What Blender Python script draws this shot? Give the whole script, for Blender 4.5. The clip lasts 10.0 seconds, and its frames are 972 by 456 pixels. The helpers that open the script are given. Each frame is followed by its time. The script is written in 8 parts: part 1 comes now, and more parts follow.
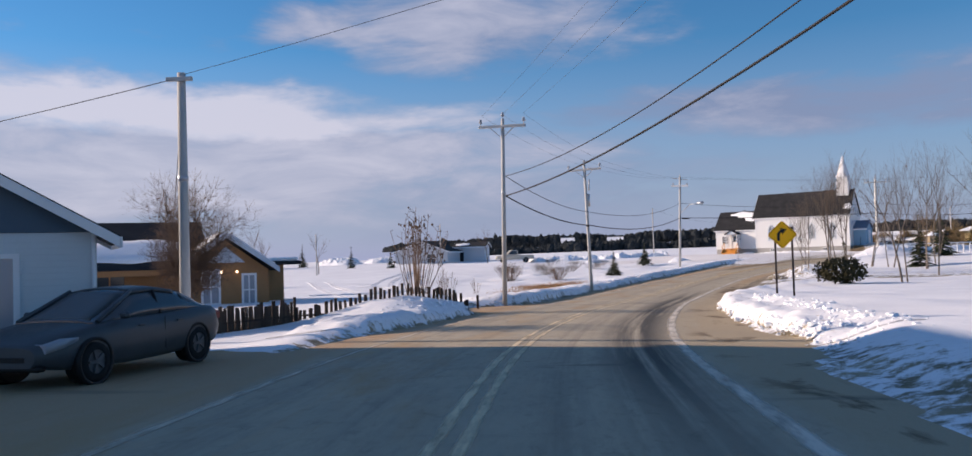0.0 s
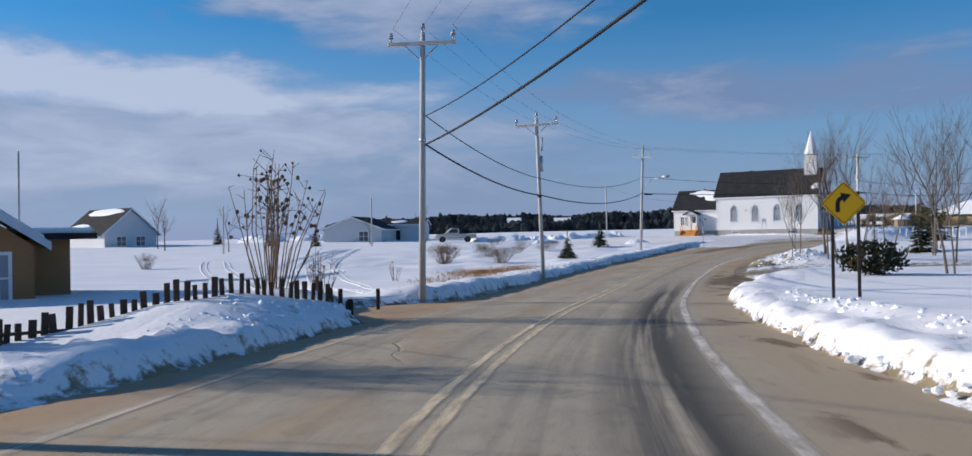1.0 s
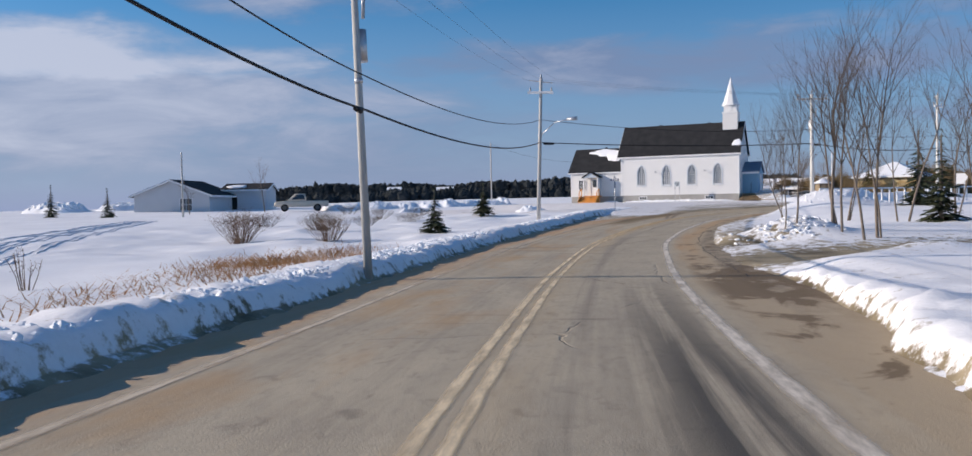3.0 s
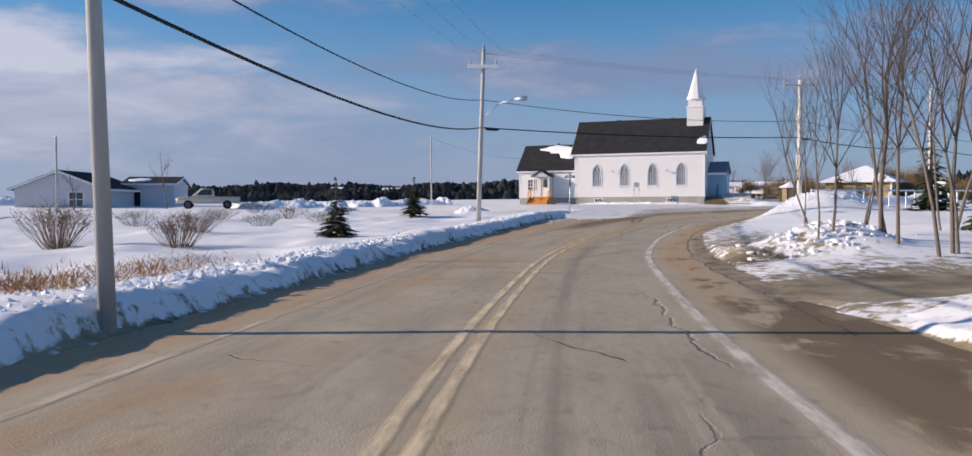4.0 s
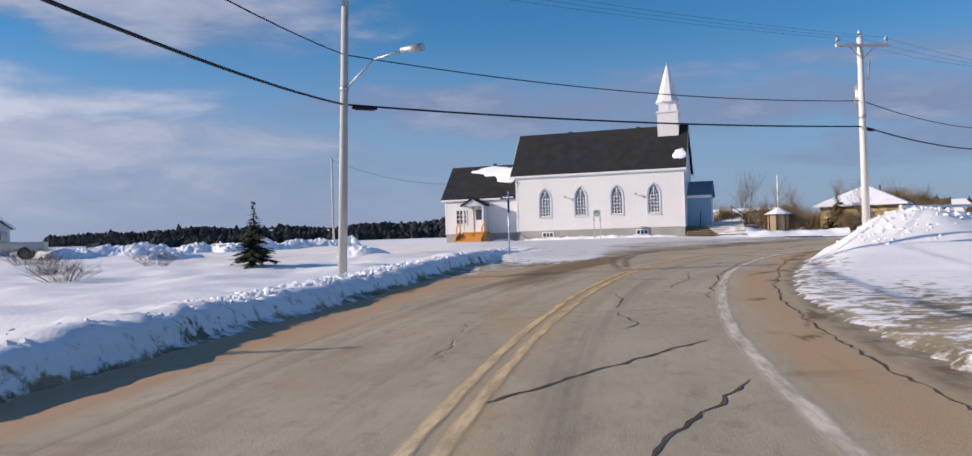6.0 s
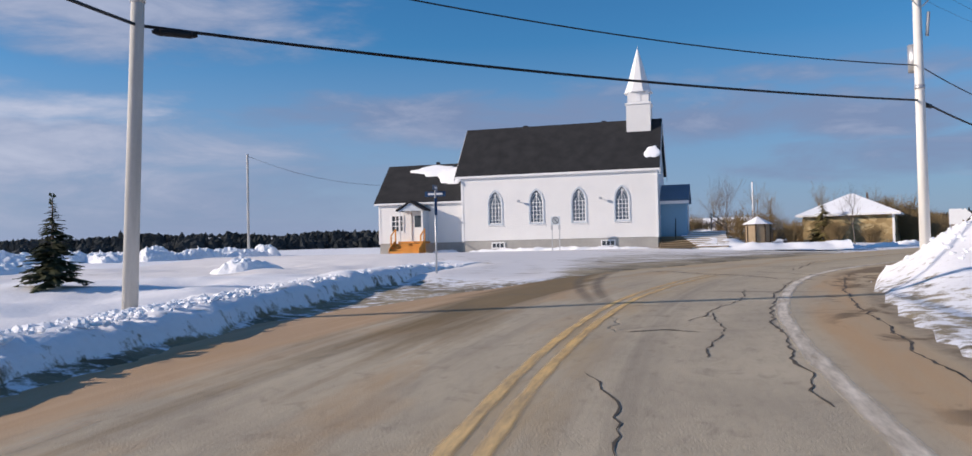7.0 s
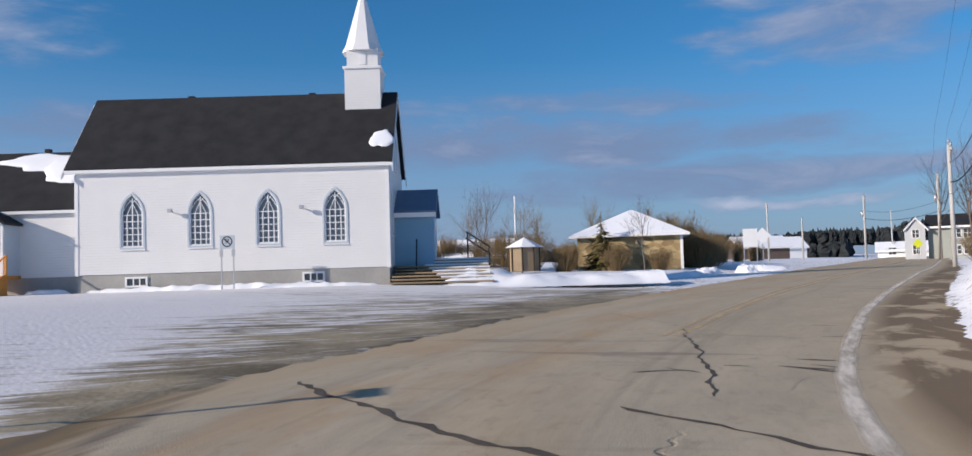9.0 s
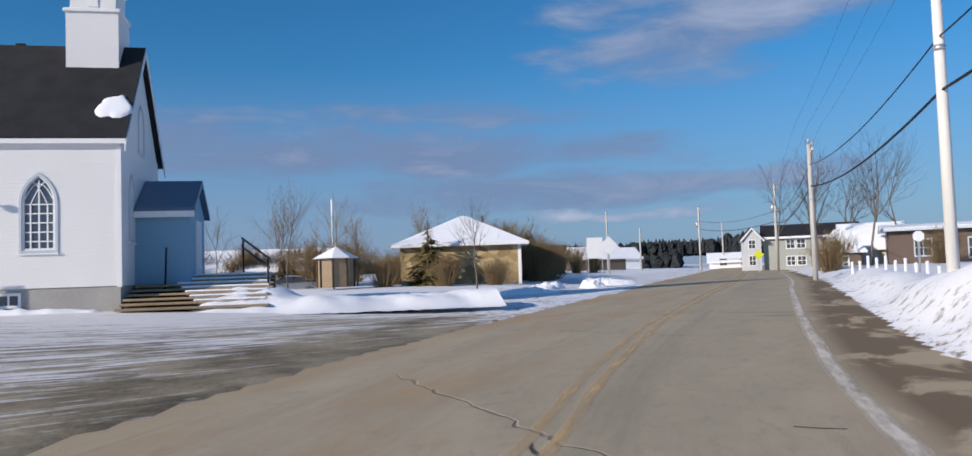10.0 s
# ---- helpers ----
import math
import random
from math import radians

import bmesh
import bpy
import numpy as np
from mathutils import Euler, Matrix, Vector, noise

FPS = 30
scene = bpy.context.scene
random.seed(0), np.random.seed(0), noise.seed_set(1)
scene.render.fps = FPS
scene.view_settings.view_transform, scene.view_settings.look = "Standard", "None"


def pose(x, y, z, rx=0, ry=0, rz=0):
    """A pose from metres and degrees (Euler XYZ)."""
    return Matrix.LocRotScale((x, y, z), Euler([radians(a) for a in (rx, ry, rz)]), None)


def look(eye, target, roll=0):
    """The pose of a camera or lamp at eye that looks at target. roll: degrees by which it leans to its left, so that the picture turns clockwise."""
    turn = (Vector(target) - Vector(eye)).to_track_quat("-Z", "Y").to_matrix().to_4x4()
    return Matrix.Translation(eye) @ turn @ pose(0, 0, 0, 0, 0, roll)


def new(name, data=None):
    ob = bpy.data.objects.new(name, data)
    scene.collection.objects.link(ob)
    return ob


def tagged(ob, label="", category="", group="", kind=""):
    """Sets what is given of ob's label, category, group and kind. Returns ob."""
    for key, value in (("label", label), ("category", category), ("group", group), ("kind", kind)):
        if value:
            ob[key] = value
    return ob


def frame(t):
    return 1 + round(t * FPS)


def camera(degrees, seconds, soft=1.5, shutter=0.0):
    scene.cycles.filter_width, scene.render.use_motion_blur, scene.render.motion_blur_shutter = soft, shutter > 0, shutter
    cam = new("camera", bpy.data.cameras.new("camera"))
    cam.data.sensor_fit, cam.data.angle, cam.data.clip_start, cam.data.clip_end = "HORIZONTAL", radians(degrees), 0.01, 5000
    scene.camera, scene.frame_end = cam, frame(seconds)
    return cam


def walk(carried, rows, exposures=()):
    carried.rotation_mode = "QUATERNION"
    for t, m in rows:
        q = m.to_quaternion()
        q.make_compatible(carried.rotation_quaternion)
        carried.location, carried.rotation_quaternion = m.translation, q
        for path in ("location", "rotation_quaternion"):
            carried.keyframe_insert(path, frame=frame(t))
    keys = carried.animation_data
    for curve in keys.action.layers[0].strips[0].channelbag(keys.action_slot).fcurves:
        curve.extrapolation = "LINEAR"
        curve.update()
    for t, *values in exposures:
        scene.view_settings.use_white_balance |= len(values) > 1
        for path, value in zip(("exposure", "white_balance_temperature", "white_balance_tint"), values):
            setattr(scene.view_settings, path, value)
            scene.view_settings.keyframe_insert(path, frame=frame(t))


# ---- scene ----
# ---- camera ----
cam = camera(60.3, 10.0)
PATH = [
    (0, (4.959, 0.846, 1.425), (4.844, 2.842, 1.488), -1.7),
    (0.5, (5.111, 6.726, 1.347), (5.051, 8.724, 1.394), -1.2),
    (1, (5.422, 12.455, 1.243), (5.433, 14.455, 1.255), -0.9),
    (1.5, (5.934, 17.711, 1.119), (6.009, 19.71, 1.11), -2.4),
    (2, (6.653, 23.001, 0.972), (6.792, 24.995, 0.938), -3.0),
    (2.5, (7.445, 28.37, 0.876), (7.66, 30.358, 0.818), -1.9),
    (4, (11.05, 43.534, 0.457), (11.454, 45.492, 0.4), -0.2),
    (4.5, (12.418, 48.247, 0.383), (12.875, 50.194, 0.355), -0.0),
    (5, (13.964, 53.229, 0.35), (14.455, 55.167, 0.342), -1.0),
    (5.5, (15.604, 58.143, 0.34), (16.122, 60.075, 0.356), -1.5),
    (7, (21.139, 71.964, 0.418), (21.77, 73.861, 0.474), -1.2),
    (7.5, (23.542, 76.517, 0.546), (24.278, 78.375, 0.602), -0.8),
    (8, (26.126, 80.649, 0.745), (26.965, 82.463, 0.812), -1.1),
    (8.5, (28.718, 84.491, 0.843), (29.707, 86.226, 0.939), -1.4),
    (9, (31.67, 88.043, 0.945), (32.813, 89.682, 1.041), -1.7),
    (9.5, (34.78, 91.144, 1.061), (36.077, 92.661, 1.179), -2.0),
    (10, (38.093, 93.933, 1.134), (39.526, 95.323, 1.243), -1.9),
]
walk(cam, [(t, look(eye, target, roll)) for t, eye, target, roll in PATH], exposures=[(0, 0.04, 6850, 23), (0.5, -0.06, 6600, 20), (1.0, -0.2, 5950, 14), (1.5, -0.14, 6000, 14), (2.5, -0.15, 6150, 15), (4.5, -0.05, 6650, 20), (7, -0.07, 6400, 18), (8.5, -0.11, 6250, 17), (10, -0.2, 6050, 15)])

# ---- world and sun ----
SUN_TO = Vector((-0.968, 0.205, 0.36)).normalized()
world = bpy.data.worlds.new("sky")
scene.world = world
world.use_nodes = True
wt = world.node_tree
wt.nodes.clear()


def wnode(kind, **props):
    n = wt.nodes.new(kind)
    for k, v in props.items():
        if k == "inputs":
            for a, b in v.items():
                n.inputs[a].default_value = b
    return n


def build_sky():
    sky = wt.nodes.new("ShaderNodeTexSky")
    sky.sky_type = "NISHITA"
    sky.sun_disc = False
    sky.sun_elevation = radians(20)
    sky.sun_rotation = radians(-78.0)
    sky.altitude, sky.air_density, sky.dust_density, sky.ozone_density = 0, 1.0, 0.0, 4.0
    hue = wt.nodes.new("ShaderNodeHueSaturation")
    hue.inputs["Saturation"].default_value = 1.12
    hue.inputs["Value"].default_value = 0.108
    tint = wt.nodes.new("ShaderNodeMix")
    tint.data_type, tint.blend_type = "RGBA", "MULTIPLY"
    tint.inputs[0].default_value = 1.0
    tint.inputs[7].default_value = (0.74, 1.02, 1.09, 1)
    wt.links.new(sky.outputs[0], tint.inputs[6])
    wt.links.new(tint.outputs[2], hue.inputs["Color"])
    tc = wt.nodes.new("ShaderNodeTexCoord")
    sep = wt.nodes.new("ShaderNodeSeparateXYZ")
    wt.links.new(tc.outputs["Generated"], sep.inputs[0])
    # azimuth and height of the direction looked in
    az = wnode("ShaderNodeMath")
    az.operation = "ARCTAN2"
    wt.links.new(sep.outputs["X"], az.inputs[0])
    wt.links.new(sep.outputs["Y"], az.inputs[1])

    def calc(kind, x, y):
        n = wnode("ShaderNodeMath")
        n.operation = kind
        for k, v in ((0, x), (1, y)):
            if isinstance(v, (int, float)):
                n.inputs[k].default_value = v
            else:
                wt.links.new(v, n.inputs[k])
        return n.outputs[0]

    def cloud_noise(kx, kz, shift, scale, detail, rough, dist):
        comb = wt.nodes.new("ShaderNodeCombineXYZ")
        wt.links.new(calc("MULTIPLY", az.outputs[0], kx), comb.inputs[0])
        wt.links.new(calc("MULTIPLY", sep.outputs["Z"], kz), comb.inputs[1])
        comb.inputs[2].default_value = shift
        n = wnode("ShaderNodeTexNoise", inputs={"Scale": scale, "Detail": detail, "Roughness": rough, "Distortion": dist})
        wt.links.new(comb.outputs[0], n.inputs["Vector"])
        return calc("SUBTRACT", n.outputs["Fac"], 0.5)

    wisp = cloud_noise(2.4, 9.0, 0.0, 2.6, 10.0, 0.62, 0.5)
    # the banks' outlines wander
    wide_az = calc("ADD", az.outputs[0], calc("MULTIPLY", cloud_noise(3.0, 12.0, 3.1, 1.6, 5.0, 0.55, 0.0), 0.5))
    wide_el = calc("ADD", sep.outputs["Z"], calc("MULTIPLY", cloud_noise(4.0, 10.0, 7.7, 1.4, 5.0, 0.55, 0.0), 0.07))
    cover, white = None, None
    # the cloud banks: azimuth, height, half widths in radians, thickness, whiteness
    for a0, e0, wa, we, k, wh in CLOUDS:
        da = calc("POWER", calc("ABSOLUTE", calc("DIVIDE", calc("SUBTRACT", wide_az, a0), wa), 0.0), 2.0)
        de = calc("POWER", calc("ABSOLUTE", calc("DIVIDE", calc("SUBTRACT", wide_el, e0), we), 0.0), 2.0)
        b = calc("MULTIPLY", calc("MAXIMUM", calc("SUBTRACT", 1.0, calc("MULTIPLY", calc("ADD", da, de), 0.6)), 0.0), k)
        cover = b if cover is None else calc("MAXIMUM", cover, b)
        w = calc("MULTIPLY", b, wh)
        white = w if white is None else calc("MAXIMUM", white, w)
    # broken cloud overhead, above the view, added to brighten and whiten the shade
    high = wnode("ShaderNodeMapRange", inputs={1: 0.34, 2: 0.6, 3: 0.0, 4: 0.36})
    wt.links.new(sep.outputs["Z"], high.inputs[0])
    cover = calc("MAXIMUM", cover, high.outputs[0])
    white = calc("MAXIMUM", white, calc("MULTIPLY", high.outputs[0], 0.6))
    dens = calc("ADD", cover, calc("MULTIPLY", wisp, 1.15))
    ramp = wnode("ShaderNodeMapRange", inputs={1: 0.12, 2: 0.95, 3: 0.0, 4: 0.88})
    ramp.interpolation_type = "SMOOTHSTEP"
    wt.links.new(dens, ramp.inputs[0])
    bright = wnode("ShaderNodeMapRange", inputs={1: 0.1, 2: 0.85, 3: 0.0, 4: 1.0})
    wt.links.new(calc("ADD", white, calc("MULTIPLY", wisp, 1.1)), bright.inputs[0])
    ccol = wt.nodes.new("ShaderNodeMix")
    ccol.data_type = "RGBA"
    ccol.inputs[6].default_value = (0.215, 0.29, 0.44, 1)
    ccol.inputs[7].default_value = (0.6, 0.65, 0.745, 1)
    wt.links.new(bright.outputs[0], ccol.inputs[0])
    # pale veil low over the sunward horizon
    veil = wnode("ShaderNodeMapRange", inputs={1: 0.0, 2: 0.24, 3: 1.0, 4: 0.0})
    wt.links.new(sep.outputs["Z"], veil.inputs[0])
    vs = wnode("ShaderNodeMapRange", inputs={1: 0.95, 2: 0.1, 3: 0.85, 4: 1.0})
    wt.links.new(az.outputs[0], vs.inputs[0])
    vm = calc("MULTIPLY", veil.outputs[0], vs.outputs[0])
    vmix = wt.nodes.new("ShaderNodeMix")
    vmix.data_type = "RGBA"
    vcol = wt.nodes.new("ShaderNodeMix")
    vcol.data_type = "RGBA"
    vcol.inputs[6].default_value = (0.225, 0.285, 0.46, 1)
    vcol.inputs[7].default_value = (0.33, 0.4, 0.57, 1)
    wide = wnode("ShaderNodeMapRange", inputs={1: 0.9, 2: -0.3, 3: 0.0, 4: 1.0})
    wt.links.new(az.outputs[0], wide.inputs[0])
    wt.links.new(wide.outputs[0], vcol.inputs[0])
    wt.links.new(vcol.outputs[2], vmix.inputs[7])
    wt.links.new(vm, vmix.inputs[0])
    wt.links.new(hue.outputs[0], vmix.inputs[6])
    mix = wt.nodes.new("ShaderNodeMix")
    mix.data_type = "RGBA"
    wt.links.new(ramp.outputs[0], mix.inputs[0])
    wt.links.new(vmix.outputs[2], mix.inputs[6])
    wt.links.new(ccol.outputs[2], mix.inputs[7])
    bg = wnode("ShaderNodeBackground", inputs={"Strength": 1.0})
    wt.links.new(mix.outputs[2], bg.inputs["Color"])
    out = wt.nodes.new("ShaderNodeOutputWorld")
    wt.links.new(bg.outputs[0], out.inputs[0])


CLOUDS = ((-0.46, 0.17, 0.36, 0.034, 1.15, 1.0), (-0.2, 0.162, 0.13, 0.02, 0.8, 0.9), (-0.42, 0.1, 0.5, 0.07, 1.1, 0.55), (-0.1, 0.075, 0.34, 0.055, 0.75, 0.3),
          (-0.08, 0.262, 0.24, 0.045, 1.0, 0.42), (0.34, 0.158, 0.3, 0.034, 0.95, 0.18), (0.52, 0.142, 0.14, 0.022, 0.75, 0.15),
          (0.72, 0.142, 0.32, 0.03, 0.95, 0.1), (0.78, 0.186, 0.2, 0.015, 0.7, 0.25), (0.82, 0.095, 0.2, 0.026, 0.85, 0.1), (1.0, 0.1, 0.24, 0.02, 0.8, 0.15),
          (0.97, 0.07, 0.16, 0.009, 0.8, 0.7), (1.06, 0.27, 0.17, 0.06, 0.9, 0.3), (-0.8, 0.19, 0.3, 0.07, 0.9, 0.8))
build_sky()
sun = new("sun", bpy.data.lights.new("sun", "SUN"))
sun.data.energy, sun.data.angle, sun.data.color = 5.8, radians(0.6), (1.0, 0.87, 0.68)
sun.matrix_world = look(SUN_TO * 60, (0, 0, 0))

# ---- materials ----
def mat(name, base, rough=0.8, vary=0.12, scale=1.5, fine=30.0, bump=0.15, metal=0.0, second=None, spec=0.3, stretch=(1, 1, 1), coord="Object", bump_dist=0.02, per_object=0.0):
    """Procedural surface: base colour varied at two scales, with relief."""
    m = bpy.data.materials.new(name)
    m.use_nodes = True
    nt = m.node_tree
    b = nt.nodes["Principled BSDF"]
    tc = nt.nodes.new("ShaderNodeTexCoord")
    mp = nt.nodes.new("ShaderNodeMapping")
    mp.inputs["Scale"].default_value = stretch
    nt.links.new(tc.outputs[coord], mp.inputs[0])
    big = nt.nodes.new("ShaderNodeTexNoise")
    big.inputs["Scale"].default_value, big.inputs["Detail"].default_value = scale, 5
    small = nt.nodes.new("ShaderNodeTexNoise")
    small.inputs["Scale"].default_value, small.inputs["Detail"].default_value = fine, 3
    for n in (big, small):
        nt.links.new(mp.outputs[0], n.inputs["Vector"])
    add = nt.nodes.new("ShaderNodeMath")
    add.operation = "MULTIPLY_ADD"
    nt.links.new(small.outputs["Fac"], add.inputs[0])
    add.inputs[1].default_value = 0.45
    nt.links.new(big.outputs["Fac"], add.inputs[2])
    ramp = nt.nodes.new("ShaderNodeMapRange")
    ramp.inputs[1].default_value, ramp.inputs[2].default_value = 0.42, 1.02
    nt.links.new(add.outputs[0], ramp.inputs[0])
    mix = nt.nodes.new("ShaderNodeMix")
    mix.data_type = "RGBA"
    lo = second or tuple(c * (1 - vary) for c in base)
    hi = tuple(min(1, c * (1 + vary)) for c in base)
    mix.inputs[6].default_value, mix.inputs[7].default_value = (*lo, 1), (*hi, 1)
    nt.links.new(ramp.outputs[0], mix.inputs[0])
    col = mix.outputs[2]
    if per_object:
        oi = nt.nodes.new("ShaderNodeObjectInfo")
        hs = nt.nodes.new("ShaderNodeHueSaturation")
        mr = nt.nodes.new("ShaderNodeMapRange")
        mr.inputs[3].default_value, mr.inputs[4].default_value = 1 - per_object, 1 + per_object
        nt.links.new(oi.outputs["Random"], mr.inputs[0])
        nt.links.new(mr.outputs[0], hs.inputs["Value"])
        nt.links.new(col, hs.inputs["Color"])
        col = hs.outputs[0]
    nt.links.new(col, b.inputs["Base Color"])
    rr = nt.nodes.new("ShaderNodeMapRange")
    rr.inputs[3].default_value, rr.inputs[4].default_value = max(0.05, rough - 0.1), min(1, rough + 0.1)
    nt.links.new(small.outputs["Fac"], rr.inputs[0])
    nt.links.new(rr.outputs[0], b.inputs["Roughness"])
    b.inputs["Metallic"].default_value = metal
    b.inputs["Specular IOR Level"].default_value = spec
    if bump:
        bp = nt.nodes.new("ShaderNodeBump")
        bp.inputs["Strength"].default_value, bp.inputs["Distance"].default_value = bump, bump_dist
        nt.links.new(add.outputs[0], bp.inputs["Height"])
        nt.links.new(bp.outputs[0], b.inputs["Normal"])
    return m


def add_lines(m, axis, pitch, depth=0.01, dark=0.8):
    """Siding or shingle courses: a relief of ledges along one object axis."""
    nt = m.node_tree
    b = nt.nodes["Principled BSDF"]
    tc = nt.nodes.new("ShaderNodeTexCoord")
    sep = nt.nodes.new("ShaderNodeSeparateXYZ")
    nt.links.new(tc.outputs["Object"], sep.inputs[0])
    mul = nt.nodes.new("ShaderNodeMath")
    mul.operation, mul.inputs[1].default_value = "DIVIDE", pitch
    nt.links.new(sep.outputs[axis], mul.inputs[0])
    fr = nt.nodes.new("ShaderNodeMath")
    fr.operation = "FRACT"
    nt.links.new(mul.outputs[0], fr.inputs[0])
    bp = nt.nodes.new("ShaderNodeBump")
    bp.inputs["Strength"].default_value, bp.inputs["Distance"].default_value = 0.6, depth
    nt.links.new(fr.outputs[0], bp.inputs["Height"])
    old = b.inputs["Normal"].links
    if old:
        nt.links.new(old[0].from_socket, bp.inputs["Normal"])
    nt.links.new(bp.outputs[0], b.inputs["Normal"])
    return m


def glass_mat(name, tint=(0.05, 0.06, 0.07), rough=0.08):
    m = bpy.data.materials.new(name)
    m.use_nodes = True
    b = m.node_tree.nodes["Principled BSDF"]
    b.inputs["Base Color"].default_value = (*tint, 1)
    b.inputs["Roughness"].default_value = rough
    b.inputs["Specular IOR Level"].default_value = 0.7
    return m


def snow_mat():
    m = mat("snow", (0.86, 0.87, 0.9), 0.75, 0.05, 0.35, 9.0, 0.5, second=(0.76, 0.77, 0.81), bump_dist=0.06)
    nt = m.node_tree
    b = nt.nodes["Principled BSDF"]
    b.inputs["Subsurface Weight"].default_value = 0.0
    # dirt carried by a vertex attribute: sand thrown up beside the road, with its own ragged shape
    at = nt.nodes.new("ShaderNodeAttribute")
    at.attribute_name = "dirt"
    tc = nt.nodes.new("ShaderNodeTexCoord")
    n = nt.nodes.new("ShaderNodeTexNoise")
    n.inputs["Scale"].default_value, n.inputs["Detail"].default_value, n.inputs["Roughness"].default_value = 2.6, 10, 0.72
    nt.links.new(tc.outputs["Object"], n.inputs["Vector"])
    ad = nt.nodes.new("ShaderNodeMath")
    ad.operation = "ADD"
    nt.links.new(at.outputs["Fac"], ad.inputs[0])
    # driven streaks: along the church front, and slanting towards the road nearer to it
    tracks = []
    for turn, sx, sy in ((-34, 3.2, 0.2), (-6, 2.8, 0.26)):
        mps = nt.nodes.new("ShaderNodeMapping")
        mps.vector_type = "TEXTURE"
        mps.inputs["Rotation"].default_value = (0, 0, radians(turn))
        mps.inputs["Scale"].default_value = (sx, sy, 1)
        nt.links.new(tc.outputs["Object"], mps.inputs[0])
        nk = nt.nodes.new("ShaderNodeTexNoise")
        nk.inputs["Scale"].default_value, nk.inputs["Detail"].default_value, nk.inputs["Roughness"].default_value, nk.inputs["Distortion"].default_value = 1.0, 9, 0.7, 0.9
        nt.links.new(mps.outputs[0], nk.inputs["Vector"])
        tracks.append(nk)
    way = nt.nodes.new("ShaderNodeAttribute")
    way.attribute_name = "along"
    ns = nt.nodes.new("ShaderNodeMix")
    nt.links.new(way.outputs["Fac"], ns.inputs[0])
    nt.links.new(tracks[0].outputs["Fac"], ns.inputs[2])
    nt.links.new(tracks[1].outputs["Fac"], ns.inputs[3])
    nmix = nt.nodes.new("ShaderNodeMix")
    sat = nt.nodes.new("ShaderNodeAttribute")
    sat.attribute_name = "driven"
    smul = nt.nodes.new("ShaderNodeMath")
    smul.operation = "MULTIPLY"
    smul.inputs[1].default_value = 0.8
    nt.links.new(sat.outputs["Fac"], smul.inputs[0])
    nt.links.new(smul.outputs[0], nmix.inputs[0])
    nt.links.new(n.outputs["Fac"], nmix.inputs[2])
    nt.links.new(ns.outputs[0], nmix.inputs[3])
    nsp = nt.nodes.new("ShaderNodeMapRange")
    for k, v in ((1, 0.36), (2, 0.64), (3, 0.15), (4, 0.85)):
        nsp.inputs[k].default_value = v
    nt.links.new(nmix.outputs[0], nsp.inputs[0])
    nt.links.new(nsp.outputs[0], ad.inputs[1])
    mr = nt.nodes.new("ShaderNodeMapRange")
    mr.inputs[1].default_value, mr.inputs[2].default_value = 0.84, 1.1
    nt.links.new(ad.outputs[0], mr.inputs[0])
    mx = nt.nodes.new("ShaderNodeMix")
    mx.data_type = "RGBA"
    n5 = nt.nodes.new("ShaderNodeTexNoise")
    n5.inputs["Scale"].default_value, n5.inputs["Detail"].default_value, n5.inputs["Roughness"].default_value = 0.45, 8, 0.65
    nt.links.new(tc.outputs["Object"], n5.inputs["Vector"])
    dc = nt.nodes.new("ShaderNodeValToRGB")
    dc.color_ramp.elements[0].position, dc.color_ramp.elements[0].color = 0.36, (0.115, 0.09, 0.05, 1)
    dc.color_ramp.elements[1].position, dc.color_ramp.elements[1].color = 0.62, (0.36, 0.3, 0.2, 1)
    nt.links.new(n5.outputs["Fac"], dc.inputs[0])
    nt.links.new(dc.outputs["Color"], mx.inputs[7])
    old = b.inputs["Base Color"].links[0].from_socket
    nt.links.new(mr.outputs[0], mx.inputs[0])
    # snow packed by wheels is grey
    grey = nt.nodes.new("ShaderNodeMix")
    grey.data_type = "RGBA"
    grey.inputs[7].default_value = (0.77, 0.74, 0.725, 1)
    nt.links.new(smul.outputs[0], grey.inputs[0])
    nt.links.new(old, grey.inputs[6])
    nt.links.new(grey.outputs[2], mx.inputs[6])
    nt.links.new(mx.outputs[2], b.inputs["Base Color"])
    return m


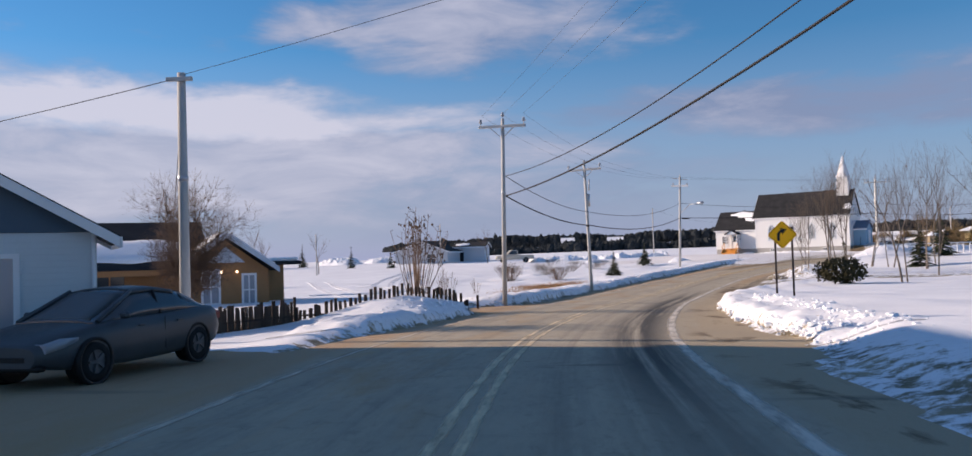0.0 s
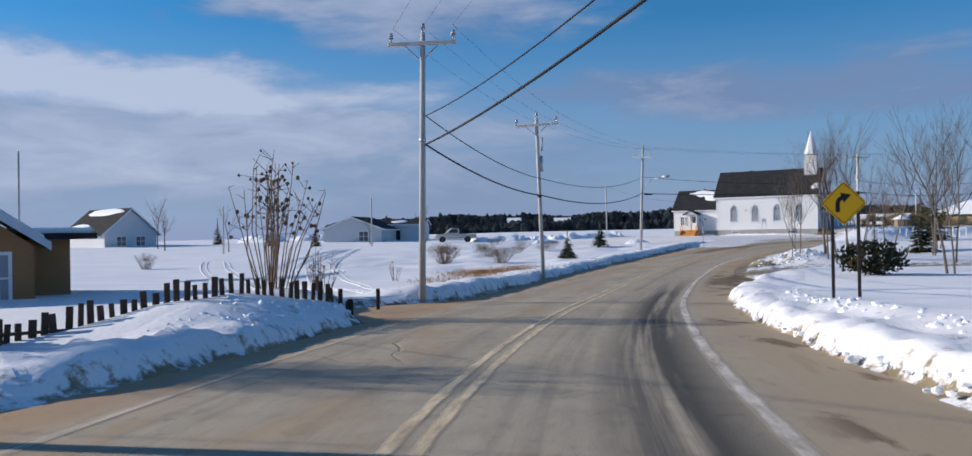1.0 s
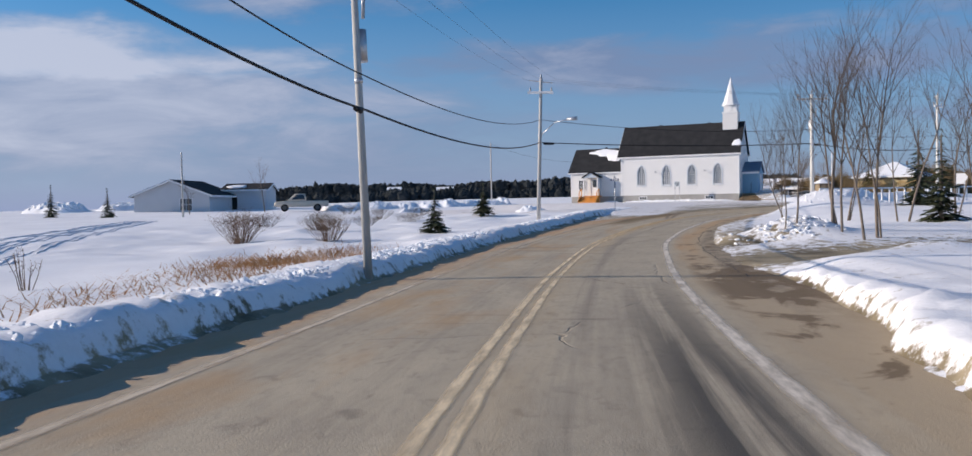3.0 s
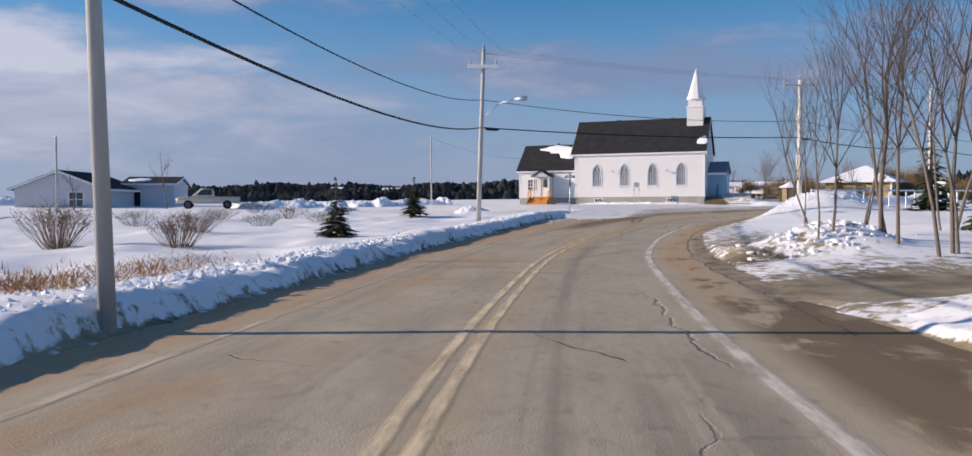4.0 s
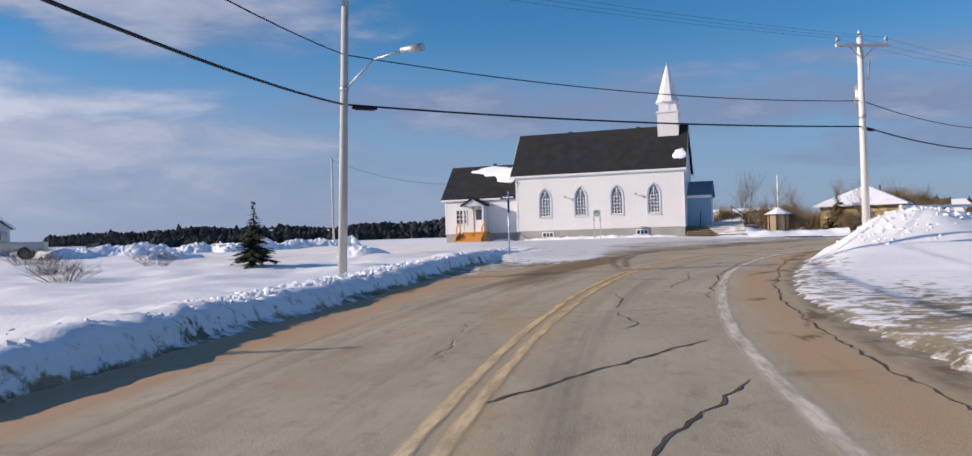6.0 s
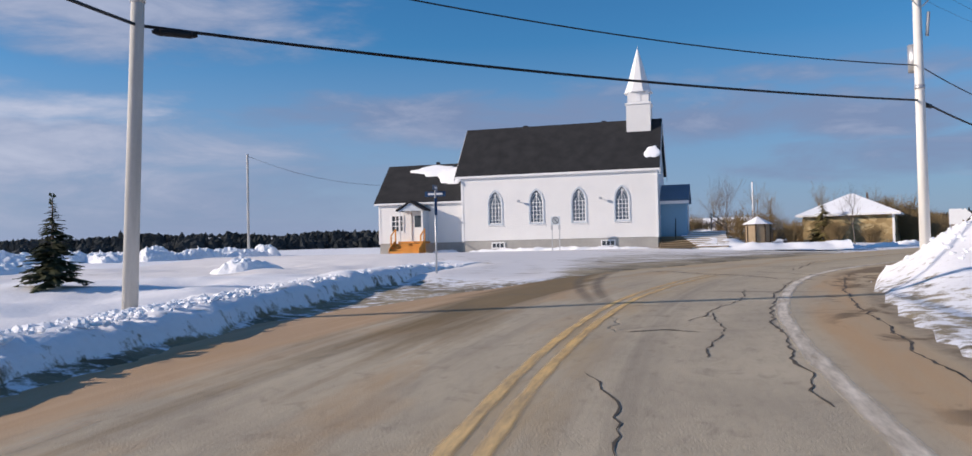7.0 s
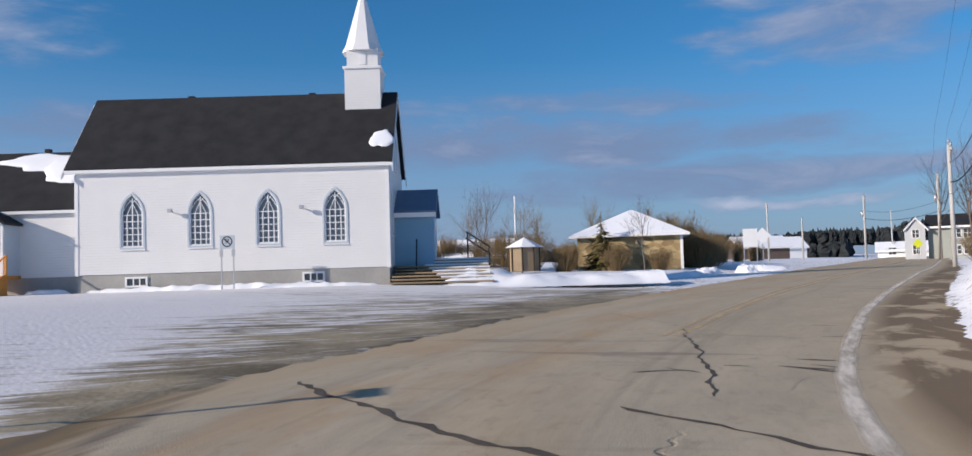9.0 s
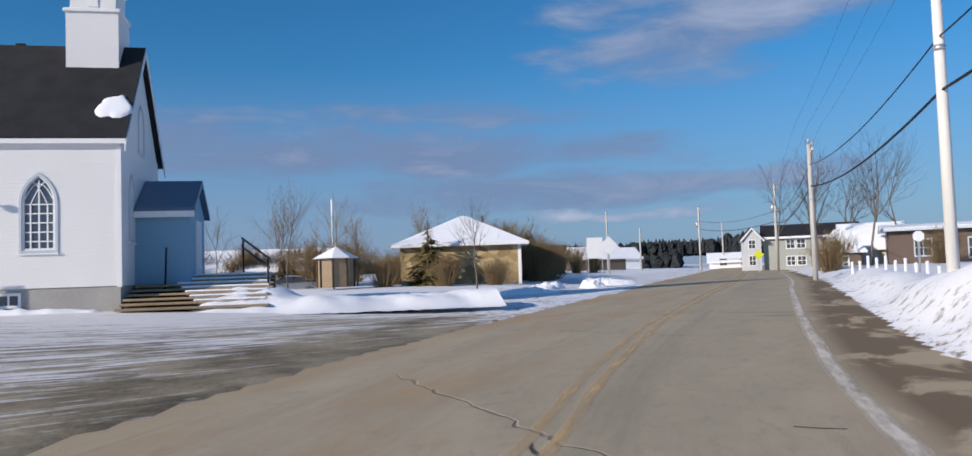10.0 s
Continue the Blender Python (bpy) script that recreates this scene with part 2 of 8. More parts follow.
def road_mat():
    """Old asphalt with wheel tracks, drifted sand and damp seams; u runs across in metres, v along."""
    m = bpy.data.materials.new("old_asphalt")
    m.use_nodes = True
    nt = m.node_tree
    b = nt.nodes["Principled BSDF"]
    uv = nt.nodes.new("ShaderNodeUVMap")
    uv.uv_map = "road"

    def noise_tex(sx, sy, scale, detail=6, rough=0.6, dist=0.0):
        mp = nt.nodes.new("ShaderNodeMapping")
        mp.inputs["Scale"].default_value = (sx, sy, 1)
        nt.links.new(uv.outputs[0], mp.inputs[0])
        n = nt.nodes.new("ShaderNodeTexNoise")
        n.inputs["Scale"].default_value, n.inputs["Detail"].default_value = scale, detail
        n.inputs["Roughness"].default_value, n.inputs["Distortion"].default_value = rough, dist
        nt.links.new(mp.outputs[0], n.inputs["Vector"])
        return n.outputs["Fac"]

    def rng(sock, a, c, lo=0.0, hi=1.0):
        r = nt.nodes.new("ShaderNodeMapRange")
        for k, v in ((1, a), (2, c), (3, lo), (4, hi)):
            r.inputs[k].default_value = v
        nt.links.new(sock, r.inputs[0])
        return r.outputs[0]

    def op(kind, a, c):
        o = nt.nodes.new("ShaderNodeMath")
        o.operation = kind
        for k, v in ((0, a), (1, c)):
            if isinstance(v, float):
                o.inputs[k].default_value = v
            else:
                nt.links.new(v, o.inputs[k])
        return o.outputs[0]

    def mixc(f, a, c):
        x = nt.nodes.new("ShaderNodeMix")
        x.data_type = "RGBA"
        for k, v in ((0, f), (6, a), (7, c)):
            if isinstance(v, tuple):
                x.inputs[k].default_value = (*v, 1)
            elif isinstance(v, float):
                x.inputs[k].default_value = v
            else:
                nt.links.new(v, x.inputs[k])
        return x.outputs[2]

    sep = nt.nodes.new("ShaderNodeSeparateXYZ")
    nt.links.new(uv.outputs[0], sep.inputs[0])
    u = sep.outputs[0]
    v = sep.outputs[1]
    grain = noise_tex(1, 1, 45.0, 3)
    blotch = noise_tex(1, 0.35, 0.9, 7, 0.62, 0.4)
    streak = noise_tex(3.0, 0.06, 1.1, 6, 0.6)
    col = mixc(rng(blotch, 0.3, 0.7), (0.345, 0.296, 0.217), (0.5, 0.432, 0.318))
    col = mixc(rng(grain, 0.35, 0.7), col, mixc(0.5, col, (0.42, 0.36, 0.29)))
    # worn aggregate and scuffing at a hand's width
    worn = noise_tex(1.2, 0.3, 7.0, 6, 0.7, 0.3)
    col = mixc(op("MULTIPLY", rng(worn, 0.5, 0.66), 0.22), col, (0.21, 0.172, 0.125))
    col = mixc(op("MULTIPLY", rng(worn, 0.46, 0.32), 0.22), col, (0.53, 0.455, 0.345))
    spots = noise_tex(1, 0.6, 3.2, 6, 0.65, 0.6)
    col = mixc(op("MULTIPLY", rng(spots, 0.56, 0.72), 0.45), col, (0.15, 0.128, 0.1))
    col = mixc(op("MULTIPLY", rng(noise_tex(2.2, 0.1, 2.0, 6, 0.6), 0.54, 0.72), 0.4), col, (0.43, 0.36, 0.27))
    # dark wheel track of the inner lane, where meltwater and rubber lie (right lane, right wheel)
    d = op("ABSOLUTE", op("SUBTRACT", u, 2.35), 0.0)
    dv = op("MULTIPLY", rng(v, 4.0, 14.0), rng(v, 56.0, 42.0))
    track = op("MULTIPLY", op("MULTIPLY", rng(d, 0.95, 0.2), rng(streak, 0.34, 0.52)), dv)
    col = mixc(op("MULTIPLY", track, 0.95), col, (0.07, 0.064, 0.056))
    for c0, w0, amt in ((1.0, 0.5, 0.5), (-0.9, 0.45, 0.35), (-2.4, 0.45, 0.4)):
        dd = op("ABSOLUTE", op("SUBTRACT", u, c0), 0.0)
        tr = op("MULTIPLY", rng(dd, w0, 0.1), rng(streak, 0.42, 0.66))
        col = mixc(op("MULTIPLY", tr, amt), col, (0.16, 0.138, 0.115))
    # sand: lies beyond the edge lines and between the wheel tracks
    au = op("ABSOLUTE", u, 0.0)
    edge = rng(au, 2.8, 3.9)
    sandn = noise_tex(1.6, 0.16, 0.9, 8, 0.62)
    sand = op("MULTIPLY", rng(op("ADD", op("MULTIPLY", edge, 0.55), sandn), 0.62, 0.95), 0.8)
    col = mixc(sand, col, mixc(op("MULTIPLY", rng(u, -2.6, -3.2), rng(v, 102.0, 94.0)), mixc(grain, (0.34, 0.26, 0.165), (0.5, 0.395, 0.26)), mixc(grain, (0.36, 0.23, 0.13), (0.52, 0.345, 0.2))))
    mid = op("MULTIPLY", rng(op("ABSOLUTE", op("ADD", u, 1.65), 0.0), 0.6, 0.1), rng(streak, 0.5, 0.7))
    col = mixc(op("MULTIPLY", mid, 0.5), col, (0.44, 0.31, 0.19))
    # tan dust over both lanes towards the village
    col = mixc(op("MULTIPLY", rng(v, 94.0, 112.0), 0.4), col, mixc(blotch, (0.36, 0.29, 0.18), (0.52, 0.425, 0.28)))
    # loose orange sand blown over the outer lane
    drift = op("MULTIPLY", rng(noise_tex(0.7, 0.22, 0.9, 6, 0.6, 0.3), 0.5, 0.66), rng(u, 0.4, -0.9))
    col = mixc(op("MULTIPLY", drift, 0.6), col, (0.42, 0.27, 0.135))
    # brown earth and grit past the broken edge of the shoulder
    past = op("MULTIPLY", rng(op("ADD", u, op("MULTIPLY", op("SUBTRACT", blotch, 0.5), 0.5)), 4.3, 4.5), op("MULTIPLY", rng(v, 44.0, 54.0), rng(v, 100.0, 92.0)))
    col = mixc(op("MULTIPLY", past, 0.8), col, mixc(rng(noise_tex(1.0, 0.6, 2.2, 8, 0.7, 0.4), 0.35, 0.65), (0.13, 0.1, 0.068), (0.4, 0.33, 0.24)))
    # orange sand lying on the inner shoulder
    lie = op("MULTIPLY", op("MULTIPLY", rng(u, 3.15, 3.5), rng(u, 4.35, 4.0)), op("MULTIPLY", rng(v, 56.0, 68.0), rng(v, 104.0, 96.0)))
    col = mixc(op("MULTIPLY", op("MULTIPLY", lie, rng(sandn, 0.3, 0.6)), 0.75), col, mixc(grain, (0.4, 0.25, 0.13), (0.54, 0.36, 0.2)))
    # damp dark mud patches far off on the shoulders
    muddy = op("MAXIMUM", rng(v, 94.0, 102.0), op("MULTIPLY", rng(v, 44.0, 50.0), rng(v, 62.0, 57.0)))
    mud = op("MULTIPLY", op("MULTIPLY", rng(op("ADD", noise_tex(1.1, 0.5, 0.8, 7, 0.6, 0.5), op("MULTIPLY", muddy, 0.14)), 0.57, 0.63), rng(u, 3.35, 3.8)), 0.85)
    col = mixc(mud, col, (0.15, 0.103, 0.058))
    # brown slush dragged over the outer lane at the yard's mouth
    bend = op("ADD", op("MULTIPLY", rng(v, 86.0, 94.0), 0.65), op("MULTIPLY", rng(v, 96.0, 108.0), 3.4))
    off = op("ABSOLUTE", op("ADD", op("ADD", u, 2.35), bend), 0.0)
    slush = op("MULTIPLY", op("MULTIPLY", rng(v, 78.0, 94.0), rng(v, 126.0, 112.0)), rng(off, 1.5, 0.4))
    slush = op("MULTIPLY", rng(op("ADD", op("MULTIPLY", slush, 0.62), noise_tex(1.5, 0.1, 1.3, 7, 0.62)), 0.64, 0.94), 0.93)
    col = mixc(slush, col, mixc(blotch, (0.125, 0.088, 0.042), (0.25, 0.178, 0.092)))
    # wet tyre marks turning off into the yard
    turn = op("MULTIPLY", rng(v, 88.0, 94.0), rng(v, 105.0, 101.0))
    for c0, k0 in ((1.05, 0.35), (0.7, 0.31)):
        way = op("ADD", op("MULTIPLY", op("MAXIMUM", op("SUBTRACT", v, 92.6), -1.5), k0), c0)
        mark = op("MULTIPLY", rng(op("ABSOLUTE", op("ADD", u, way), 0.0), 0.2, 0.05), rng(streak, 0.3, 0.5))
        col = mixc(op("MULTIPLY", op("MULTIPLY", mark, turn), 0.75), col, (0.13, 0.105, 0.08))
    # pale dry sand streaks beyond it, and ochre dust along the middle lines
    dry = op("MULTIPLY", op("MULTIPLY", rng(u, -3.0, -3.7), rng(v, 40.0, 60.0)), rng(noise_tex(2.4, 0.07, 1.6, 6, 0.6), 0.47, 0.62))
    col = mixc(op("MULTIPLY", op("MULTIPLY", dry, rng(v, 98.0, 90.0)), 0.6), col, (0.5, 0.36, 0.23))
    ochre = op("MULTIPLY", rng(op("ABSOLUTE", op("SUBTRACT", u, 0.3), 0.0), 0.62, 0.2), op("MULTIPLY", rng(v, 20.0, 70.0), rng(v, 106.0, 98.0)))
    col = mixc(op("MULTIPLY", op("MULTIPLY", ochre, rng(noise_tex(1.6, 0.2, 1.4, 7, 0.65), 0.36, 0.62)), 0.5), col, (0.42, 0.29, 0.14))
    # tyre scuffs and tar repairs lying across the lanes
    scuff = op("MULTIPLY", rng(noise_tex(0.25, 1.4, 0.8, 5, 0.55, 0.8), 0.6, 0.68), rng(noise_tex(1, 1, 0.1, 2), 0.48, 0.6))
    col = mixc(op("MULTIPLY", scuff, 0.55), col, (0.15, 0.125, 0.1))
    # cracks
    vor = nt.nodes.new("ShaderNodeTexVoronoi")
    vor.feature = "DISTANCE_TO_EDGE"
    vor.inputs["Scale"].default_value = 0.13
    mpv = nt.nodes.new("ShaderNodeMapping")
    nt.links.new(uv.outputs[0], mpv.inputs[0])
    wob = nt.nodes.new("ShaderNodeTexNoise")
    wob.inputs["Scale"].default_value, wob.inputs["Detail"].default_value = 1.3, 6
    nt.links.new(uv.outputs[0], wob.inputs["Vector"])
    va = nt.nodes.new("ShaderNodeVectorMath")
    va.operation = "MULTIPLY_ADD"
    va.inputs[1].default_value = (0.7, 0.7, 0)
    nt.links.new(wob.outputs["Color"], va.inputs[0])
    nt.links.new(mpv.outputs[0], va.inputs[2])
    nt.links.new(va.outputs[0], vor.inputs["Vector"])
    crack = op("MULTIPLY", rng(vor.outputs["Distance"], 0.004, 0.001), rng(noise_tex(1, 1, 0.14, 2), 0.52, 0.6))
    col = mixc(op("MULTIPLY", crack, 0.3), col, (0.09, 0.078, 0.065))
    nt.links.new(col, b.inputs["Base Color"])
    b.inputs["Specular IOR Level"].default_value = 0.25
    nt.links.new(rng(blotch, 0.3, 0.7, 0.72, 0.92), b.inputs["Roughness"])
    bp = nt.nodes.new("ShaderNodeBump")
    bp.inputs["Strength"].default_value, bp.inputs["Distance"].default_value = 0.5, 0.012
    nt.links.new(op("SUBTRACT", op("ADD", grain, blotch), op("MULTIPLY", crack, 2.0)), bp.inputs["Height"])
    nt.links.new(bp.outputs[0], b.inputs["Normal"])
    return m


M_SNOW = snow_mat()
M_ROAD = road_mat()
M_ROOFSNOW = mat("roof_snow", (0.86, 0.88, 0.92), 0.8, 0.04, 0.8, 8.0, 0.3)


def paint_line(name, colour, under, start, end, amount=0.3, late=None):
    """Road paint worn through to the asphalt, more so between the distances start and end."""
    m = bpy.data.materials.new(name)
    m.use_nodes = True
    nt = m.node_tree
    bs = nt.nodes["Principled BSDF"]
    uv = nt.nodes.new("ShaderNodeUVMap")
    uv.uv_map = "road"
    sep = nt.nodes.new("ShaderNodeSeparateXYZ")
    nt.links.new(uv.outputs[0], sep.inputs[0])
    mp = nt.nodes.new("ShaderNodeMapping")
    mp.inputs["Scale"].default_value = (3.0, 0.5, 1)
    nt.links.new(uv.outputs[0], mp.inputs[0])
    n = nt.nodes.new("ShaderNodeTexNoise")
    n.inputs["Scale"].default_value, n.inputs["Detail"].default_value, n.inputs["Roughness"].default_value = 1.6, 9, 0.7
    nt.links.new(mp.outputs[0], n.inputs["Vector"])
    w = nt.nodes.new("ShaderNodeMapRange")
    for k, v in ((1, start), (2, end), (3, 0.0), (4, amount)):
        w.inputs[k].default_value = v
    nt.links.new(sep.outputs[1], w.inputs[0])
    ad = nt.nodes.new("ShaderNodeMath")
    ad.operation = "ADD"
    nt.links.new(n.outputs["Fac"], ad.inputs[0])
    nt.links.new(w.outputs[0], ad.inputs[1])
    r = nt.nodes.new("ShaderNodeMapRange")
    r.inputs[1].default_value, r.inputs[2].default_value = 0.4, 0.72
    nt.links.new(ad.outputs[0], r.inputs[0])
    mx = nt.nodes.new("ShaderNodeMix")
    mx.data_type = "RGBA"
    mx.inputs[6].default_value, mx.inputs[7].default_value = (*colour, 1), (*under, 1)
    r.inputs[3].default_value, r.inputs[4].default_value = 0.0, 0.5
    nt.links.new(r.outputs[0], mx.inputs[0])
    if late:
        # fresher and dustier further along
        lm = nt.nodes.new("ShaderNodeMapRange")
        lm.inputs[1].default_value, lm.inputs[2].default_value = 66.0, 84.0
        nt.links.new(sep.outputs[1], lm.inputs[0])
        lc = nt.nodes.new("ShaderNodeMix")
        lc.data_type = "RGBA"
        lc.inputs[6].default_value, lc.inputs[7].default_value = (*colour, 1), (*late, 1)
        nt.links.new(lm.outputs[0], lc.inputs[0])
        nt.links.new(lc.outputs[2], mx.inputs[6])
    nt.links.new(mx.outputs[2], bs.inputs["Base Color"])
    bs.inputs["Roughness"].default_value = 0.8
    # the paint thins out towards its edges and in patches
    uv2 = nt.nodes.new("ShaderNodeUVMap")
    uv2.uv_map = "across"
    s2 = nt.nodes.new("ShaderNodeSeparateXYZ")
    nt.links.new(uv2.outputs[0], s2.inputs[0])

    def op2(kind, a, b):
        o = nt.nodes.new("ShaderNodeMath")
        o.operation = kind
        for k, v in ((0, a), (1, b)):
            if isinstance(v, float):
                o.inputs[k].default_value = v
            else:
                nt.links.new(v, o.inputs[k])
        return o.outputs[0]

    off = op2("ABSOLUTE", op2("SUBTRACT", s2.outputs[0], 0.5), 0.0)
    soft = nt.nodes.new("ShaderNodeMapRange")
    soft.inputs[1].default_value, soft.inputs[2].default_value = 0.5, 0.22
    nt.links.new(off, soft.inputs[0])
    keep = nt.nodes.new("ShaderNodeMapRange")
    for k, v in ((1, 0.42), (2, 0.72), (3, 0.95), (4, 0.3)):
        keep.inputs[k].default_value = v
    nt.links.new(ad.outputs[0], keep.inputs[0])
    nt.links.new(op2("MULTIPLY", soft.outputs[0], keep.outputs[0]), bs.inputs["Alpha"])
    return m


M_TAR = mat("old_tar_seam", (0.085, 0.07, 0.055), 0.85, 0.4, 2.0, 16.0, 0.4)
M_TRACK = mat("driven_snow", (0.7, 0.71, 0.75), 0.8, 0.1, 1.2, 10.0, 0.4)
M_BLUEROOF = mat("blue_grey_sheet_roof", (0.1, 0.16, 0.24), 0.35, 0.1, 1.5, 12.0, 0.1)
M_YELLOW = paint_line("worn_yellow_line", (0.8, 0.65, 0.43), (0.5, 0.41, 0.29), 92.0, 100.0, 0.16, late=(0.74, 0.49, 0.19))
M_WHITELINE = paint_line("worn_white_line", (0.74, 0.67, 0.57), (0.42, 0.35, 0.27), 200.0, 300.0)
M_WHITEFAINT = paint_line("faded_white_line", (0.62, 0.53, 0.41), (0.42, 0.33, 0.23), 48.0, 80.0)
M_SIDING = add_lines(mat("white_clapboard", (0.76, 0.76, 0.755), 0.55, 0.03, 0.7, 18.0, 0.05), 2, 0.115, 0.012)
M_TRIM = mat("white_trim", (0.78, 0.785, 0.79), 0.5, 0.04, 1.0, 20.0, 0.05)
M_GREYTRIM = mat("pale_grey_window_trim", (0.5, 0.56, 0.62), 0.5, 0.05, 1.0, 20.0, 0.05)
# white siding of the entrance porch, its blue shade put into the colour
M_SHADEDWHITE = add_lines(mat("white_siding_in_blue_shade", (0.2, 0.38, 0.53), 0.55, 0.04, 0.7, 18.0, 0.05), 2, 0.115, 0.012)
M_SHINGLE = add_lines(mat("dark_shingle", (0.03, 0.031, 0.034), 0.9, 0.3, 1.4, 26.0, 0.4, spec=0.15), 2, 0.1, 0.01)
M_CONCRETE = mat("foundation_concrete", (0.36, 0.35, 0.33), 0.9, 0.15, 0.9, 14.0, 0.3)
M_GLASS = glass_mat("window_glass")
M_CHURCHGLASS = glass_mat("pale_church_glass", (0.13, 0.17, 0.21), 0.3)
M_GLASSPALE = glass_mat("window_glass_curtained", (0.3, 0.33, 0.37), 0.15)
M_PALEPOLE = mat("pale_bleached_pole", (0.66, 0.65, 0.62), 0.85, 0.12, 1.2, 22.0, 0.3, stretch=(6, 6, 0.5))
M_POLE = mat("weathered_grey_pole", (0.46, 0.45, 0.43), 0.85, 0.2, 1.2, 22.0, 0.4, stretch=(6, 6, 0.5))
M_ARM = mat("crossarm_wood", (0.55, 0.53, 0.5), 0.8, 0.15, 2.0, 20.0, 0.3)
M_PORC = mat("insulator_porcelain", (0.35, 0.37, 0.4), 0.3, 0.05, 2, 20, 0.0, spec=0.5)
M_GALV = mat("galvanised_steel", (0.5, 0.51, 0.53), 0.45, 0.08, 2, 20, 0.05, metal=0.7)
M_CABLE = mat("black_cable", (0.012, 0.012, 0.014), 0.6, 0.1, 2, 20, 0.0)
M_WIRE = mat("dull_wire", (0.05, 0.055, 0.065), 0.6, 0.1, 2, 20, 0.0)
M_LUMBER = mat("fresh_orange_lumber", (0.62, 0.27, 0.055), 0.7, 0.15, 2, 20, 0.2)
M_DARKPLANK = mat("dark_old_planks", (0.07, 0.05, 0.035), 0.9, 0.2, 1.5, 14, 0.2)
M_WEATHERED = mat("weathered_planks", (0.3, 0.23, 0.15), 0.85, 0.2, 1.5, 14, 0.2, per_object=0.15)
M_BROWNWOOD = mat("brown_stained_wood", (0.36, 0.18, 0.075), 0.7, 0.15, 1.2, 16, 0.2)
M_FENCE = mat("dark_brown_pickets", (0.075, 0.045, 0.03), 0.85, 0.25, 2, 20, 0.3, per_object=0.3)
M_BARK = mat("grey_bark", (0.17, 0.14, 0.115), 0.9, 0.25, 3, 24, 0.5, stretch=(1, 1, 0.4))
M_TWIG = mat("brown_twigs", (0.13, 0.085, 0.06), 0.9, 0.3, 2, 20, 0.0)
M_NEEDLE = mat("fir_needles", (0.05, 0.058, 0.028), 0.8, 0.4, 1.5, 9, 0.0, second=(0.022, 0.028, 0.014))
M_FOREST = mat("far_forest", (0.042, 0.047, 0.05), 0.95, 0.4, 0.05, 0.8, 0.0, second=(0.02, 0.024, 0.026), spec=0.05)
M_BROWNBRUSH = mat("bare_brush", (0.2, 0.145, 0.078), 0.95, 0.3, 0.5, 4, 0.0, spec=0.05)
M_STRAW = mat("dry_straw_grass", (0.36, 0.19, 0.08), 0.9, 0.25, 1.5, 12, 0.0)
M_SIGNY = mat("yellow_sign_face", (0.86, 0.44, 0.0), 0.4, 0.04, 2, 20, 0.0)
M_BLACK = mat("black_paint", (0.01, 0.01, 0.011), 0.5, 0.1, 2, 20, 0.0)
M_SIGNPOST = mat("rusty_sign_post", (0.07, 0.05, 0.042), 0.7, 0.2, 3, 20, 0.1, metal=0.3)
M_SIGNBACK = mat("bare_sign_back", (0.78, 0.79, 0.8), 0.5, 0.05, 2, 20, 0.0, metal=0.1)
M_SEA = mat("sea", (0.02, 0.06, 0.11), 0.35, 0.15, 0.01, 0.1, 0.0)
M_CARGREY = mat("slate_grey_car_paint", (0.05, 0.06, 0.068), 0.42, 0.2, 1, 12, 0.0, metal=0.2, spec=0.5)
M_TYRE = mat("tyre_rubber", (0.014, 0.014, 0.015), 0.9, 0.2, 4, 30, 0.1)
M_RIM = mat("alloy_rim", (0.12, 0.12, 0.125), 0.6, 0.1, 4, 30, 0.0, metal=0.7)
M_BLUESIDING = add_lines(mat("blue_grey_board_siding", (0.07, 0.115, 0.16), 0.6, 0.06, 0.8, 18, 0.05), 0, 0.2, 0.012)
M_PALESIDING = add_lines(mat("pale_grey_siding", (0.58, 0.64, 0.66), 0.6, 0.04, 0.8, 18, 0.05), 2, 0.12, 0.01)


# ---- small builders ----
def part(name, bm, material, parent=None, label="", kind=""):
    me = bpy.data.meshes.new(name)
    bm.normal_update()
    bm.to_mesh(me)
    bm.free()
    me.materials.append(material)
    ob = new(name, me)
    if parent is not None:
        ob.parent = parent
    if label or kind:
        tagged(ob, label=label, kind=kind)
    return ob


def thing(name, m, label, category, group="", kind=""):
    e = new(name)
    e.empty_display_size = 0.2
    e.matrix_world = m
    return tagged(e, label, category, group, kind)


def box(bm, x0, y0, z0, x1, y1, z1, bevel=0.0):
    vs = [bm.verts.new(p) for p in ((x0, y0, z0), (x1, y0, z0), (x1, y1, z0), (x0, y1, z0), (x0, y0, z1), (x1, y0, z1), (x1, y1, z1), (x0, y1, z1))]
    fs = [bm.faces.new([vs[i] for i in q]) for q in ((3, 2, 1, 0), (4, 5, 6, 7), (0, 1, 5, 4), (1, 2, 6, 5), (2, 3, 7, 6), (3, 0, 4, 7))]
    if bevel:
        bmesh.ops.bevel(bm, geom=list({e for f in fs for e in f.edges}), offset=bevel, segments=1, affect="EDGES")
    return bm


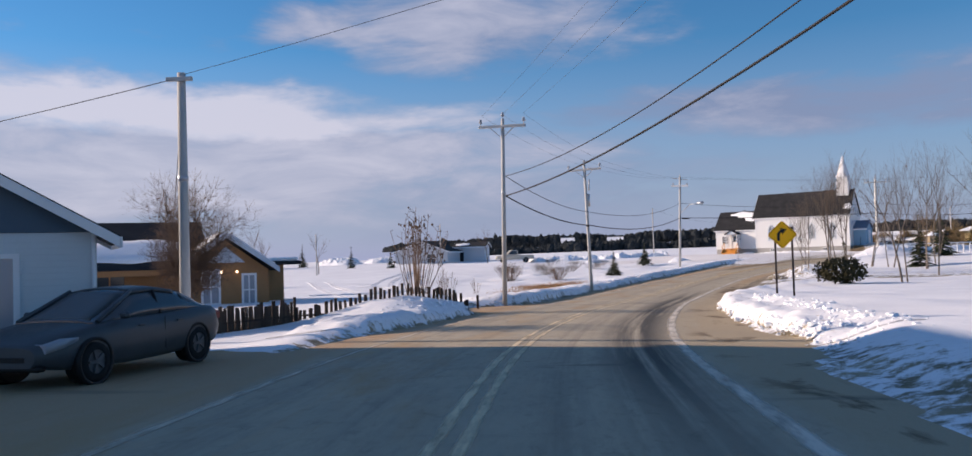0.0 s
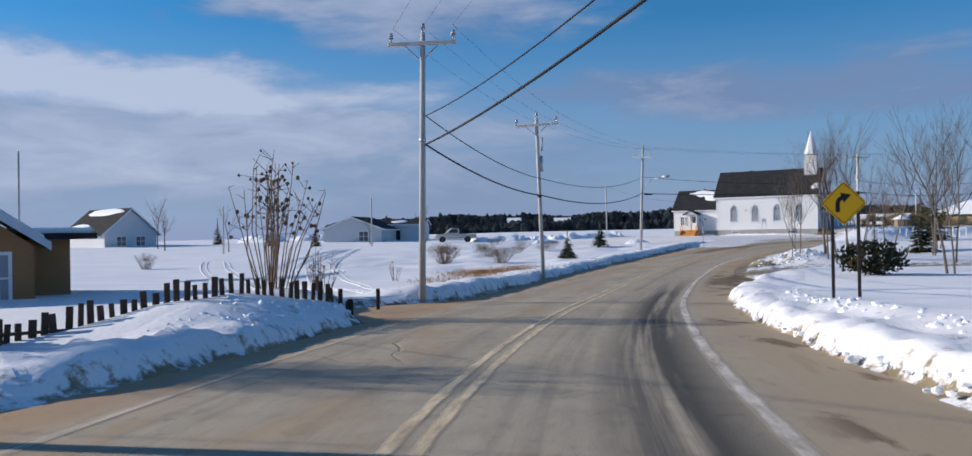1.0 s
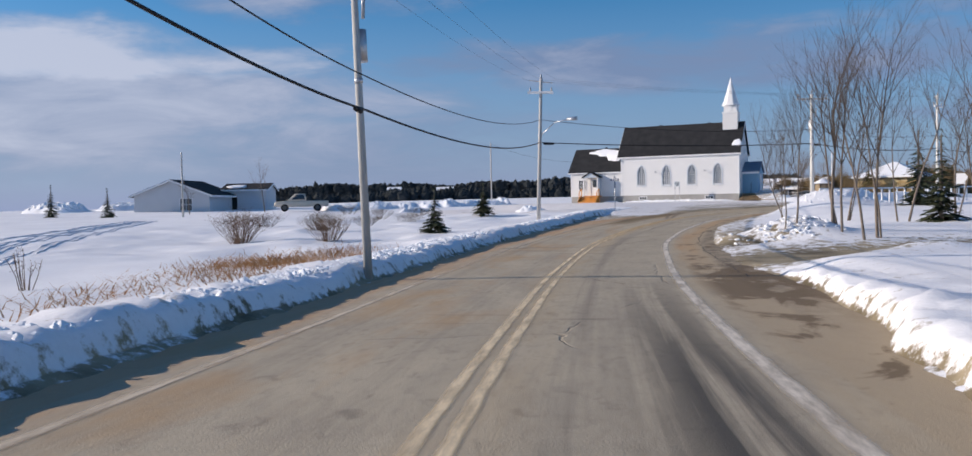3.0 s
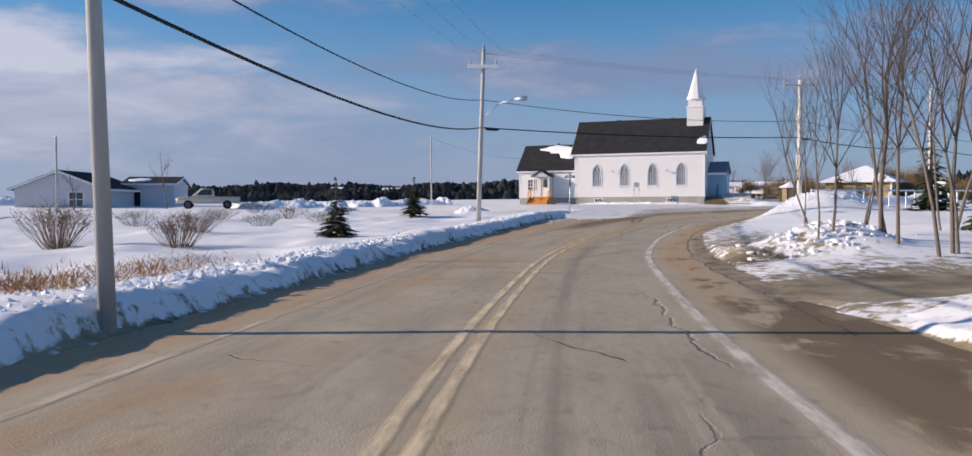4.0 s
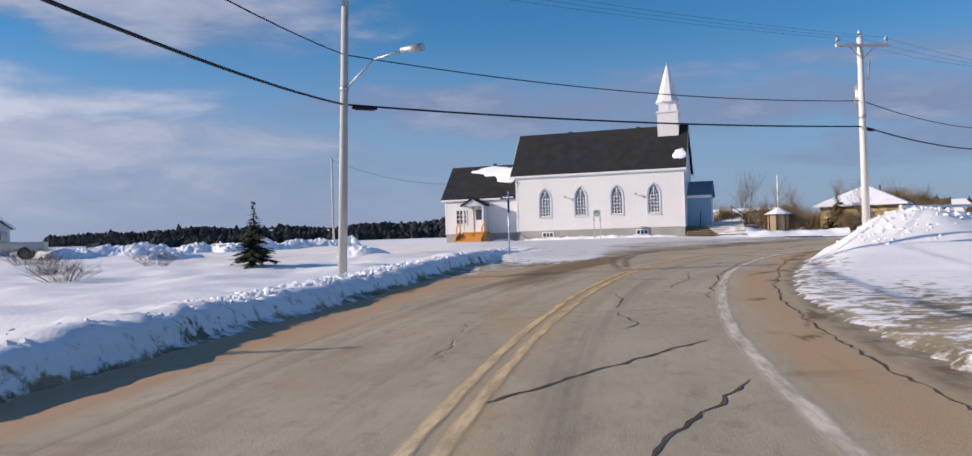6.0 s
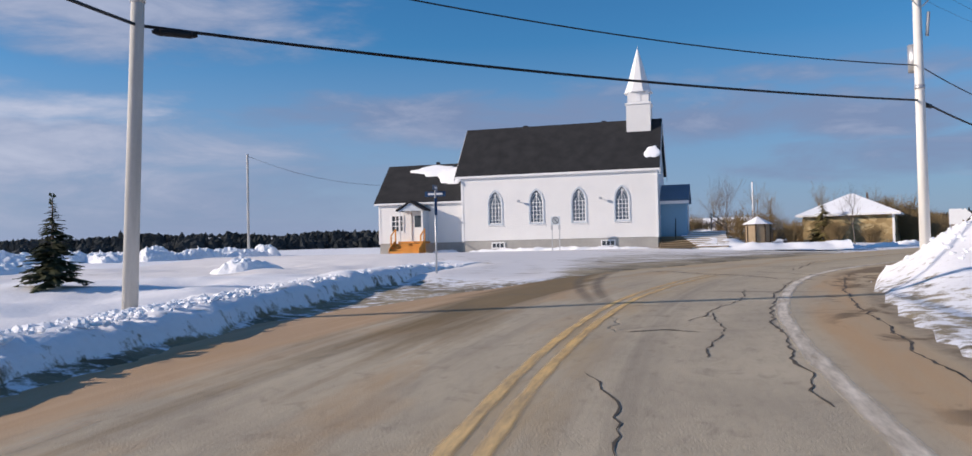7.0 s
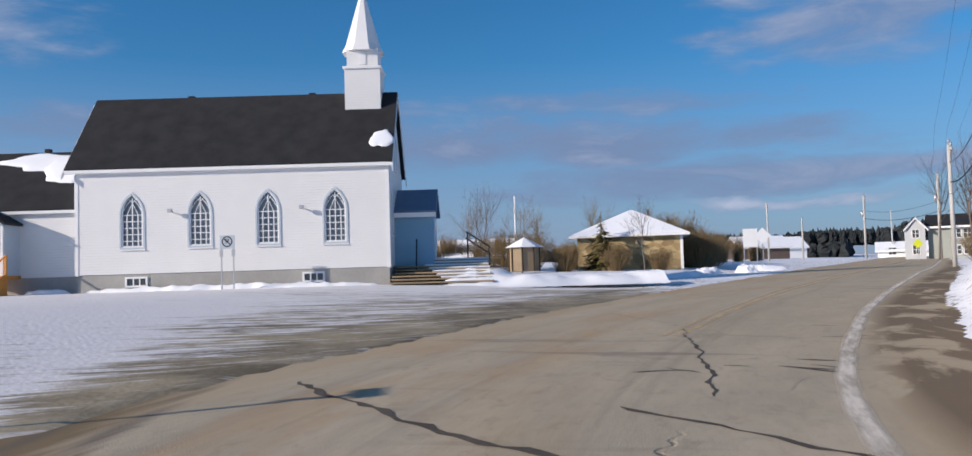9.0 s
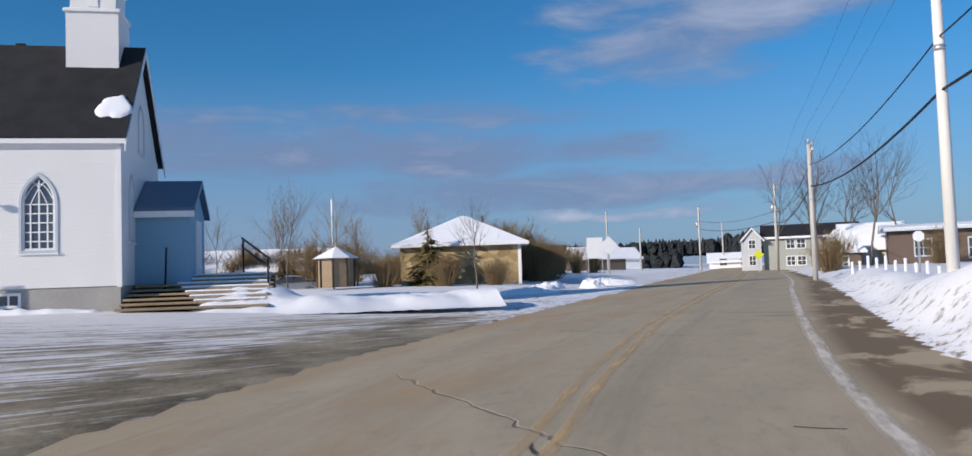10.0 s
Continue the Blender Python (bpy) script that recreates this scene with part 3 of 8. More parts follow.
def tube(bm, p, q, r0, r1, n=8, caps=True):
    p, q = Vector(p), Vector(q)
    d = (q - p).normalized()
    a = d.orthogonal().normalized()
    b = d.cross(a)
    rings = []
    for c, r in ((p, r0), (q, r1)):
        rings.append([bm.verts.new(c + (a * math.cos(k * math.tau / n) + b * math.sin(k * math.tau / n)) * r) for k in range(n)])
    for k in range(n):
        f = bm.faces.new((rings[0][k], rings[0][(k + 1) % n], rings[1][(k + 1) % n], rings[1][k]))
        f.smooth = n > 5
    if caps:
        bm.faces.new(rings[0][::-1])
        bm.faces.new(rings[1])
    return bm


def prism(bm, poly, axis, lo, hi):
    """A polygon in the plane across axis ('x' or 'y' or 'z'), pulled from lo to hi."""
    def at(p, k):
        return {"x": (k, p[0], p[1]), "y": (p[0], k, p[1]), "z": (p[0], p[1], k)}[axis]
    a = [bm.verts.new(at(p, lo)) for p in poly]
    b = [bm.verts.new(at(p, hi)) for p in poly]
    n = len(poly)
    fs = [bm.faces.new(a), bm.faces.new(b[::-1])]
    fs += [bm.faces.new((a[k], b[k], b[(k + 1) % n], a[(k + 1) % n])) for k in range(n)]
    bmesh.ops.recalc_face_normals(bm, faces=fs)
    return bm


def wall_panel(outer, holes, y0, y1):
    """A wall in the x-z plane between depths y0 and y1, with openings cut through."""
    bm = bmesh.new()
    edges = []
    for loop in (outer, *holes):
        vs = [bm.verts.new((p[0], y0, p[1])) for p in loop]
        edges += [bm.edges.new((vs[k], vs[(k + 1) % len(vs)])) for k in range(len(vs))]
    res = bmesh.ops.triangle_fill(bm, edges=edges, use_beauty=True)
    faces = [g for g in res["geom"] if isinstance(g, bmesh.types.BMFace)]
    ext = bmesh.ops.extrude_face_region(bm, geom=faces)
    for g in ext["geom"]:
        if isinstance(g, bmesh.types.BMVert):
            g.co.y = y1
    bmesh.ops.recalc_face_normals(bm, faces=bm.faces[:])
    return bm


def arch(w, spring, top, n=8, cx=0.0, z0=0.0):
    """Pointed-arch outline: half width w, springing and apex heights."""
    h = top - spring
    r = (h * h + w * w) / (2 * w)
    pts = [(cx - w, z0), (cx + w, z0)]
    a1 = math.asin(min(1, h / r))
    for k in range(n + 1):
        a = a1 * k / n
        pts.append((cx + w - r + r * math.cos(a), z0 + spring + r * math.sin(a)))
    for k in range(n - 1, -1, -1):
        a = a1 * k / n
        pts.append((cx - w + r - r * math.cos(a), z0 + spring + r * math.sin(a)))
    return pts


def rect(x0, z0, x1, z1):
    return [(x0, z0), (x1, z0), (x1, z1), (x0, z1)]


def square_window(parent, x, z, w, h, y, trim=M_TRIM, glass=M_GLASS, cols=2, rows=2, name="window", depth=0.05):
    """A casement in a wall whose outer face lies at depth y, facing -y."""
    bm = wall_panel(rect(x - w / 2 - 0.08, z - 0.08, x + w / 2 + 0.08, z + h + 0.08), [rect(x - w / 2, z, x + w / 2, z + h)], y - depth, y + 0.04)
    win = part(name, bm, trim, parent)
    part("pane", box(bmesh.new(), x - w / 2 - 0.01, y - 0.005, z - 0.01, x + w / 2 + 0.01, y + 0.015, z + h + 0.01), glass, win)
    for k in range(1, cols):
        cx = x - w / 2 + w * k / cols
        part("muntin", box(bmesh.new(), cx - 0.025, y - 0.025, z, cx + 0.025, y - 0.005, z + h), trim, win)
    for k in range(1, rows):
        cz = z + h * k / rows
        part("muntin", box(bmesh.new(), x - w / 2, y - 0.022, cz - 0.025, x + w / 2, y - 0.006, cz + 0.025), trim, win)
    return win


# ---- plan of the road ----
LINE = [(3.2, -90), (3.3, -40), (3.6, -10), (4.0, 5), (4.8, 19.5), (7.6, 34.6), (11.6, 49.3), (14.9, 59.5), (18.5, 69.05), (22.95, 78.1), (28.9, 86.7),
        (35.95, 94.1), (43.8, 99.3), (51.5, 103.3), (66, 109.8), (82, 117), (127, 139), (200, 175), (400, 280)]


def spline(pts, per=14):
    out = []
    p = [np.array(q, float) for q in pts]
    p = [2 * p[0] - p[1]] + p + [2 * p[-1] - p[-2]]
    for i in range(1, len(p) - 2):
        for k in range(per):
            t = k / per
            a, b, c, d = p[i - 1], p[i], p[i + 1], p[i + 2]
            m1, m2 = (c - a) / 2, (d - b) / 2
            out.append((2 * t**3 - 3 * t**2 + 1) * b + (t**3 - 2 * t**2 + t) * m1 + (-2 * t**3 + 3 * t**2) * c + (t**3 - t**2) * m2)
    out.append(p[-2])
    return np.array(out)


CEN = spline(LINE)
SEG = CEN[1:] - CEN[:-1]
SLEN = np.hypot(SEG[:, 0], SEG[:, 1])
SARC = np.concatenate([[0], np.cumsum(SLEN)])
TAN = SEG / SLEN[:, None]
S_OF_Y = lambda y: float(np.interp(y, CEN[:, 1], SARC))
S0 = S_OF_Y(0.0)
# height of the road along its length
PROF_S = [S_OF_Y(y) for y in (-90, -30, 0, 12, 23, 29, 43, 53, 60, 72, 81, 88, 94, 102, 108, 115, 150, 280)]
PROF_Z = [-0.3, -0.2, -0.08, -0.27, -0.52, -0.66, -1.04, -1.15, -1.16, -1.08, -0.77, -0.55, -0.38, -0.15, 0.08, 0.3, 0.8, 1.5]
_fine = np.arange(0, SARC[-1], 1.0)
_z = np.interp(_fine, PROF_S, PROF_Z)
_z = np.convolve(np.pad(_z, 6, mode="edge"), np.ones(13) / 13, mode="valid")


def road_z(s):
    return np.interp(s, _fine, _z)


def to_road(x, y):
    """Distance along the road, distance to the right of its yellow line, for arrays of places."""
    x, y = np.atleast_1d(np.asarray(x, float)), np.atleast_1d(np.asarray(y, float))
    s, u = np.empty_like(x), np.empty_like(x)
    for i in range(0, len(x), 4000):
        px, py = x[i:i + 4000, None], y[i:i + 4000, None]
        k = np.clip(((px - CEN[:-1, 0]) * SEG[:, 0] + (py - CEN[:-1, 1]) * SEG[:, 1]) / SLEN**2, 0, 1)
        dx, dy = px - CEN[:-1, 0] - k * SEG[:, 0], py - CEN[:-1, 1] - k * SEG[:, 1]
        d2 = dx * dx + dy * dy
        j = d2.argmin(1)
        r = np.arange(len(j))
        s[i:i + 4000] = SARC[j] + k[r, j] * SLEN[j]
        side = np.sign(TAN[j, 1] * dx[r, j] - TAN[j, 0] * dy[r, j])
        u[i:i + 4000] = side * np.sqrt(d2[r, j])
    return s, u


def on_road(s, u):
    """The place at s along and u to the right of the yellow line."""
    j = min(int(np.searchsorted(SARC, s, side="right")) - 1, len(SEG) - 1)
    p = CEN[j] + TAN[j] * (s - SARC[j])
    # turn the normals gently from one piece to the next
    f = (s - SARC[j]) / SLEN[j]
    t = TAN[j] * (1 - abs(f - 0.5)) + (TAN[min(j + 1, len(TAN) - 1)] if f > 0.5 else TAN[max(j - 1, 0)]) * abs(f - 0.5)
    t = t / np.hypot(*t)
    return p[0] + t[1] * u, p[1] - t[0] * u


def smooth(a, b, x):
    t = np.clip((x - a) / (b - a), 0, 1)
    return t * t * (3 - 2 * t)


def lump(x, y, cx, cy, rx, ry, turn=0.0):
    c, s = math.cos(radians(turn)), math.sin(radians(turn))
    dx, dy = x - cx, y - cy
    return np.exp(-(((dx * c + dy * s) / rx) ** 2 + ((-dx * s + dy * c) / ry) ** 2))


def value_noise(x, y, cell, seed):
    """Smooth value noise on a lattice, as arrays."""
    rng = np.random.RandomState(seed)
    tab = rng.rand(256, 256)
    u, v = x / cell, y / cell
    i, j = np.floor(u).astype(int), np.floor(v).astype(int)
    f, g = u - i, v - j
    f, g = f * f * (3 - 2 * f), g * g * (3 - 2 * g)
    a, b = tab[i % 256, j % 256], tab[(i + 1) % 256, j % 256]
    c, d = tab[i % 256, (j + 1) % 256], tab[(i + 1) % 256, (j + 1) % 256]
    return (a * (1 - f) + b * f) * (1 - g) + (c * (1 - f) + d * f) * g


SL0, SL1 = S0 + 39.0, S0 + 104.0      # the ploughed bank along the field
FOOT_S = [S0 + v for v in (20, 23, 28, 30.5, 31.5, 33, 35, 36.8, 38, 39.5, 42, 50, 58, 63, 72, 81, 84, 87.5, 91, 95, 98, 103, 108)]
FOOT_U = [4.6, 4.0, 3.95, 4.1, 5.0, 6.3, 6.5, 5.8, 4.8, 4.3, 4.25, 4.4, 4.5, 4.52, 4.72, 4.8, 5.1, 5.65, 6.5, 7.6, 8.4, 9.8, 10.5]


def foot_of(s):
    """How far left of the yellow line the ploughed snow begins."""
    return np.interp(s, FOOT_S, FOOT_U)


def right_foot(s):
    """How far right of the yellow line the snow begins."""
    return np.interp(s, [S_OF_Y(v) for v in (5, 13, 16, 18, 21, 29, 40, 43, 46, 50, 54, 58, 62, 71, 80, 94, 101, 110)], [4.5, 4.6, 5.3, 5.7, 5.2, 4.75, 4.45, 4.6, 5.2, 5.7, 5.6, 5.1, 5.1, 5.0, 4.5, 4.8, 5.0, 4.6])


CHURCH = pose(37.56, 126.52, 0.66, 0, 0, -34.4)


def lot_weight(x, y):
    """1 on the open yard between road and church."""
    lx = (x - 37.56) * 0.825 + (y - 126.52) * -0.565
    ly = (x - 37.56) * 0.565 + (y - 126.52) * 0.825
    return smooth(-12.5, -9.5, lx) * smooth(26, 20, lx) * smooth(-31, -28.5, ly) * smooth(3.0, 0.0, ly)


def ground_z(x, y, rough=True):
    x, y = np.atleast_1d(np.asarray(x, float)), np.atleast_1d(np.asarray(y, float))
    s, u = to_road(x, y)
    zr = road_z(s)
    n1, n2, n3 = value_noise(x, y, 1.1, 1), value_noise(x, y, 0.55, 2), value_noise(x, y, 7.0, 3)
    n4 = value_noise(x, y, 2.3, 4)
    ed = np.abs(u)
    left = u < 0
    lot = lot_weight(x, y) * left * np.maximum(smooth(S0 + 100.0, S0 + 105.0, s), smooth(foot_of(s) + 0.3, foot_of(s) - 0.3, ed))
    # left side: bank, field, rise towards the church
    foot = foot_of(s) + 0.35 * (n4 - 0.5)
    bank_l = smooth(foot - 0.05, foot + 0.28, ed) * smooth(foot + 3.2, foot + 0.9, ed)
    on_l = smooth(SL0 - 1.0, SL0 + 0.8, s) * smooth(SL1 + 0.5, SL1 - 1.5, s)
    foot = foot + 0.55 * on_l
    hl = 0.08 * on_l * bank_l * (0.7 + 0.6 * n4)
    field = smooth(foot - 0.05, foot + 0.4, ed) * (0.14 + 0.1 * n3) + 0.42 * smooth(14, 45, ed) + 0.4 * smooth(45, 80, ed)
    left_z = zr + field * (1 - lot) + hl
    yard = zr + smooth(4.0, 17.0, ed) * (0.4 - zr)
    left_z = left_z * (1 - lot) + lot * yard
    # the garden and its heap by the brown house
    garden = smooth(S_OF_Y(35.8), S_OF_Y(34.0), s) * smooth(4.6, 7.0, ed) * left
    left_z = left_z + garden * (0.28 * smooth(S_OF_Y(23.5), S_OF_Y(28.5), s) - 0.22 * smooth(S_OF_Y(27.0), S_OF_Y(22.0), s))
    heap = np.where(left, smooth(S_OF_Y(23), S_OF_Y(29), s) * smooth(S_OF_Y(33.6), S_OF_Y(31.4), s) * smooth(foot, foot + 0.9, ed) * smooth(7.6, 5.9, ed), 0)
    left_z = left_z + heap * 0.28 * (0.7 + 0.6 * n4)
    # open gravel before the pale house
    open_l = smooth(S_OF_Y(19.5), S_OF_Y(16.0), s) * smooth(18, 12, ed)
    left_z = left_z * (1 - open_l) + open_l * (zr - 0.06)
    # right side
    sh = right_foot(s)
    rise = smooth(sh, sh + 1.6, ed)
    right_z = zr + rise * (0.34 + 0.12 * n3) + 0.35 * smooth(18, 60, ed)
    drive = 1.4 * lump(x, y, 25, 57.8, 10.0, 3.4, 12) + 1.5 * lump(x, y, 29.5, 75.5, 4.6, 8.0, -35) + 1.4 * lump(x, y, 25.4, 69.0, 2.8, 8.0, -28)
    right_z = right_z - np.clip(drive, 0, 1) * rise * 0.4
    heaps = 0.2 * lump(x, y, 12.3, 29, 1.6, 9.0, 12) * rise 
    heaps += 0.4 * lump(x, y, 23.6, 54.4, 2.4, 1.1, 20) + 0.85 * lump(x, y, 25.2, 64.9, 1.9, 1.0, -15) + 0.3 * lump(x, y, 28.5, 67.5, 4.5, 3.2)
    heaps += 0.98 * lump(x, y, 40.2, 87.6, 3.8, 2.4, 40) + 0.6 * lump(x, y, 44.8, 91.6, 3.0, 1.6, 32) + 0.5 * lump(x, y, 52.5, 96.0, 6.0, 1.2, 30)
    heaps += 0.34 * smooth(sh + 0.2, sh + 1.0, ed) * smooth(sh + 3.6, sh + 1.5, ed) * smooth(S0 + 103.0, S0 + 108.0, s) * smooth(S0 + 150.0, S0 + 140.0, s) * ~left
    right_z = right_z + heaps * (0.75 + 0.5 * n4)
    z = np.where(left, left_z, right_z)
    # lumps in the ploughed snow
    if rough:
        near = smooth(60, 25, ed) * (1 - lot)
        # field churned up by ploughing towards the church
        churned = left * smooth(S0 + 52.0, S0 + 66.0, s) * smooth(S0 + 112.0, S0 + 102.0, s) * smooth(5.5, 8.0, ed) * smooth(34.0, 22.0, ed) * (1 - lot)
        bankish = np.clip(hl * 2.6 + heap + np.where(left, 0, heaps * 1.3 * (1 - 0.6 * smooth(S0 + 100.0, S0 + 106.0, s))), 0, 1)
        z = z + np.where(ed > 4.3, bankish * ((n1 - 0.5) * 0.2 + (n2 - 0.5) * 0.08), 0) + np.where(ed > 5, near * (n3 - 0.5) * 0.12 + (n4 - 0.5) * 0.06 * near + churned * ((n1 - 0.5) * 0.13 + (n4 - 0.5) * 0.16 + (n2 - 0.5) * 0.06), 0)
    # under the asphalt
    z = np.where(ed < 3.9, zr - 0.08, z)
    z = np.where((ed >= 3.9) & (ed < np.where(s < S0 + 88, np.maximum(foot_of(s) - 0.1, 4.1), np.interp(s - S0, [88, 93, 97], [5.2, 4.6, 4.15]))) & left & (s < S0 + 106), np.minimum(z, zr - 0.05), z)
    z = np.where((~left) & (ed < sh), zr - 0.07, z)
    # the land falls to the sea beyond the last houses
    far = smooth(150, 330, -x * 0.85 + y * 0.5 - 10)
    z = z * (1 - far) - 22 * far
    return z


def gz(x, y):
    return float(ground_z(x, y, False)[0])


def axis_lines(lo, hi, step, reach):
    mid = list(np.arange(lo, hi + 1e-6, step))
    out, d, st = [], 0.0, step
    while d < reach:
        st *= 1.13
        d += st
        out.append(d)
    return np.array([lo - v for v in out[::-1]] + mid + [hi + v for v in out])


def build_ground():
    xs, ys = axis_lines(-9, 60, 0.3, 2600), axis_lines(8, 112, 0.3, 2600)
    gx, gy = np.meshgrid(xs, ys)
    fx, fy = gx.ravel(), gy.ravel()
    z = ground_z(fx, fy)
    nx, ny = len(xs), len(ys)
    idx = np.arange(nx * ny).reshape(ny, nx)
    quads = np.stack([idx[:-1, :-1], idx[:-1, 1:], idx[1:, 1:], idx[1:, :-1]], -1).reshape(-1, 4)
    me = bpy.data.meshes.new("ground")
    me.from_pydata(np.stack([fx, fy, z], 1).tolist(), [], quads.tolist())
    s, u = to_road(fx, fy)
    ed = np.abs(u)
    fo = foot_of(s)
    dirt = np.where(u < 0, smooth(fo + 0.6, fo - 0.1, ed) * 0.6, smooth(6.8, 5.2, ed) * 0.45)
    dirt = np.where(u < 0, dirt * (1 - 0.5 * smooth(S0 + 95.0, S0 + 99.0, s)), dirt * (1 - 0.45 * smooth(S0 + 98.0, S0 + 104.0, s)))
    dirt = dirt + 0.45 * lump(fx, fy, 24.0, 64.0, 2.6, 1.4, -15) + 0.08 * lump(fx, fy, 11.5, 26, 1.5, 9, 12) + 0.3 * lump(fx, fy, 6.3, 51, 2.2, 6.0, -14)
    ly = (fx - 37.56) * 0.565 + (fy - 126.52) * 0.825
    lot = lot_weight(fx, fy) * (u < 0) * smooth(S0 + 90.0, S0 + 95.0, s)
    # the fan of snow pushed off the yard ends along a line; past it the wheels have worn down to sand
    east = (fx - 29.4) * 0.88 - (fy - 92.8) * 0.47 + 0.9 * (value_noise(fx, fy, 1.3, 73) - 0.5)
    mouth = smooth(-0.5, 0.8, east)
    yard = 0.13 + 0.19 * smooth(-2.0, 2.5, east) - 0.14 * smooth(-7.0, -1.5, ly) + 0.17 * smooth(12.0, 8.0, ed) * mouth + 0.26 * smooth(7.5, 5.0, ed) * mouth
    swing = np.hypot(fx - 21.0, fy - 105.0)
    yard = yard + 0.15 * smooth(0.72, 0.92, np.abs(np.sin(swing * 1.9))) * smooth(-7.0, -4.5, east) * smooth(0.8, -0.6, east) * smooth(S0 + 108.0, S0 + 104.0, s)
    yard = yard + 0.14 * (value_noise(fx, fy, 3.4, 71) - 0.5)
    dirt = np.where(lot > 0.02, dirt * (1 - lot) + lot * yard, dirt)
    drives = np.clip(1.3 * lump(fx, fy, 25, 57.8, 10.0, 3.2, 12), 0, 1) * 0.85 + 0.66 * lump(fx, fy, 26.0, 70.5, 2.9, 9.0, -28) * (1 - 0.6 * lump(fx, fy, 25.2, 64.9, 1.9, 1.0, -15))
    dirt = np.where(u > 4.2, np.maximum(dirt, drives), dirt)
    dirt = np.where(u > 4.2, dirt * (1 - 0.85 * np.clip(1.4 * lump(fx, fy, 40.2, 87.6, 5.0, 3.4, 40), 0, 1)), dirt)
    front = smooth(S_OF_Y(18.5), S_OF_Y(15.0), s) * (u < 0) * smooth(20, 12, ed)
    dirt = np.maximum(dirt, front * 0.5)
    at = me.attributes.new("dirt", "FLOAT", "POINT")
    at.data.foreach_set("value", dirt.astype(np.float32))
    at = me.attributes.new("driven", "FLOAT", "POINT")
    at.data.foreach_set("value", lot.astype(np.float32))
    at = me.attributes.new("along", "FLOAT", "POINT")
    at.data.foreach_set("value", smooth(15.0, 8.5, ed).astype(np.float32))
    me.polygons.foreach_set("use_smooth", np.ones(len(me.polygons), bool))
    me.materials.append(M_SNOW)
    ob = new("ground", me)
    return tagged(ob, "wide snow-covered ground, ploughed and trodden near the road", "ground", kind="structure")


build_ground()


def ploughed_bank(s0, s1, seed, tall=1.0, grime=0.1, side=-1, foot=foot_of):
    """Snow cut upright by the plough along the road, broken and crumbly on top."""
    prof = ((-0.12, -0.06), (-0.02, 0.0), (0.04, 0.1), (0.09, 0.22), (0.15, 0.31), (0.24, 0.375), (0.4, 0.42), (0.6, 0.44), (0.85, 0.43), (1.15, 0.4), (1.5, 0.36), (1.9, 0.31), (2.4, 0.2))
    ss = np.arange(s0, s1, 0.14)
    rows = len(ss)
    wob = value_noise(ss, ss * 0, 1.6, seed) - 0.5
    hgt = 0.72 + 0.56 * value_noise(ss, ss * 0 + 9, 3.2, seed + 1)
    hgt = hgt * tall * smooth(s0, s0 + 2.0, ss) * smooth(s1, s1 - 3.0, ss)
    pts = np.array([on_road(float(a), side * (float(foot(a)) + d + 0.28 * w)) for a, w in zip(ss, wob) for d, _ in prof])
    k = len(prof)
    d = np.tile([q[0] for q in prof], rows)
    h = np.tile([q[1] for q in prof], rows) * np.repeat(hgt, k)
    x, y = pts[:, 0], pts[:, 1]
    top = smooth(0.08, 0.35, d)
    z = np.repeat(road_z(ss), k) - 0.02 + h
    z = z + top * ((value_noise(x, y, 0.42, seed + 2) - 0.5) * 0.16 + (value_noise(x, y, 0.2, seed + 3) - 0.5) * 0.09)
    z = z + (1 - top) * (value_noise(x, y, 0.5, seed + 4) - 0.5) * 0.05
    under = ground_z(x, y)
    z = np.where(d > 2.2, under - 0.06, np.where(d > 0.3, np.maximum(z, under + 0.015), z))
    idx = np.arange(rows * k).reshape(rows, k)
    quads = np.stack([idx[:-1, :-1], idx[1:, :-1], idx[1:, 1:], idx[:-1, 1:]], -1).reshape(-1, 4)
    me = bpy.data.meshes.new("snow_bank")
    me.from_pydata(np.stack([x, y, z], 1).tolist(), [], quads.tolist())
    if sum(q.normal.z for q in me.polygons) < 0:
        me.flip_normals()
    dirt = 0.5 * smooth(0.06, -0.06, d) + 0.2 * smooth(0.3, 0.05, d) + grime
    at = me.attributes.new("dirt", "FLOAT", "POINT")
    at.data.foreach_set("value", dirt.astype(np.float32))
    me.polygons.foreach_set("use_smooth", np.ones(len(me.polygons), bool))
    me.materials.append(M_SNOW)
    return tagged(new("snow_bank", me), "bank of snow cut upright by the plough along the roadside", "snow bank", kind="structure")


ploughed_bank(SL0 - 2.4, SL1, 500)
ploughed_bank(S0 + 20.0, S0 + 31.8, 520, 0.85, 0.14)
ploughed_bank(S_OF_Y(16.8), S_OF_Y(55.5), 540, 0.8, 0.12, 1, right_foot)


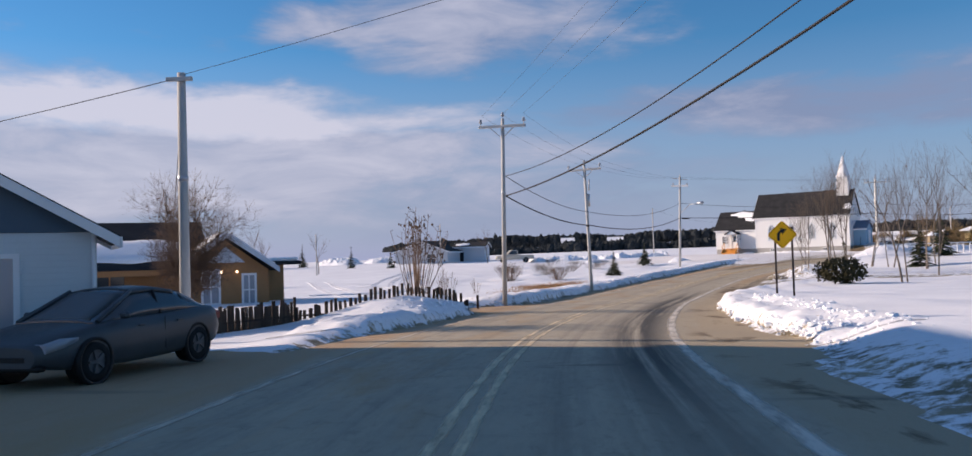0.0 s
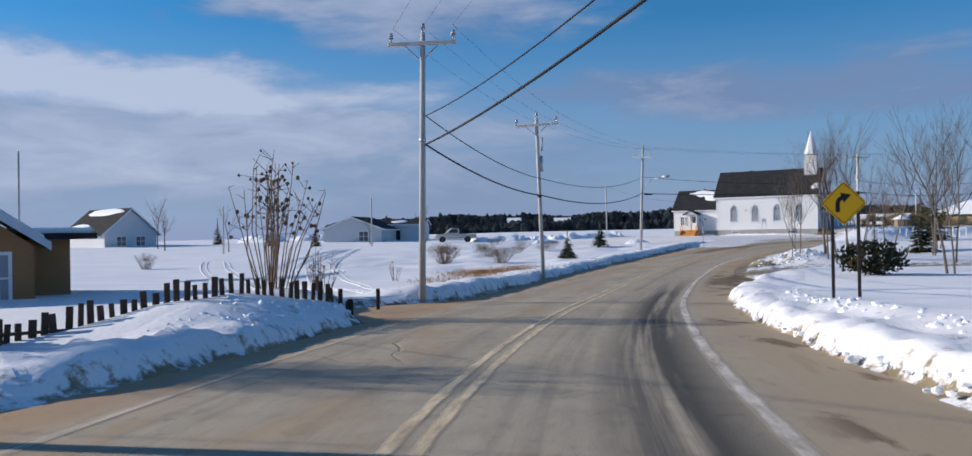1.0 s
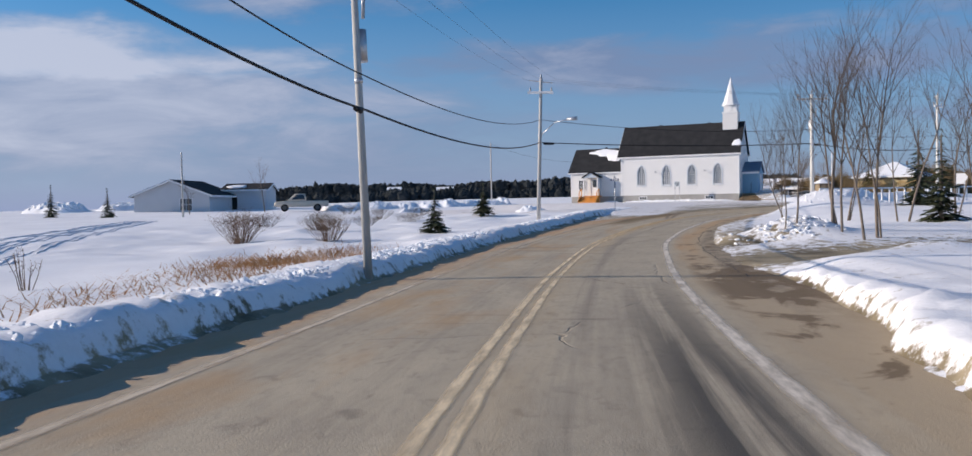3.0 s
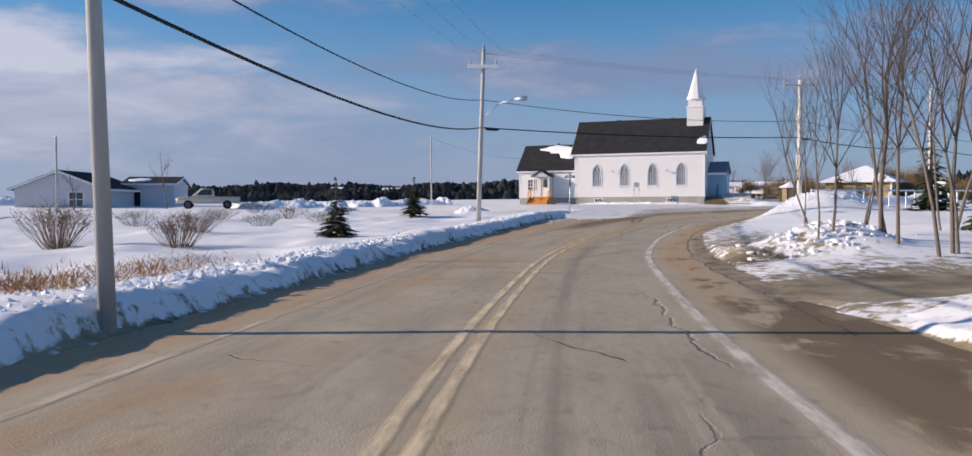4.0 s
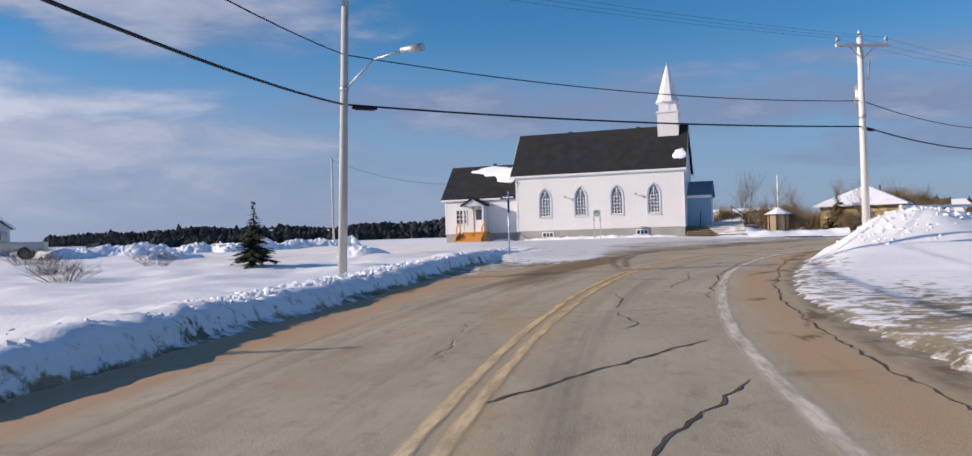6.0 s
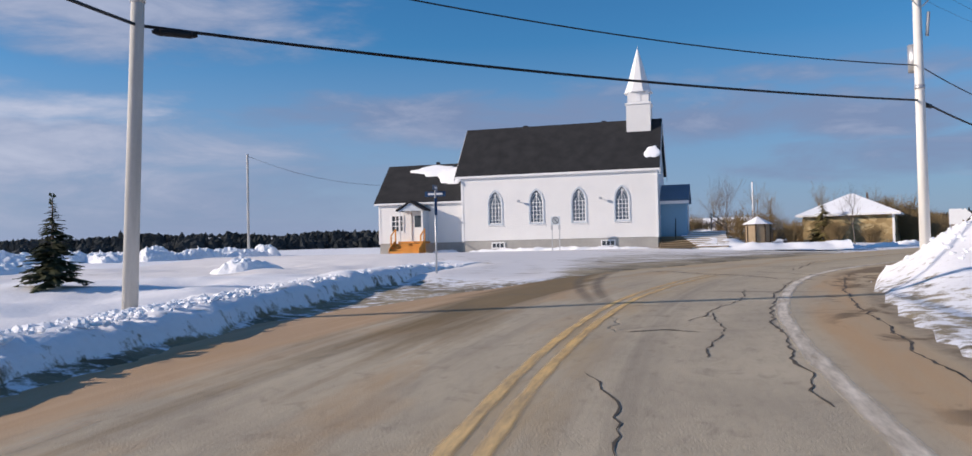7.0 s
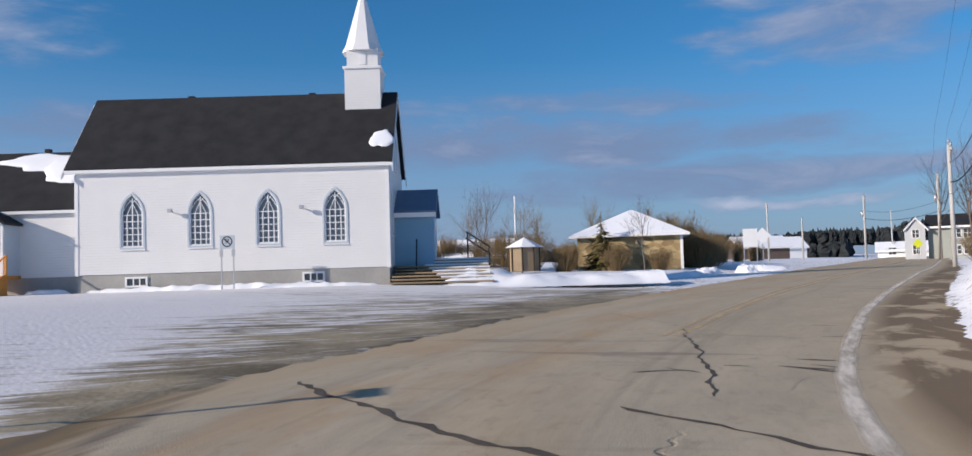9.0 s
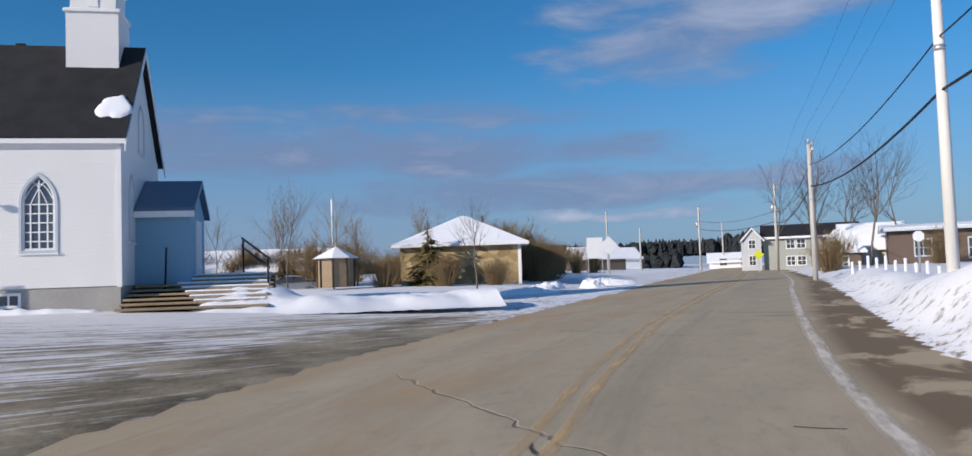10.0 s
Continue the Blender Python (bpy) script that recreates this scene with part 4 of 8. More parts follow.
def strip(name, s0, s1, ua, ub, material, lift, step=0.8, nu=10, jitter=0.0, label="", kind="structure", category="", wear=None, parent=None):
    """A sheet laid along the road between the offsets ua and ub (numbers or functions of s)."""
    fa = ua if callable(ua) else (lambda s: ua)
    fb = ub if callable(ub) else (lambda s: ub)
    ss = np.arange(s0, s1 + step * 0.5, step)
    verts, uvs = [], []
    for s in ss:
        for k in range(nu + 1):
            u = fa(s) + (fb(s) - fa(s)) * k / nu
            x, y = on_road(s, u)
            verts.append((x, y, float(road_z(s)) + lift - 0.012 * abs(u) * 0.5))
            uvs.append((u, s - S0, k / nu))
    w = nu + 1
    faces = [(i * w + k, i * w + k + 1, (i + 1) * w + k + 1, (i + 1) * w + k) for i in range(len(ss) - 1) for k in range(nu)]
    me = bpy.data.meshes.new(name)
    me.from_pydata(verts, [], [f[::-1] for f in faces])
    lay = me.uv_layers.new(name="road")
    for li, loop in enumerate(me.loops):
        lay.data[li].uv = uvs[loop.vertex_index][:2]
    lay = me.uv_layers.new(name="across")
    for li, loop in enumerate(me.loops):
        lay.data[li].uv = (uvs[loop.vertex_index][2], uvs[loop.vertex_index][1])
    me.polygons.foreach_set("use_smooth", np.ones(len(me.polygons), bool))
    me.materials.append(material)
    if sum(p.normal.z for p in me.polygons) < 0:
        me.flip_normals()
    ob = new(name, me)
    if parent is not None:
        ob.parent = parent
    return tagged(ob, label, category, kind=kind)


def right_edge(s):
    return float(np.interp(s, [S_OF_Y(v) for v in (-60, 5, 13, 16, 18, 21, 29, 40, 43, 46, 50, 54, 58, 62, 71, 80, 94, 101, 110)], [4.8, 4.7, 4.8, 5.5, 5.9, 5.4, 5.0, 4.7, 4.9, 5.5, 6.0, 5.9, 5.4, 5.3, 5.2, 4.7, 5.0, 5.2, 4.8])) + 0.18 * math.sin(s * 0.9) + 0.1 * math.sin(s * 2.3 + 1)


def left_edge(s):
    wide = 14.0 * float(smooth(S_OF_Y(18.5), S_OF_Y(14.0), s))
    out = float(np.interp(s - S0, [0, 20, 84, 89, 93, 97, 107], [4.4, 4.2, 5.2, 5.4, 4.8, 4.3, 4.5]))
    return -max(out, float(foot_of(s)) + 0.15 if s < S0 + 88 else 0.0) - wide + 0.14 * math.sin(s * 1.1)


road = strip("road", 0, SARC[-1] - 2, left_edge, right_edge, M_ROAD, 0.0, nu=16, label="worn grey-brown asphalt road strewn with sand", category="road")


def lane_w(s):
    return float(np.interp(s - S0, [30, 40, 62, 70, 82, 90, 100, 106, 112, 118, 126, 140], [3.12, 3.02, 3.03, 2.95, 3.06, 2.9, 2.95, 3.15, 3.3, 3.35, 3.2, 2.95]))


def jag(s, a, seed):
    return a * (math.sin(s * 3.1 + seed) * 0.5 + math.sin(s * 7.7 + seed * 2) * 0.5)


def line_paint(name, s0, s1, u, w, material, label, seed):
    fu = u if callable(u) else (lambda s: u)
    return strip(name, s0, s1, lambda s: fu(s) - w / 2 - jag(s, 0.015, seed), lambda s: fu(s) + w / 2 + jag(s, 0.015, seed + 1), material, 0.006, step=0.5, nu=1, label=label, category="road marking", parent=None)


SY = S_OF_Y


def mid_u(s):
    """The painted middle drifts inwards through the bend."""
    return float(np.interp(s - S0, [30, 40, 60, 70, 80, 85, 92, 100, 111, 116, 123, 138], [0.05, 0.1, 0.05, 0.06, 0.22, 0.15, 0.0, 0.2, 0.5, 0.44, 0.2, 0.13]))


for off, seed in ((-0.13, 1), (0.13, 4)):
    for s0, s1 in ((SY(-60), S0 + 100.5), (S0 + 109.0, SY(128))):
        line_paint("yellow_line", s0, s1, lambda s: mid_u(s) + off, 0.17, M_YELLOW, "worn solid yellow centre line on asphalt", seed)
line_paint("edge_line", SY(-60), SY(128), lane_w, 0.27, M_WHITELINE, "worn white edge line along the inside of the bend", 7)
line_paint("edge_line", SY(-60), SY(78), lambda s: -lane_w(s) + 0.02, 0.19, M_WHITEFAINT, "faded white edge line partly hidden by sand", 9)


def tar_seam(path, w, seed):
    """A dark ragged seam across the lane; path holds distances along and across the road."""
    rnd = random.Random(seed)
    bm = bmesh.new()
    rows = []
    pts = []
    for (s0, u0), (s1, u1) in zip(path, path[1:]):
        n = max(3, int(math.hypot(s1 - s0, u1 - u0) / 0.18))
        d = math.hypot(s1 - s0, u1 - u0)
        pts += [(s0 + (s1 - s0) * k / n, u0 + (u1 - u0) * k / n, (u1 - u0) / d, -(s1 - s0) / d) for k in range(n)]
    drift = 0.0
    for k, (s, u, ns, nu) in enumerate(pts):
        drift = drift * 0.75 + rnd.uniform(-0.05, 0.05)
        ww = 0.72 * w * rnd.uniform(0.2, 1.0) * (0.3 if k in (0, len(pts) - 1) else 1)
        row = []
        for sg in (-1, 1):
            ss = S0 + s + (drift + sg * ww) * ns
            uu = u + (drift + sg * ww) * nu
            x, y = on_road(ss, uu)
            row.append(bm.verts.new((x, y, float(road_z(ss)) + 0.005 - 0.006 * abs(uu))))
        rows.append(row)
    for a, b in zip(rows, rows[1:]):
        bm.faces.new((a[0], a[1], b[1], b[0]))
    bmesh.ops.recalc_face_normals(bm, faces=bm.faces[:])
    return tagged(part("tar_seam", bm, M_TAR), "ragged dark tar seam across the lane", "road seam", "tar seams on the road")


for i, (w, path) in enumerate(((0.1, ((103.8, -3.1), (101.4, -0.45), (100.2, 1.35), (98.8, 2.3), (98.1, 3.5))), (0.075, ((102.6, 1.0), (101.0, 2.7), (100.1, 3.6))), (0.05, ((110.4, 0.4), (109.0, 0.75), (105.3, 1.66), (103.1, 1.8))),
                                (0.05, ((72.2, 0.2), (76.4, 2.7))), (0.045, ((67.4, 0.4), (73.6, 2.8))), (0.03, ((54.8, 0.8), (52.8, 1.95))), (0.035, ((55.0, 4.75), (62.6, 4.5), (66.0, 4.36), (70.0, 4.24), (75.0, 4.18), (80.0, 4.2), (84.0, 4.18), (88.0, 4.2), (92.0, 4.16), (96.0, 4.0), (101.0, 3.85))), (0.022, ((88.0, 1.5), (92.0, 2.2), (95.0, 2.0))),
                                (0.025, ((121.0, -2.0), (119.5, 1.0), (120.0, 2.6))), (0.022, ((79.8, -2.2), (79.9, -0.5), (79.6, 0.9), (80.2, 2.4))), (0.02, ((80.3, 1.2), (82.2, 1.1), (83.6, 0.7))), (0.022, ((79.6, 1.3), (77.9, 1.6), (77.2, 1.45))), (0.035, ((82.0, 2.86), (86.0, 2.8), (90.0, 2.7), (95.0, 2.74), (98.0, 2.78))), (0.025, ((84.5, 1.9), (87.2, 2.1), (89.5, 1.7))))):
    tar_seam(path, w, 40 + i)
scuffs = random.Random(77)
for i in range(16):
    s, u = scuffs.uniform(84, 112), scuffs.choice((scuffs.uniform(2.3, 3.1), scuffs.uniform(0.6, 2.6)))
    tar_seam(((s, u), (s + scuffs.uniform(-0.5, 0.5), u + scuffs.uniform(0.3, 0.9))), scuffs.uniform(0.03, 0.08), 90 + i)


sea_bm = bmesh.new()
for k in ((-4000, -200), (600, 1500), (600, 4200), (-4000, 4200)):
    sea_bm.verts.new((k[0], k[1], -14))
sea_bm.faces.new(sea_bm.verts)
tagged(part("sea", sea_bm, M_SEA), "dark blue sea on the horizon", "water", kind="structure")


# ---- church ----
def gable_roof(parent, L, W, eave, ridge, over, overx0, overx1, material, name="roof", th=0.16, y0=0.0):
    """Two slopes over a block from x 0..L and y y0..y0+W."""
    half = W / 2
    slope = (ridge - eave) / half
    y_lo, z_lo = y0 - over, eave - slope * over
    mid = y0 + half
    bm = bmesh.new()
    poly = [(y_lo, z_lo), (mid, ridge), (2 * mid - y_lo, z_lo), (2 * mid - y_lo, z_lo - th), (mid, ridge - th), (y_lo, z_lo - th)]
    a = [bm.verts.new((-overx0, p[0], p[1] + th)) for p in poly]
    b = [bm.verts.new((L + overx1, p[0], p[1] + th)) for p in poly]
    n = 6
    bm.faces.new((a[0], a[1], a[4], a[5]))
    bm.faces.new((a[1], a[2], a[3], a[4]))
    bm.faces.new((b[5], b[4], b[1], b[0]))
    bm.faces.new((b[4], b[3], b[2], b[1]))
    for k in range(n):
        bm.faces.new((a[k], b[k], b[(k + 1) % n], a[(k + 1) % n]))
    bmesh.ops.recalc_face_normals(bm, faces=bm.faces[:])
    return part(name, bm, material, parent)


def snow_blob(parent, name, cx, cy, rx, ry, zf, seed, label, th=0.1, n=28, rag=0.3):
    """A slab of snow with a ragged outline lying on a slope; zf gives the slope's height."""
    rnd = random.Random(seed)
    bm = bmesh.new()
    ph = [rnd.uniform(0, 6.3) for _ in range(4)]
    rings = []
    for f, h in ((1.0, 0.0), (0.96, th * 0.7), (0.8, th), (0.4, th * 1.1)):
        ring = []
        for k in range(n):
            a = math.tau * k / n
            r = 1 + rag * (0.5 * math.sin(2 * a + ph[0]) + 0.3 * math.sin(3 * a + ph[1]) + 0.25 * math.sin(5 * a + ph[2]) + 0.15 * math.sin(9 * a + ph[3]))
            x, y = cx + rx * r * f * math.cos(a), cy + ry * r * f * math.sin(a)
            ring.append(bm.verts.new((x, y, zf(x, y) + h + 0.005)))
        rings.append(ring)
    for i in range(3):
        for k in range(n):
            f = bm.faces.new((rings[i][k], rings[i][(k + 1) % n], rings[i + 1][(k + 1) % n], rings[i + 1][k]))
            f.smooth = True
    bm.faces.new(rings[3])
    return part(name, bm, M_ROOFSNOW, parent, label)


def gothic_window(parent, x, z, w, h, y):
    sp = h * 0.62
    outer = arch(w / 2 + 0.07, sp + 0.08, h + 0.18, 8, x, z - 0.07)
    inner = arch(w / 2, sp, h, 8, x, z)
    win = part("window", wall_panel(outer, [inner], y - 0.03, y + 0.03), M_GREYTRIM, parent, "pointed-arch window with pale trim")
    bm = bmesh.new()
    vs = [bm.verts.new((p[0], y + 0.1, p[1])) for p in inner]
    bm.faces.new(vs)
    part("pane", bm, M_CHURCHGLASS, win)
    part("sill", box(bmesh.new(), x - w / 2 - 0.1, y - 0.06, z - 0.12, x + w / 2 + 0.1, y + 0.02, z - 0.075), M_TRIM, win)
    ib = arch(w / 2 - 0.07, sp, h - 0.1, 8, x, z + 0.07)
    part("sash", wall_panel(inner, [ib], y + 0.005, y + 0.07), M_TRIM, win)
    for k in (1, 2, 3):
        cx = x - w / 2 + w * k / 4
        top = sp if k != 2 else h - 0.12
        part("muntin", box(bmesh.new(), cx - 0.02, y + 0.03, z, cx + 0.02, y + 0.07, z + top), M_TRIM, win)
    for k in range(1, 6):
        cz = z + sp * k / 5
        part("muntin", box(bmesh.new(), x - w / 2, y + 0.035, cz - 0.018, x + w / 2, y + 0.065, cz + 0.018), M_TRIM, win)
    # interlacing bars in the head
    hh = h - sp
    for sgn in (-1, 1):
        for f0 in (0.5, 1.0):
            bm = bmesh.new()
            prev = None
            for k in range(7):
                t = k / 6
                px = sgn * (w / 2) * (f0 * 1.0 - t * (1.0 if f0 < 1 else 1.0) * 1.0)
                px = sgn * (w / 2) * (f0 - t)
                pz = sp + hh * 0.82 * math.sin(t * math.pi / 2) * (1 if f0 < 1 else 0.9)
                lim = (w / 2) * math.sqrt(max(0.0, 1 - ((pz - sp) / hh) ** 1.6))
                if abs(px) > lim:
                    prev = None
                    continue
                q = (x + px, y + 0.05, z + pz)
                if prev:
                    tube(bm, prev, q, 0.016, 0.016, 4)
                prev = q
            if len(bm.verts):
                part("tracery", bm, M_TRIM, win)
            else:
                bm.free()
    return win


def build_church():
    c = thing("church", CHURCH, "white clapboard church with a dark shingle roof and small steeple", "church")
    L, W, ev, rd = 13.14, 6.0, 4.92, 8.32
    wx = (2.38, 5.22, 8.06, 10.87)
    ww, wh, wz = 0.92, 2.2, 1.58
    holes = [arch(ww / 2, wh * 0.62, wh, 8, x, wz) for x in wx]
    bw = [(2.53, -0.12), (9.92, -0.12)]
    part("wall", wall_panel(rect(0, 0.48, L, ev), holes, 0, 0.2), M_SIDING, c)
    part("wall", wall_panel(rect(0, 0.48, L, ev), [], W - 0.2, W), M_SIDING, c)
    for x0, x1 in ((0.0, 0.2), (L - 0.2, L)):
        bm = bmesh.new()
        prism(bm, [(0.2, 0.48), (W - 0.2, 0.48), (W - 0.2, ev), (W / 2, rd - 0.12), (0.2, ev)], "x", x0, x1)
        part("gable_wall", bm, M_SIDING, c)
    bm = wall_panel(rect(0.04, -0.8, L - 0.04, 0.48), [rect(x - 0.42, z + 0.1, x + 0.42, z + 0.42) for x, z in bw], 0.04, 0.3)
    part("foundation", bm, M_CONCRETE, c, "stained grey concrete foundation")
    bm = bmesh.new()
    box(bm, 0.04, W - 0.3, -0.8, L - 0.04, W - 0.04, 0.48)
    box(bm, 0.04, 0.31, -0.8, 0.24, W - 0.31, 0.48)
    box(bm, L - 0.24, 0.31, -0.8, L - 0.04, W - 0.31, 0.48)
    part("foundation", bm, M_CONCRETE, c)
    part("floor", box(bmesh.new(), 0.25, 0.31, 0.25, L - 0.25, W - 0.31, 0.45), M_CONCRETE, c)
    for x, z in bw:
        square_window(c, x, z + 0.12, 0.78, 0.28, 0.04, cols=3, rows=1, name="basement_window")
    for x in wx:
        gothic_window(c, x, wz, ww, wh, 0.0)
    gable_roof(c, L, W, ev, rd, 0.14, 0.4, 0.18, M_SHINGLE)
    # fascia under the eave and rake boards
    zf = ev - 0.14 * (rd - ev) / (W / 2)
    part("fascia", box(bmesh.new(), -0.38, -0.18, zf - 0.04, L + 0.17, -0.12, zf + 0.1), M_TRIM, c)
    part("soffit", box(bmesh.new(), -0.38, -0.12, zf - 0.035, L + 0.17, -0.002, zf), M_TRIM, c)
    for x in (-0.44, L + 0.18):
        for sg in (-1, 1):
            bm = bmesh.new()
            h = W / 2 + 0.32
            sl = (rd - ev) / (W / 2)
            pts = [(W / 2 + sg * h, rd - sl * h - 0.1), (W / 2, rd - 0.1), (W / 2, rd + 0.1), (W / 2 + sg * h, rd - sl * h + 0.1)]
            prism(bm, pts, "x", x, x + 0.04)
            part("rake_board", bm, M_TRIM, c)
    for x in (-0.015, L - 0.135):
        part("corner_board", box(bmesh.new(), x, -0.02, 0.44, x + 0.15, 0.13, zf - 0.1), M_TRIM, c)
    # ridge vents
    for x in (3.85, 9.4):
        bm = bmesh.new()
        box(bm, x - 0.16, W / 2 + 0.1, rd - 0.1, x + 0.16, W / 2 + 0.42, rd + 0.26, 0.03)
        part("roof_vent", bm, M_BLACK, c, "small black roof vent")
    # steeple
    st = part("steeple", box(bmesh.new(), 11.04, W / 2 - 0.8, 7.0, 12.64, W / 2 + 0.8, 9.4), M_SIDING, c, "white clapboard steeple with a tapered metal spire")
    part("band", box(bmesh.new(), 10.97, W / 2 - 0.87, 9.4, 12.71, W / 2 + 0.87, 9.53, 0.02), M_TRIM, st)
    part("belfry", box(bmesh.new(), 11.14, W / 2 - 0.7, 9.53, 12.54, W / 2 + 0.7, 10.35), M_SIDING, st)
    part("louvre", box(bmesh.new(), 11.68, W / 2 - 0.73, 9.62, 12.0, W / 2 - 0.7, 10.2), M_TRIM, st)
    bm = bmesh.new()
    n, cx, cy = 8, 11.82, W / 2
    prof = [(0.93, 10.26), (0.76, 10.62), (0.04, 13.3)]
    rings = [[bm.verts.new((cx + r / math.cos(math.pi / 8) * math.cos(math.tau * (k + 0.5) / n), cy + r / math.cos(math.pi / 8) * math.sin(math.tau * (k + 0.5) / n), z)) for k in range(n)] for r, z in prof]
    for i in range(2):
        for k in range(n):
            bm.faces.new((rings[i][k], rings[i][(k + 1) % n], rings[i + 1][(k + 1) % n], rings[i + 1][k]))
    bm.faces.new(rings[0][::-1])
    bm.faces.new(rings[2])
    part("spire", bm, M_TRIM, st, "eight-sided white spire")
    part("finial", tube(bmesh.new(), (cx, cy, 13.25), (cx, cy, 13.5), 0.03, 0.012, 6), M_GALV, st)
    sl = (rd - ev) / (W / 2)
    roof_top = lambda x, y: ev + 0.16 + sl * y
    snow_blob(c, "snow_patch", 12.82, 0.78, 0.44, 0.4, roof_top, 3, "patch of snow left on the roof", 0.1, 24, 0.35)
    # floodlights on the wall
    for x in (4.05, 9.52):
        bm = bmesh.new()
        tube(bm, (x, 0.0, 3.02), (x, -0.22, 3.05), 0.03, 0.03, 6)
        box(bm, x - 0.1, -0.32, 2.98, x + 0.1, -0.2, 3.14, 0.02)
        part("floodlight", bm, M_GALV, c, "small grey wall floodlight")
    # gable end windows
    for y, z, h in ((W * 0.24, 1.9, 2.0), (W * 0.76, 1.9, 2.0), (W * 0.5, 4.9, 1.5)):
        e = new("gable_window")
        e.parent = c
        e.matrix_local = pose(L, y, 0, 0, 0, 90)
        gothic_window(e, 0, z, 0.8, h, 0.0)
    return c


church = build_church()


def build_annex():
    m = CHURCH @ pose(-6.24, 0.35, 0)
    a = thing("church_annex", m, "white clapboard annex with dark roof half covered in snow", "annex")
    L, W, ev, rd = 6.22, 5.6, 3.3, 6.0
    part("wall", wall_panel(rect(0, 0.44, L, ev), [rect(1.0, 1.3, 1.8, 2.35), rect(2.45, 0.6, 3.35, 2.65)], 0, 0.2), M_SIDING, a)
    part("wall", wall_panel(rect(0, 0.44, L, ev), [], W - 0.2, W), M_SIDING, a)
    for x0, x1 in ((0, 0.2), (L - 0.2, L)):
        bm = bmesh.new()
        prism(bm, [(0.2, 0.44), (W - 0.2, 0.44), (W - 0.2, ev), (W / 2, rd - 0.12), (0.2, ev)], "x", x0, x1)
        part("gable_wall", bm, M_SIDING, a)
    bm = bmesh.new()
    box(bm, 0.04, 0.04, -0.8, L, W - 0.04, 0.44)
    part("foundation", bm, M_CONCRETE, a)
    gable_roof(a, L, W, ev, rd, 0.15, 0.3, -0.03, M_SHINGLE)
    zf = ev - 0.15 * (rd - ev) / (W / 2)
    part("fascia", box(bmesh.new(), -0.28, -0.19, zf - 0.03, L - 0.03, -0.13, zf + 0.1), M_TRIM, a)
    part("corner_board", box(bmesh.new(), -0.015, -0.02, 0.4, 0.12, 0.12, zf), M_TRIM, a)
    square_window(a, 1.4, 1.3, 0.8, 1.05, 0.0, cols=3, rows=3)
    sl = (rd - ev) / (W / 2)
    top = lambda x, y: ev + 0.16 + sl * min(y, W / 2)
    snow_blob(a, "roof_snow", 3.6, 2.2, 1.8, 0.38, top, 5, "ragged sheet of snow below the ridge", 0.12, 32, 0.45)
    snow_blob(a, "roof_snow", 5.0, 1.8, 1.0, 0.75, top, 8, "ragged sheet of snow against the church", 0.14, 32, 0.3)
    part("roof_vent", box(bmesh.new(), 3.4, 2.7, rd, 3.65, 2.95, rd + 0.32, 0.02), M_BLACK, a)
    # porch
    p0, p1, d = 2.0, 3.75, 1.3
    door = part("door", box(bmesh.new(), 2.47, 0.06, 0.6, 3.33, 0.12, 2.63), M_TRIM, a, "white door with a dark glass light")
    part("door_light", box(bmesh.new(), 2.66, 0.035, 1.55, 3.14, 0.06, 2.35), M_GLASS, door)
    part("porch_floor", box(bmesh.new(), p0 - 0.05, -d, 0.42, p1 + 0.05, -0.01, 0.55), M_LUMBER, a)
    for x in (p0, p1 - 0.1):
        part("porch_post", box(bmesh.new(), x, -d + 0.02, 0.55, x + 0.1, -d + 0.12, 2.65), M_TRIM, a)
    part("porch_side", box(bmesh.new(), p1 - 0.07, -d + 0.13, 0.55, p1 - 0.01, -0.01, 2.65), M_GREYTRIM, a)
    bm = bmesh.new()
    mid = (p0 + p1) / 2
    prism(bm, [(p0 - 0.15, 2.62), (mid, 3.2), (p1 + 0.15, 2.62), (p1 + 0.15, 2.72), (mid, 3.32), (p0 - 0.15, 2.72)], "y", -d - 0.12, -0.01)
    part("porch_roof", bm, M_SHINGLE, a, "little gable roof over the door")
    bm = bmesh.new()
    prism(bm, [(p0 - 0.02, 2.63), (p1 + 0.02, 2.63), (mid, 3.17)], "y", -d - 0.02, -d + 0.05)
    part("porch_gable", bm, M_GREYTRIM, a)
    for k in range(4):
        part("step", box(bmesh.new(), p0 - 0.2, -d - 0.3 * (k + 1), -0.4, p1 + 0.1, -d - 0.3 * k - 0.005, 0.55 - 0.165 * (k + 1)), M_LUMBER, a, "fresh orange lumber step")
    for x in (p0 - 0.26, p1 + 0.102):
        bm = bmesh.new()
        prism(bm, [(-d, -0.4), (-d, 0.62), (-d - 0.3, 0.54), (-d - 1.22, 0.04), (-d - 1.22, -0.4)], "x", x, x + 0.05)
        part("stringer", bm, M_LUMBER, a)
    for x in (p0 - 0.28, p1 + 0.1):
        for dy in (-d - 0.85, -d - 0.05):
            part("rail_post", box(bmesh.new(), x, dy, -0.4, x + 0.08, dy + 0.08, 0.95 if dy < -d - 0.5 else 1.4), M_LUMBER, a)
        bm = bmesh.new()
        tube(bm, (x + 0.04, -d - 0.82, 0.92), (x + 0.04, -d - 0.02, 1.36), 0.04, 0.04, 4)
        part("handrail", bm, M_LUMBER, a)
    return a


build_annex()


